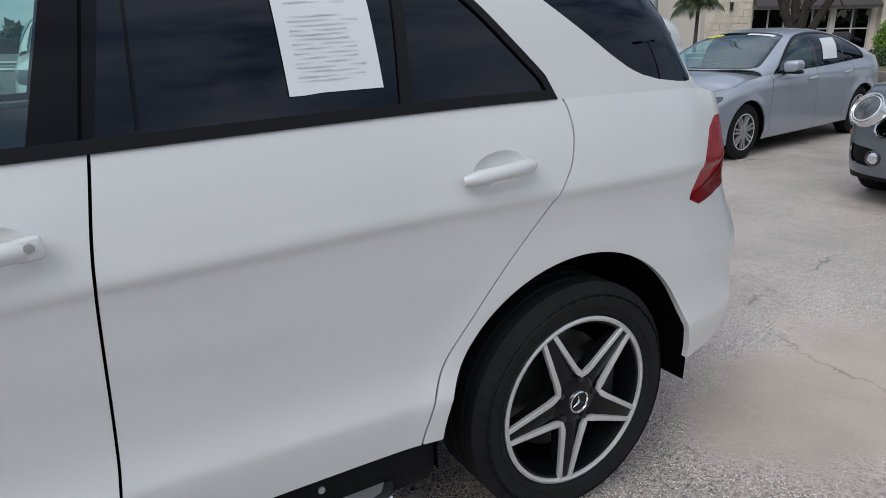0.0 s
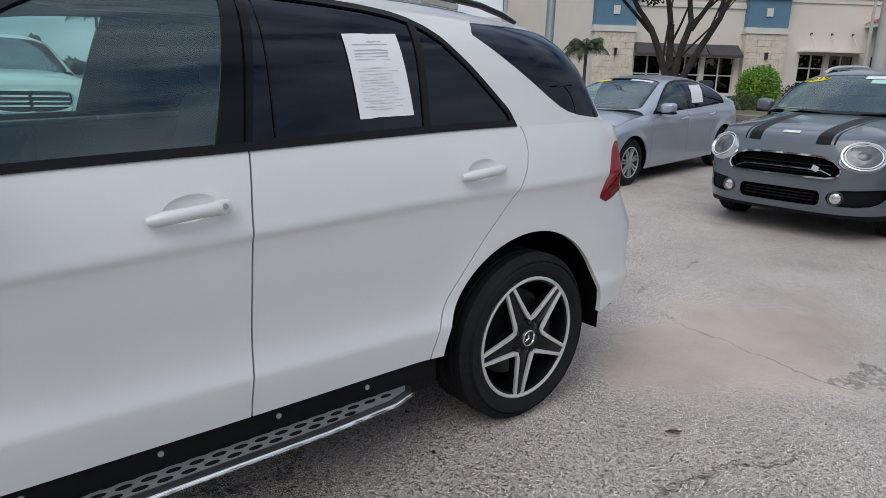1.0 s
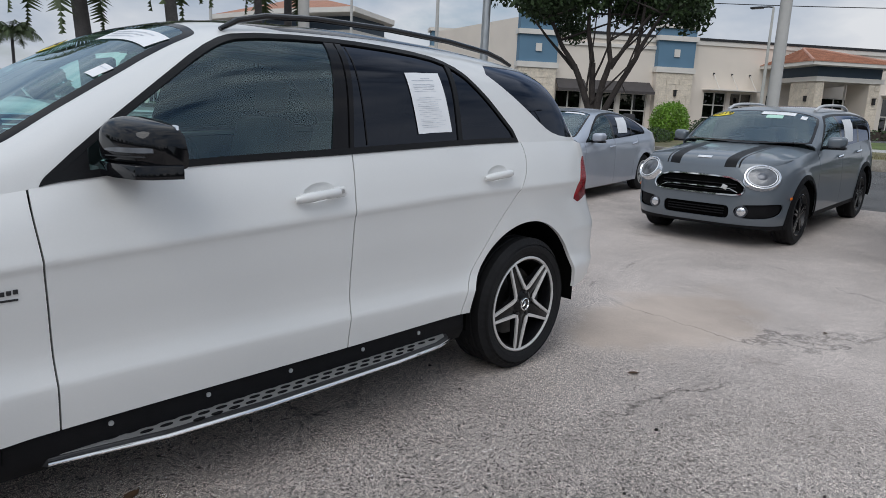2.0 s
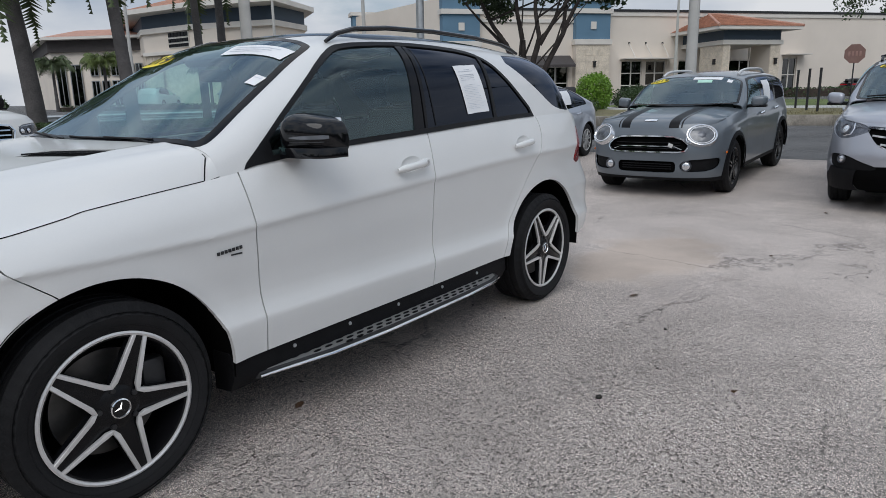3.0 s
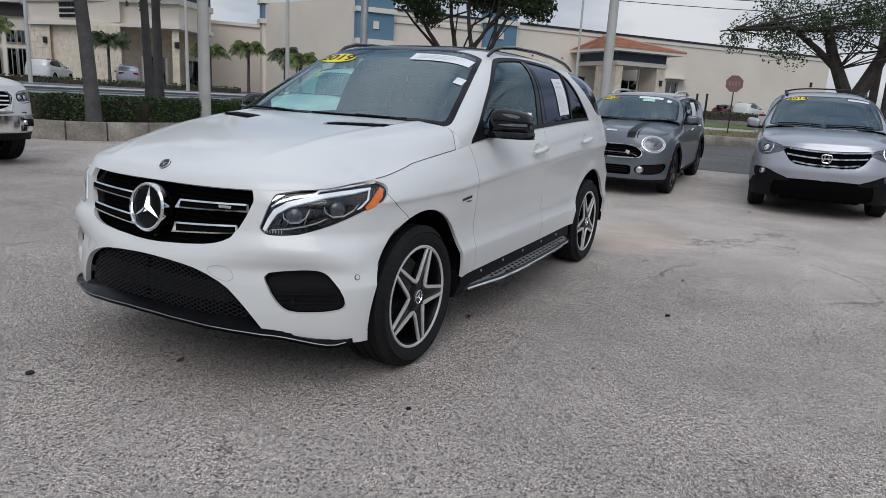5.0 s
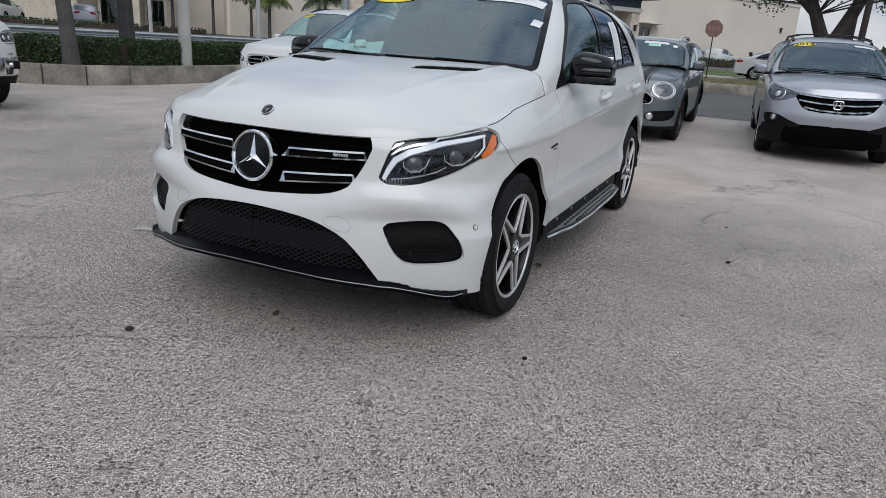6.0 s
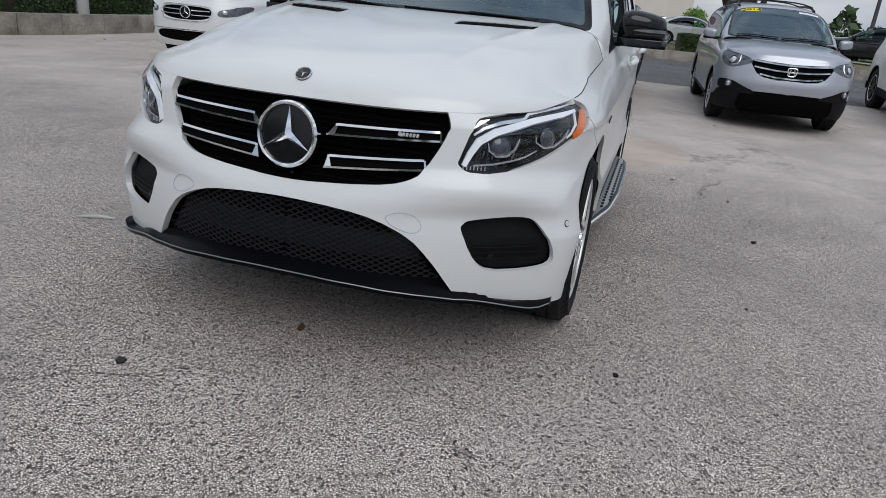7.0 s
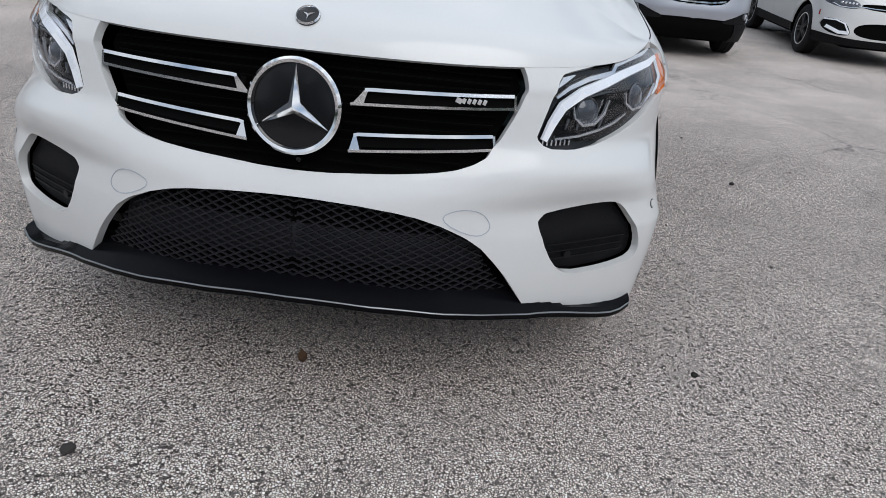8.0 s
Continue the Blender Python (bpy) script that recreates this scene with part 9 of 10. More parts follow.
    for a, b in (((33.4, 6.06, 6.15), (36.6, 7.45, 0.4)), ((40.8, 6.06, 6.15), (37.6, 7.45, 0.4)), ((36.6, 7.45, 0.4), (37.6, 7.45, 0.4))):
        part("ridge_tile", tube_bm([bw(*a), bw(*b)], 0.10, 8), PINK_ROOF, roof)
    for k in range(14):
        f = (k + 0.5) / 14
        s0, s1, z, d = 33.4 + 3.2 * f, 40.8 - 3.2 * f, 6.02 + 1.38 * f, 6.15 - 5.75 * f
        part("tile_course", tube_bm([bw(s0 + 0.1, z + 0.03, d), bw(s1 - 0.1, z + 0.03, d)], 0.04, 6), TERRACOTTA, roof)
        part("tile_course", tube_bm([bw(s0, z + 0.03, 0.3), bw(s0, z + 0.03, d)], 0.04, 6), TERRACOTTA, roof)


long_store()


# ---- the furniture store ----
def polar(az, dist, z=0.0):
    a = radians(az)
    return Vector((EYE[0] + dist * math.cos(a), EYE[1] + dist * math.sin(a), z))


def prism_wall(name, mat, parent, plan, z0, z1, label=""):
    """A closed block over a plan of (azimuth, distance) corners as seen from the lot."""
    pts = [polar(*p) for p in plan]
    return part(name, prism_bm([(p.x, p.y) for p in pts], z1 - z0, lambda a, b, c: Vector((a, b, z0 + c))), mat, parent, label, False)


def furniture_store():
    st = empty("furniture_store", pose(0, 0, 0), "two-storey beige store with a slate blue band and tiled roof", "building")
    main = [(60.1, 70.2), (56.6, 64.6), (54.45, 62.4), (54.3, 63.0), (50.4, 60.4), (48.0, 65.0), (51.5, 100), (62, 104)]
    core = [(60.0, 70.6), (56.5, 65.2), (54.2, 64.8), (50.5, 66.4), (48.2, 66.4), (51.5, 99), (61.8, 103)]
    prism_wall("wall", STONE, st, core, -0.5, 7.4, "pale coral stone wall")
    prism_wall("upper_wall", STUCCO, st, main, 5.85, 7.45)
    prism_wall("cornice", CREAM, st, [(60.25, 69.9), (56.6, 64.2), (50.35, 59.9), (47.8, 65.0), (51.5, 100), (62, 104)], 7.45, 7.9)
    prism_wall("lower_cornice", CREAM, st, [(60.25, 69.9), (56.6, 64.2), (50.35, 59.9), (47.8, 65.0), (48.2, 66.5), (50.5, 62), (56.5, 66), (60, 71)], 5.55, 5.85)
    prism_wall("blue_band", BLUE_BAND, st, main, 7.9, 9.05, "slate blue band")
    eave = [(61.4, 69.5), (56.6, 62.2), (50.2, 57.6), (47.2, 65), (51.5, 102), (63, 106)]
    prism_wall("eave", CREAM, st, eave, 9.05, 9.45)
    bm = bmesh.new()
    rim = [bm.verts.new(polar(a, d, 9.45)) for a, d in eave]
    top = [bm.verts.new(polar(a, d, 11.6)) for a, d in ((57.2, 76), (55.8, 72), (52.6, 70), (51.6, 76), (53, 94), (58, 96))]
    for k in range(6):
        bm.faces.new((rim[k], rim[(k + 1) % 6], top[(k + 1) % 6], top[k]))
    bm.faces.new(top)
    part("tile_roof", bm, TERRACOTTA, st, "terracotta tile roof", False)
    # piers
    for a0, a1, d0, d1 in ((60.1, 58.95, 70.2, 68.3), (56.7, 54.45, 64.4, 62.3), (50.9, 50.4, 60.7, 60.4)):
        pier = prism_wall("pier", STONE, st, [(a0, d0), (a1, d1), (a1, d1 + 2.5), (a0, d0 + 2.5)], -0.5, 5.6, "pale stone pier")
        rng = random.Random(int(a0 * 10))
        A, B = polar(a0, d0), polar(a1, d1)
        n = (B - A).cross(Vector((0, 0, 1))).normalized()
        if n.dot(Vector((EYE[0], EYE[1], 0)) - A) < 0:
            n = -n
        z = 0.9
        while z < 5.4:
            f = -rng.random() * 0.3
            wd = 0.9 / (B - A).length
            while f < 1:
                f0, f1 = max(f, 0) + 0.01, min(f + wd, 1) - 0.01
                if f1 > f0 + 0.02:
                    p, q = A.lerp(B, f0), A.lerp(B, f1)
                    o = n * (0.03 + 0.02 * rng.random())
                    part("stone", prism_bm([(0, 0), (1, 0), (1, 1), (0, 1)], 1.0, lambda a, b, c: p.lerp(q, a) + Vector((0, 0, z + 0.01 + 0.44 * b)) + o * c), STONE, pier, "", False)
                f += wd
            z += 0.46
        m = A.lerp(B, 0.8) + n * 0.15
        part("wall_light", box_bm((m.x, m.y, 4.3), (0.3, 0.3, 0.5), 0.05), DARK_METAL, st)
    # sign drawn as bars
    A, B = polar(58.2, 67.1), polar(56.75, 64.8)
    n = Vector((-(B - A).y, (B - A).x, 0)).normalized()
    if n.dot(Vector((EYE[0], EYE[1], 0)) - A) < 0:
        n = -n
    sign = part("store_sign", prism_bm([(0, 0), (1, 0), (1, 1), (0, 1)], 0.12, lambda a, b, c: A.lerp(B, a) + Vector((0, 0, 6.05 + 1.35 * b)) + n * c), CREAM, st, "pale sign board with three rows of dark bars")
    for row, (z, h, cnt) in enumerate(((7.0, 0.36, 6), (6.55, 0.30, 8), (6.15, 0.26, 9))):
        for k in range(cnt):
            a, b = (k + 0.12) / cnt, (k + 0.88) / cnt
            part("letter_bar", prism_bm([(a, 0), (b, 0), (b, 1), (a, 1)], 0.08, lambda u, v, c: A.lerp(B, u) + Vector((0, 0, z + h * v)) + n * (0.12 + c)), TRIM_BLACK, sign, "", False)
    # porch doors and windows
    for az0, az1, z0, z1, d in ((52.9, 51.4, 0.9, 3.4, 64.3), (49.8, 48.6, 0.9, 3.3, 66.0)):
        P, Q = polar(az0, d), polar(az1, d)
        win = part("window", prism_bm([(0, 0), (1, 0), (1, 1), (0, 1)], 0.2, lambda a, b, c: P.lerp(Q, a) + Vector((0, 0, z0 + (z1 - z0) * b)) - Vector((math.cos(radians(az0)), math.sin(radians(az0)), 0)) * c), SHOP_GLASS, st, "dark glazed door")
        for k in range(4):
            f = k / 3
            p = P.lerp(Q, f)
            part("frame_bar", box_bm((p.x, p.y, (z0 + z1) / 2), (0.3, 0.3, z1 - z0), 0.02), CREAM, win)
    # low wing with a faded roof
    wing = [(66.5, 80), (60.2, 74.5), (61.5, 100), (68, 104)]
    prism_wall("wing_wall", STUCCO, st, wing, -0.5, 6.45, "beige stucco wing")
    prism_wall("wing_band", AWNING, st, [(66.6, 79.5), (60.1, 74.0), (61.5, 100), (68, 104)], 6.45, 7.55)
    prism_wall("wing_eave", CREAM, st, [(66.9, 78.4), (59.8, 72.8), (61.5, 101), (68.5, 105)], 7.55, 7.8)
    bm = bmesh.new()
    r = [bm.verts.new(polar(*p, 7.8)) for p in ((66.9, 78.4), (59.8, 72.8), (61.5, 101), (68.5, 105))]
    t = [bm.verts.new(polar(*p, 9.3)) for p in ((64.6, 87), (62.0, 84.5))]
    for f in ((0, 1, 5, 4), (1, 2, 5), (2, 3, 4, 5), (3, 0, 4)):
        bm.faces.new([(r + t)[i] for i in f])
    part("wing_roof", bm, PINK_ROOF, st, "faded clay tile roof", False)
    P0, P1 = polar(66.5, 79.9), polar(60.2, 74.4)
    dirn = (P1 - P0).normalized()
    out_n = Vector((-dirn.y, dirn.x, 0))
    if out_n.dot(Vector((EYE[0], EYE[1], 0)) - P0) < 0:
        out_n = -out_n
    Lw = (P1 - P0).length
    for f0, f1, z0, z1 in ((0.42, 0.50, 4.1, 5.2), (0.42, 0.50, 1.2, 3.6), (0.53, 0.61, 4.1, 5.2), (0.53, 0.61, 1.2, 3.6), (0.64, 0.74, 4.1, 5.2), (0.64, 0.74, 1.2, 3.6), (0.80, 0.88, 4.1, 5.2), (0.80, 0.88, 1.2, 3.6), (0.9, 0.97, 4.1, 5.2), (0.9, 0.97, 1.2, 3.6), (0.05, 0.15, 1.2, 5.2), (0.2, 0.32, 1.2, 5.2)):
        w = part("window", prism_bm([(f0, z0), (f1, z0), (f1, z1), (f0, z1)], 0.05, lambda a, b, c: P0.lerp(P1, a) + Vector((0, 0, b)) + out_n * (0.02 + c)), SHOP_GLASS, st, "dark glazed window")
        for f in (f0, (f0 + f1) / 2, f1):
            p = P0.lerp(P1, f) + out_n * 0.08
            part("frame_bar", box_bm((p.x, p.y, (z0 + z1) / 2), (0.07, 0.07, z1 - z0), 0.01), GALV, w)
        for z in (z0, z1):
            a, b = P0.lerp(P1, f0) + out_n * 0.08 + Vector((0, 0, z)), P0.lerp(P1, f1) + out_n * 0.08 + Vector((0, 0, z))
            part("frame_bar", tube_bm([a, b], 0.045, 4), GALV, w)


furniture_store()


# ---- beyond the lane: lawn, kerb, signs, poles, trees ----
def lawn():
    edge = [(28.0, -13.0), (27.6, -8.2), (27.4, -3), (27.2, 1.0), (26.6, 4.5), (25.6, 7.0), (25.0, 9.0), (25.6, 11.0), (28, 13.0), (33, 14.2)]
    kerb = empty("street_kerb", pose(0, 0, 0), "weathered concrete kerb along the lane", "kerb")
    for a, b in zip(edge, edge[1:]):
        a, b = Vector((*a, 0)), Vector((*b, 0))
        d = b - a
        n = max(1, round(d.length / 3))
        for j in range(n):
            p, q = a + d * j / n, a + d * (j + 1) / n
            m = (p + q) / 2
            part("kerb_stone", box_bm((m.x, m.y, 0.17), ((q - p).length - 0.01, 0.26, 0.46), 0.03, (0, 0, math.degrees(math.atan2(d.y, d.x)))), CONCRETE, kerb)
    bm = bmesh.new()
    front = [bm.verts.new((x, y, 0.375)) for x, y in edge]
    back = [bm.verts.new((x, y, z)) for x, y, z in ((46, -13.5, 0.62), (46, -9.0, 0.65), (46, -3, 0.7), (45, 2, 0.75), (44, 6, 0.8), (43.5, 8, 0.8), (43, 10, 0.8), (42.5, 12, 0.8), (42, 14, 0.8), (41.5, 15, 0.8))]
    mats = []
    mid = [bm.verts.new(a.co.lerp(b.co, 0.30) + Vector((0, 0, 0.05))) for a, b in zip(front, back)]
    mid2 = [bm.verts.new(a.co.lerp(b.co, 0.44) + Vector((0, 0, 0.05))) for a, b in zip(front, back)]
    for i in range(len(edge) - 1):
        for r0, r1, k in ((front, mid, 0), (mid, mid2, 1), (mid2, back, 2)):
            f = bm.faces.new((r0[i], r1[i], r1[i + 1], r0[i + 1]))
            f.material_index = k
    ob = part("lawn", bm, [DRY_GRASS, PALE_CONCRETE, GRASS], None, "", False)
    tagged(ob, "dry grass verge with a concrete path and greener lawn", "lawn", kind="structure")
    rng = random.Random(9)
    verts, faces = [], []
    for k in range(14000):
        x, y = 27.9 + 16 * rng.random() ** 1.5, -8 + 19 * rng.random()
        z = 0.40 + 0.02 * max(0, x - 28)
        a = rng.random() * 6.28
        h = 0.05 + 0.07 * rng.random()
        n = len(verts)
        verts += [(x - 0.012 * math.cos(a), y - 0.012 * math.sin(a), z), (x + 0.012 * math.cos(a), y + 0.012 * math.sin(a), z), (x + 0.03 * math.sin(a), y + 0.03 * math.cos(a), z + h)]
        faces.append((n, n + 1, n + 2))
    g = link_mesh("grass", verts, faces, DRY_GRASS, None, "", False)
    tagged(g, "short dry grass on the verge", "grass", kind="stuff")


def stop_sign():
    s = empty("stop_sign", pose(30.9, 0.98, 0.42), "faded red octagonal road sign on a dark post", "road sign")
    part("post", box_bm((0.03, 0, 1.1), (0.05, 0.05, 2.3), 0.006), DARK_METAL, s)
    oct_ = [(0.41 * math.cos(math.pi / 8 + k * math.pi / 4), 0.41 * math.sin(math.pi / 8 + k * math.pi / 4)) for k in range(8)]
    plate = part("plate", prism_bm(oct_, 0.012, lambda a, b, c: Vector((-c, a, 2.35 + b))), SIGN_RED, s, "faded red octagon with a worn word drawn as bars")
    for k in range(4):
        part("letter_bar", box_bm((-0.015, 0.2 - 0.135 * k, 2.35), (0.004, 0.075, 0.2), 0.001), material("worn lettering", (0.48, 0.28, 0.24), 0.7) if k == 0 else bpy.data.materials["worn lettering"], plate)


def street_things():
    for k, (x, y) in enumerate(((32.1, 3.25), (30.4, 2.5), (29.6, 1.95))):
        p = empty("marker_post", pose(x, y, 0.40), "dark slim steel post on the verge", "post", "marker posts")
        part("shaft", tube_bm([(0, 0, -0.3), (0, 0, 1.80)], 0.05, 8), DARK_METAL, p)
        part("cap", lathe_bm([(0, 0.03), (0.06, 0.02), (0.07, 0.0), (0, 0)], 10, Matrix.Translation((0, 0, 1.80)) @ Matrix.Rotation(math.pi / 2, 4, "X")), DARK_METAL, p)
    for x, y, r, h, mat, lab in ((19.3, 3.95, 0.175, 12, PALE_CONCRETE, "tall grey concrete pole behind the row of cars"), (13.93, 10.4, 0.13, 11, GALV, "grey steel lamp pole behind the cars"), (34.5, -4.9, 0.2, 11, OAK_BARK, "brown wooden utility pole beside the tree"), (36.5, -5.6, 0.17, 11, OAK_BARK, "brown wooden pole leaning by the tree")):
        p = empty("pole", pose(x, y, ground_z(x, y) - 0.1), lab, "pole", "poles")
        part("shaft", tube_bm([(0, 0, 0), (0.05, 0, h * 0.5), (0.12 if mat is OAK_BARK else 0, 0.0, h)], [r, r * 0.88, r * 0.7], 16), mat, p)
        part("collar", tube_bm([(0, 0, 0.05), (0, 0, 0.16)], r * 1.18, 16), mat, p)
    for x, y, h, arm in ((43.5, 12.8, 8.0, -1.2), (23.4, 21.9, 8.5, 0.0), (19.5, 38, 9.5, 0.0), (27.0, 33.5, 9.5, 0.0)):
        p = empty("street_lamp", pose(x, y, ground_z(x, y)), "slim pale street lamp by the stores", "street lamp", "street lamps")
        part("shaft", tube_bm([(0, 0, 0), (0, 0, h)], [0.12, 0.07], 10), PALE_CONCRETE, p)
        if arm:
            part("arm", tube_bm([(0, 0, h), (0, 0.3, h + 0.05), (0, 0.7, h + 0.05)], 0.05, 6), DARK_METAL, p)
            part("lamp_head", box_bm((0, 1.0, h + 0.04), (0.35, 0.75, 0.12), 0.04), DARK_METAL, p)
    p = empty("street_lamp", pose(27.0, -13.5, ground_z(27.0, -13.5)), "dark steel lamp post with two arms beyond the lane", "street lamp", "street lamps")
    part("shaft", tube_bm([(0, 0, 0), (0, 0, 6), (0, 0, 12)], [0.16, 0.13, 0.10], 12), DARK_METAL, p)
    for sg in (-1, 1):
        part("arm", tube_bm([(0, 0, 11.8), (0.3 * sg, 0.3 * sg, 11.95), (0.7 * sg, 0.7 * sg, 12.0)], 0.05, 6), DARK_METAL, p)
        part("lamp_head", box_bm((1.1 * sg, 1.1 * sg, 12.0), (1.1, 0.45, 0.16), 0.05, (0, 0, 45)), DARK_METAL, p)
    for k, (z0, z1) in enumerate(((9.4, 8.9), (8.9, 8.3), (9.9, 9.5))):
        w = empty("overhead_wire", pose(0, 0, 0), "thin black overhead wire", "wire", "overhead wires")
        pts = []
        for t in np.linspace(0, 1, 17):
            x, y = 36 + 14 * t, 22 - 50 * t
            pts.append((x, y, z0 + (z1 - z0) * t - 1.2 * math.sin(math.pi * t)))
        part("cable", tube_bm(pts, 0.022, 5), TRIM_BLACK, w)
    hedge("store_hedge", [tuple(bw(s, 0, 6.5).xy) for s in (26, 32, 38, 44, 52, 62)], 1.1, 0.6, 1.5, HEDGE_LEAF, 21, "low clipped hedge before the long store", 60, 0.2)
    hedge("front_hedge", [tuple(polar(a, d).xy) for a, d in ((66, 60), (62, 58), (58, 55), (54, 53), (50, 52), (46, 52))], 1.2, 0.5, 1.25, HEDGE_LEAF, 22, "low green verge hedge below the furniture store", 60, 0.2)
    round_bush(31.7, 13.0, 0.35, 0.95, 2.1, LIME_LEAF, 31, "round lime-green clipped bush", 9000, 0.11)
    round_bush(33.6, 11.4, 0.4, 1.2, 1.35, HEDGE_LEAF, 32, "low dark green bush beside the lime one", 5200, 0.11)
    round_bush(29.2, 12.4, 0.35, 0.8, 0.8, HEDGE_LEAF, 33, "small dark shrub by the lane", 1200, 0.09)
    round_bush(30.4, -4.6, 0.45, 0.75, 1.0, HEDGE_LEAF, 34, "dark shrub under the tree", 1500, 0.09)
    round_bush(38.0, -2.4, 0.6, 0.75, 1.9, LIME_LEAF, 35, "round light green bush behind the white saloon", 5000, 0.1)
    hedge("verge_hedge", [(28.5, -1.6), (28.6, -2.2), (28.7, -2.9)], 0.9, 0.36, 1.12, HEDGE_LEAF, 36, "short dark clipped hedge behind the street kerb", 3600, 0.08)
    for x, y, z, h, c, n, mat, seed, lab in (
        (28.9, 44.0, 0.8, 2.9, 2.5, 11, PALM_LEAF, 41, "coconut palm before the furniture store"),
        (22.3, 47.2, 0.7, 3.4, 2.3, 12, GOLD_PALM, 42, "golden palm before the store windows"),
        (19.7, 49.5, 0.7, 3.2, 2.2, 12, PALM_LEAF, 43, "green palm before the store windows"),
        (33.5, 38.5, 0.8, 2.8, 2.0, 13, GOLD_PALM, 44, "golden palm clump by the porch"),
        (36.0, 37.0, 0.8, 3.2, 2.0, 13, GOLD_PALM, 45, "golden palm near the porch"),
        (38.5, 35.5, 0.8, 3.0, 1.9, 12, PALM_LEAF, 46, "short palm along the road"),
        (44.0, 34.5, 0.8, 4.2, 2.2, 12, PALM_LEAF, 47, "palm by the blue tower"),
        (31.0, 27.5, 0.4, 2.6, 1.9, 12, GOLD_PALM, 48, "yellow-green palm beyond the saloon"),
        (33.5, 25.0, 0.4, 2.9, 1.9, 12, PALM_LEAF, 49, "small palm before the store corner"),
        (12.0, 52.0, 0.6, 4.6, 2.4, 12, PALM_LEAF, 50, "palm at the end of the wing"),
        (41.0, -12.0, 0.2, 6.4, 2.6, 13, PALM_LEAF, 51, "tall palm beyond the lane"),
        (47.0, -17.0, 0.2, 7.0, 2.6, 13, PALM_LEAF, 52, "tall palm far beyond the lane"),
    ):
        palm(x, y, z, h * 1.1, 0.11, c * 1.05, n + 10, 0.55, seed, mat, lab, trunk_n=8)
    rng = random.Random(77)
    limbs = [((0, 0, -0.2), (0.05, 0.05, 1.3), 0.24, 0.20), ((0, 0.1, 1.1), (-0.3, 0.75, 3.0), 0.12, 0.09), ((-0.3, 0.75, 3.0), (-0.5, 1.7, 4.6), 0.085, 0.05), ((0, 0.05, 1.2), (0.0, 0.25, 3.1), 0.12, 0.09), ((0, 0.25, 3.1), (-0.3, 0.35, 4.9), 0.085, 0.05), ((0.05, 0, 1.2), (0.1, -0.35, 3.1), 0.12, 0.09), ((0.1, -0.35, 3.1), (0.2, -0.1, 5.0), 0.08, 0.05), ((0.1, -0.35, 2.9), (0.3, -1.5, 4.5), 0.075, 0.045), ((0.05, -0.05, 1.1), (0.3, -1.1, 3.2), 0.11, 0.08), ((0.3, -1.1, 3.2), (0.5, -2.0, 4.8), 0.075, 0.04), ((-0.3, 0.75, 2.9), (-0.6, 2.2, 4.4), 0.06, 0.03), ((0.3, -1.1, 3.2), (0.4, -1.2, 4.9), 0.07, 0.04)]
    spots = [((rng.gauss(0, 1.3), 0.55 + 2.8 * (2 * k / 33 - 1) + rng.gauss(0, 0.25), 4.85 + 0.25 * math.sin(k * 1.7) + abs(rng.gauss(0, 0.9))), 0.72) for k in range(34)]
    broad_tree(17.95, 8.95, 0.1, limbs, spots, 5, 0.3, "dark-barked shade tree with a spreading crown", 26000, 0.17, 12)
    limbs = [((0, 0, -0.2), (0, 0.1, 2.2), 0.5, 0.42), ((0, 0.2, 1.9), (-0.5, 1.6, 5.5), 0.3, 0.16), ((0, -0.1, 1.9), (0.2, -1.4, 6.0), 0.32, 0.16), ((-0.2, 0.8, 3.2), (-1.5, 3.6, 5.4), 0.17, 0.06), ((-1.0, 2.6, 4.8), (-1.8, 5.6, 4.6), 0.08, 0.03), ((0.1, -0.9, 4.0), (0.3, -4.0, 6.5), 0.16, 0.06)]
    spots = [((rng.gauss(-0.6, 1.2), 4.8 * (2 * k / 39 - 1) + rng.gauss(0, 0.4), 5.2 + 0.5 * math.sin(k * 2.1) + rng.gauss(0, 0.8)), 0.75) for k in range(40)]
    broad_tree(31.2, -3.9, 0.4, limbs, spots, 6, 0.5, "large thin-leaved tree with a thick forked trunk", 11000, 0.13, 60)
    # woods that close the distance
    for name, arc, dist, hgt, seed in (("far_trees", (70, 100), 110, 5.5, 61), ("far_trees", (-24, -6), 120, 6.0, 62), ("far_trees", (-82, -24), 62, 8.0, 64), ("far_trees", (100, 278), 75, 8.5, 63)):
        rng = random.Random(seed)
        spots = []
        span = arc[1] - arc[0]
        for k in range(int(span * 130)):
            a = arc[0] + span * rng.random()
            h = hgt * (0.55 + 0.35 * math.sin(a * 0.9 + seed) + 0.2 * math.sin(a * 2.7))
            d = dist + 14 * rng.random()
            p = polar(a, d)
            spots.append((p.x, p.y, 0.3 + max(h, 1.5) * rng.random() ** 0.7))
        ob = leaf_cloud(name, None, LEAF, spots, 1.5, rng)
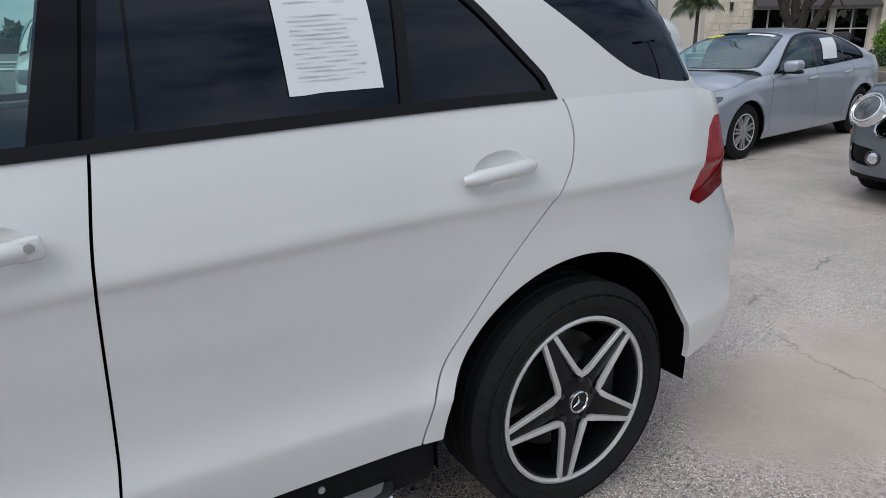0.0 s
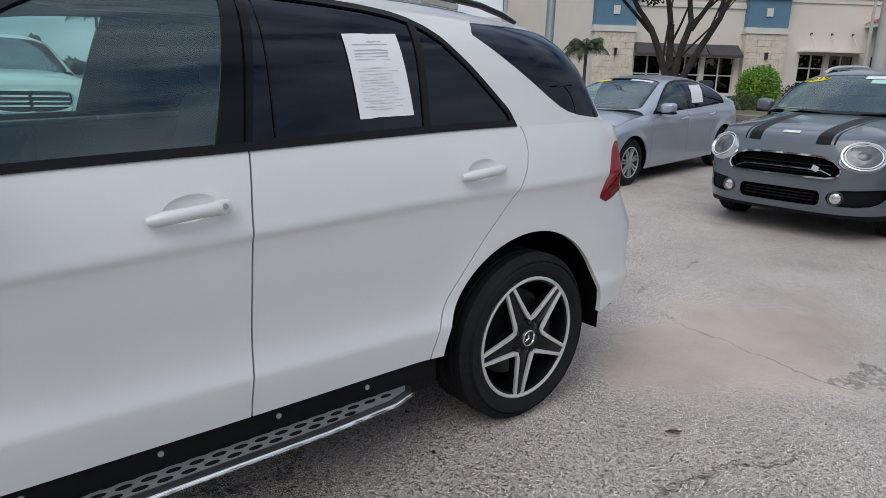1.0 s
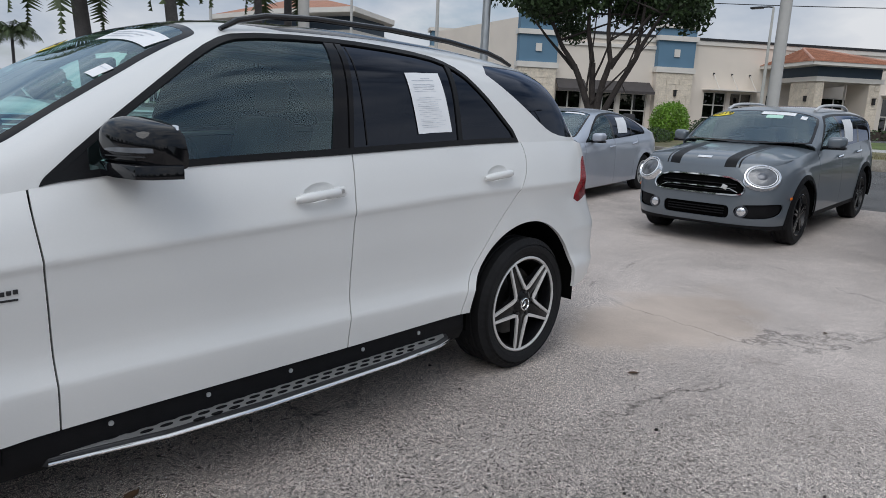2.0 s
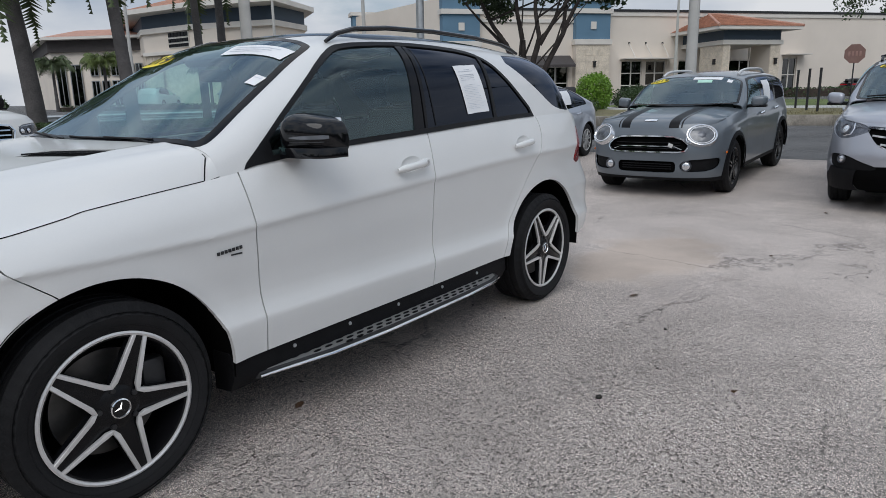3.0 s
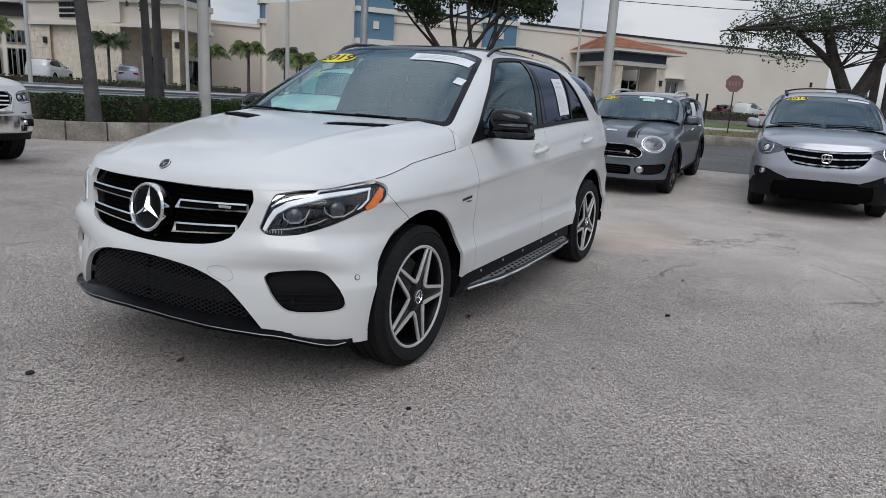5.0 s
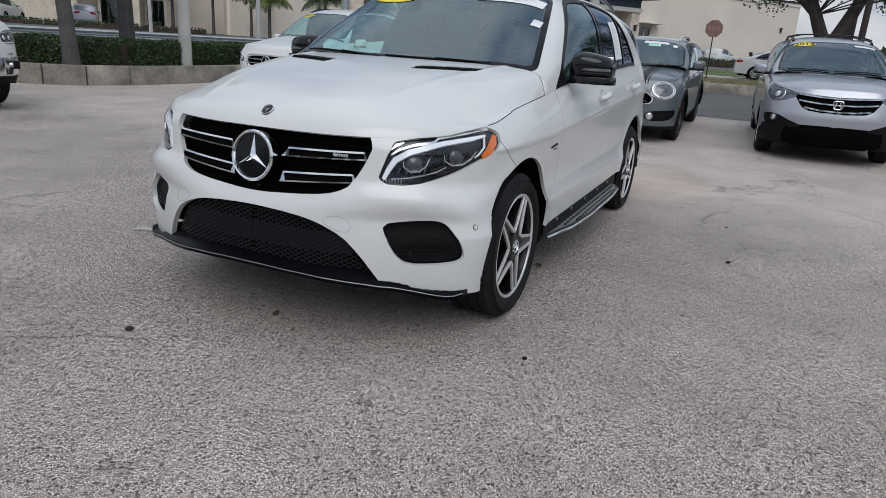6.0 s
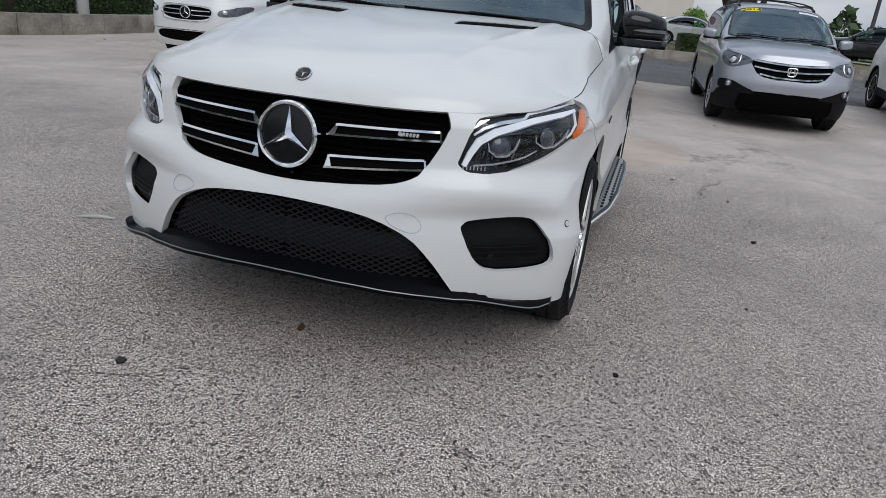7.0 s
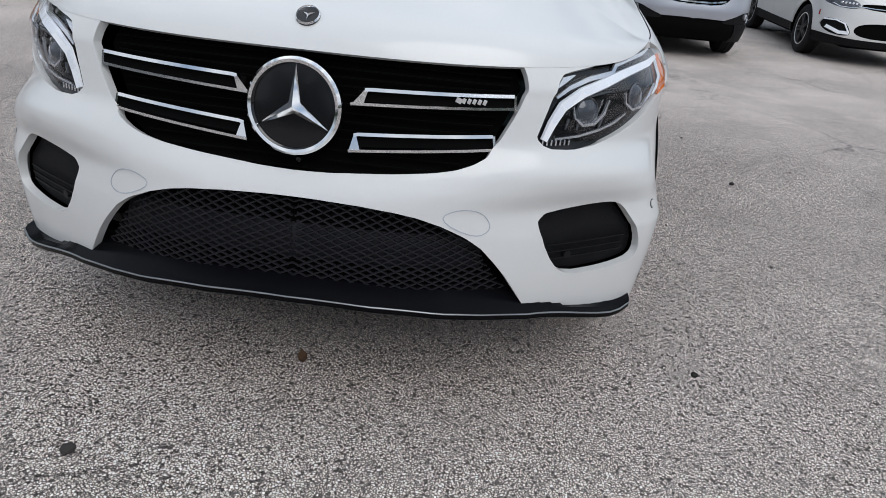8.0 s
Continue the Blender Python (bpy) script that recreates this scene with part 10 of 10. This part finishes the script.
        tagged(ob, "distant dark green trees along the horizon", "trees", kind="stuff")


lawn()
stop_sign()
street_things()


# ---- litter on the paving ----
def litter():
    rng = random.Random(8)
    spots = [(0.247, -1.896, 0.016), (-2.629, 0.444, 0.018), (-1.924, -1.179, 0.012), (1.316, -1.821, 0.01), (0.729, -1.991, 0.008), (-0.96, -1.735, 0.008)]
    for k in range(50):
        spots.append((-6 + 14 * rng.random(), -4.5 + 5.5 * rng.random(), 0.003 + 0.006 * rng.random() ** 2))
    for x, y, r in spots:
        bm = bmesh.new()
        bmesh.ops.create_icosphere(bm, subdivisions=1, radius=r)
        for v in bm.verts:
            v.co = Vector((v.co.x * (0.9 + 0.5 * rng.random()) + x, v.co.y * (0.9 + 0.3 * rng.random()) + y, max(v.co.z * 0.7 + r * 0.55, 0.001)))
        ob = part("pebble", bm, PEBBLE, None)
        tagged(ob, "small dark stone lying on the paving", "stone", "stones on the paving")
    for k in range(26):
        x, y = (-2.13, 0.03) if k == 0 else (-6 + 15 * rng.random(), -4.5 + 6 * rng.random() if k % 3 else 6 + 4 * rng.random())
        a, s = rng.random() * 6.28, 0.015 + 0.03 * rng.random() if k else 0.035
        bm = bmesh.new()
        pts = [(-1, 0), (-0.4, 0.42), (0.3, 0.38), (1, 0), (0.3, -0.4), (-0.4, -0.36)]
        c = bm.verts.new((x, y, ground_z(x, y) + 0.004))
        vs = [bm.verts.new((x + s * (u * math.cos(a) - v * math.sin(a)), y + s * (u * math.sin(a) + v * math.cos(a)), ground_z(x, y) + 0.004 + 0.012 * rng.random())) for u, v in pts]
        for i in range(6):
            bm.faces.new((c, vs[i], vs[(i + 1) % 6]))
        ob = part("dead_leaf", bm, LITTER, None, "", False)
        tagged(ob, "dry brown leaf lying on the paving", "leaf", "leaves on the paving")
    bm = tube_bm([(-1.545, 1.71, 0.012), (-1.50, 1.62, 0.016), (-1.475, 1.52, 0.012)], [0.006, 0.010, 0.005], 7)
    tagged(part("stick", bm, PALE_CONCRETE, None), "pale broken stick lying on the paving", "stick")


litter()
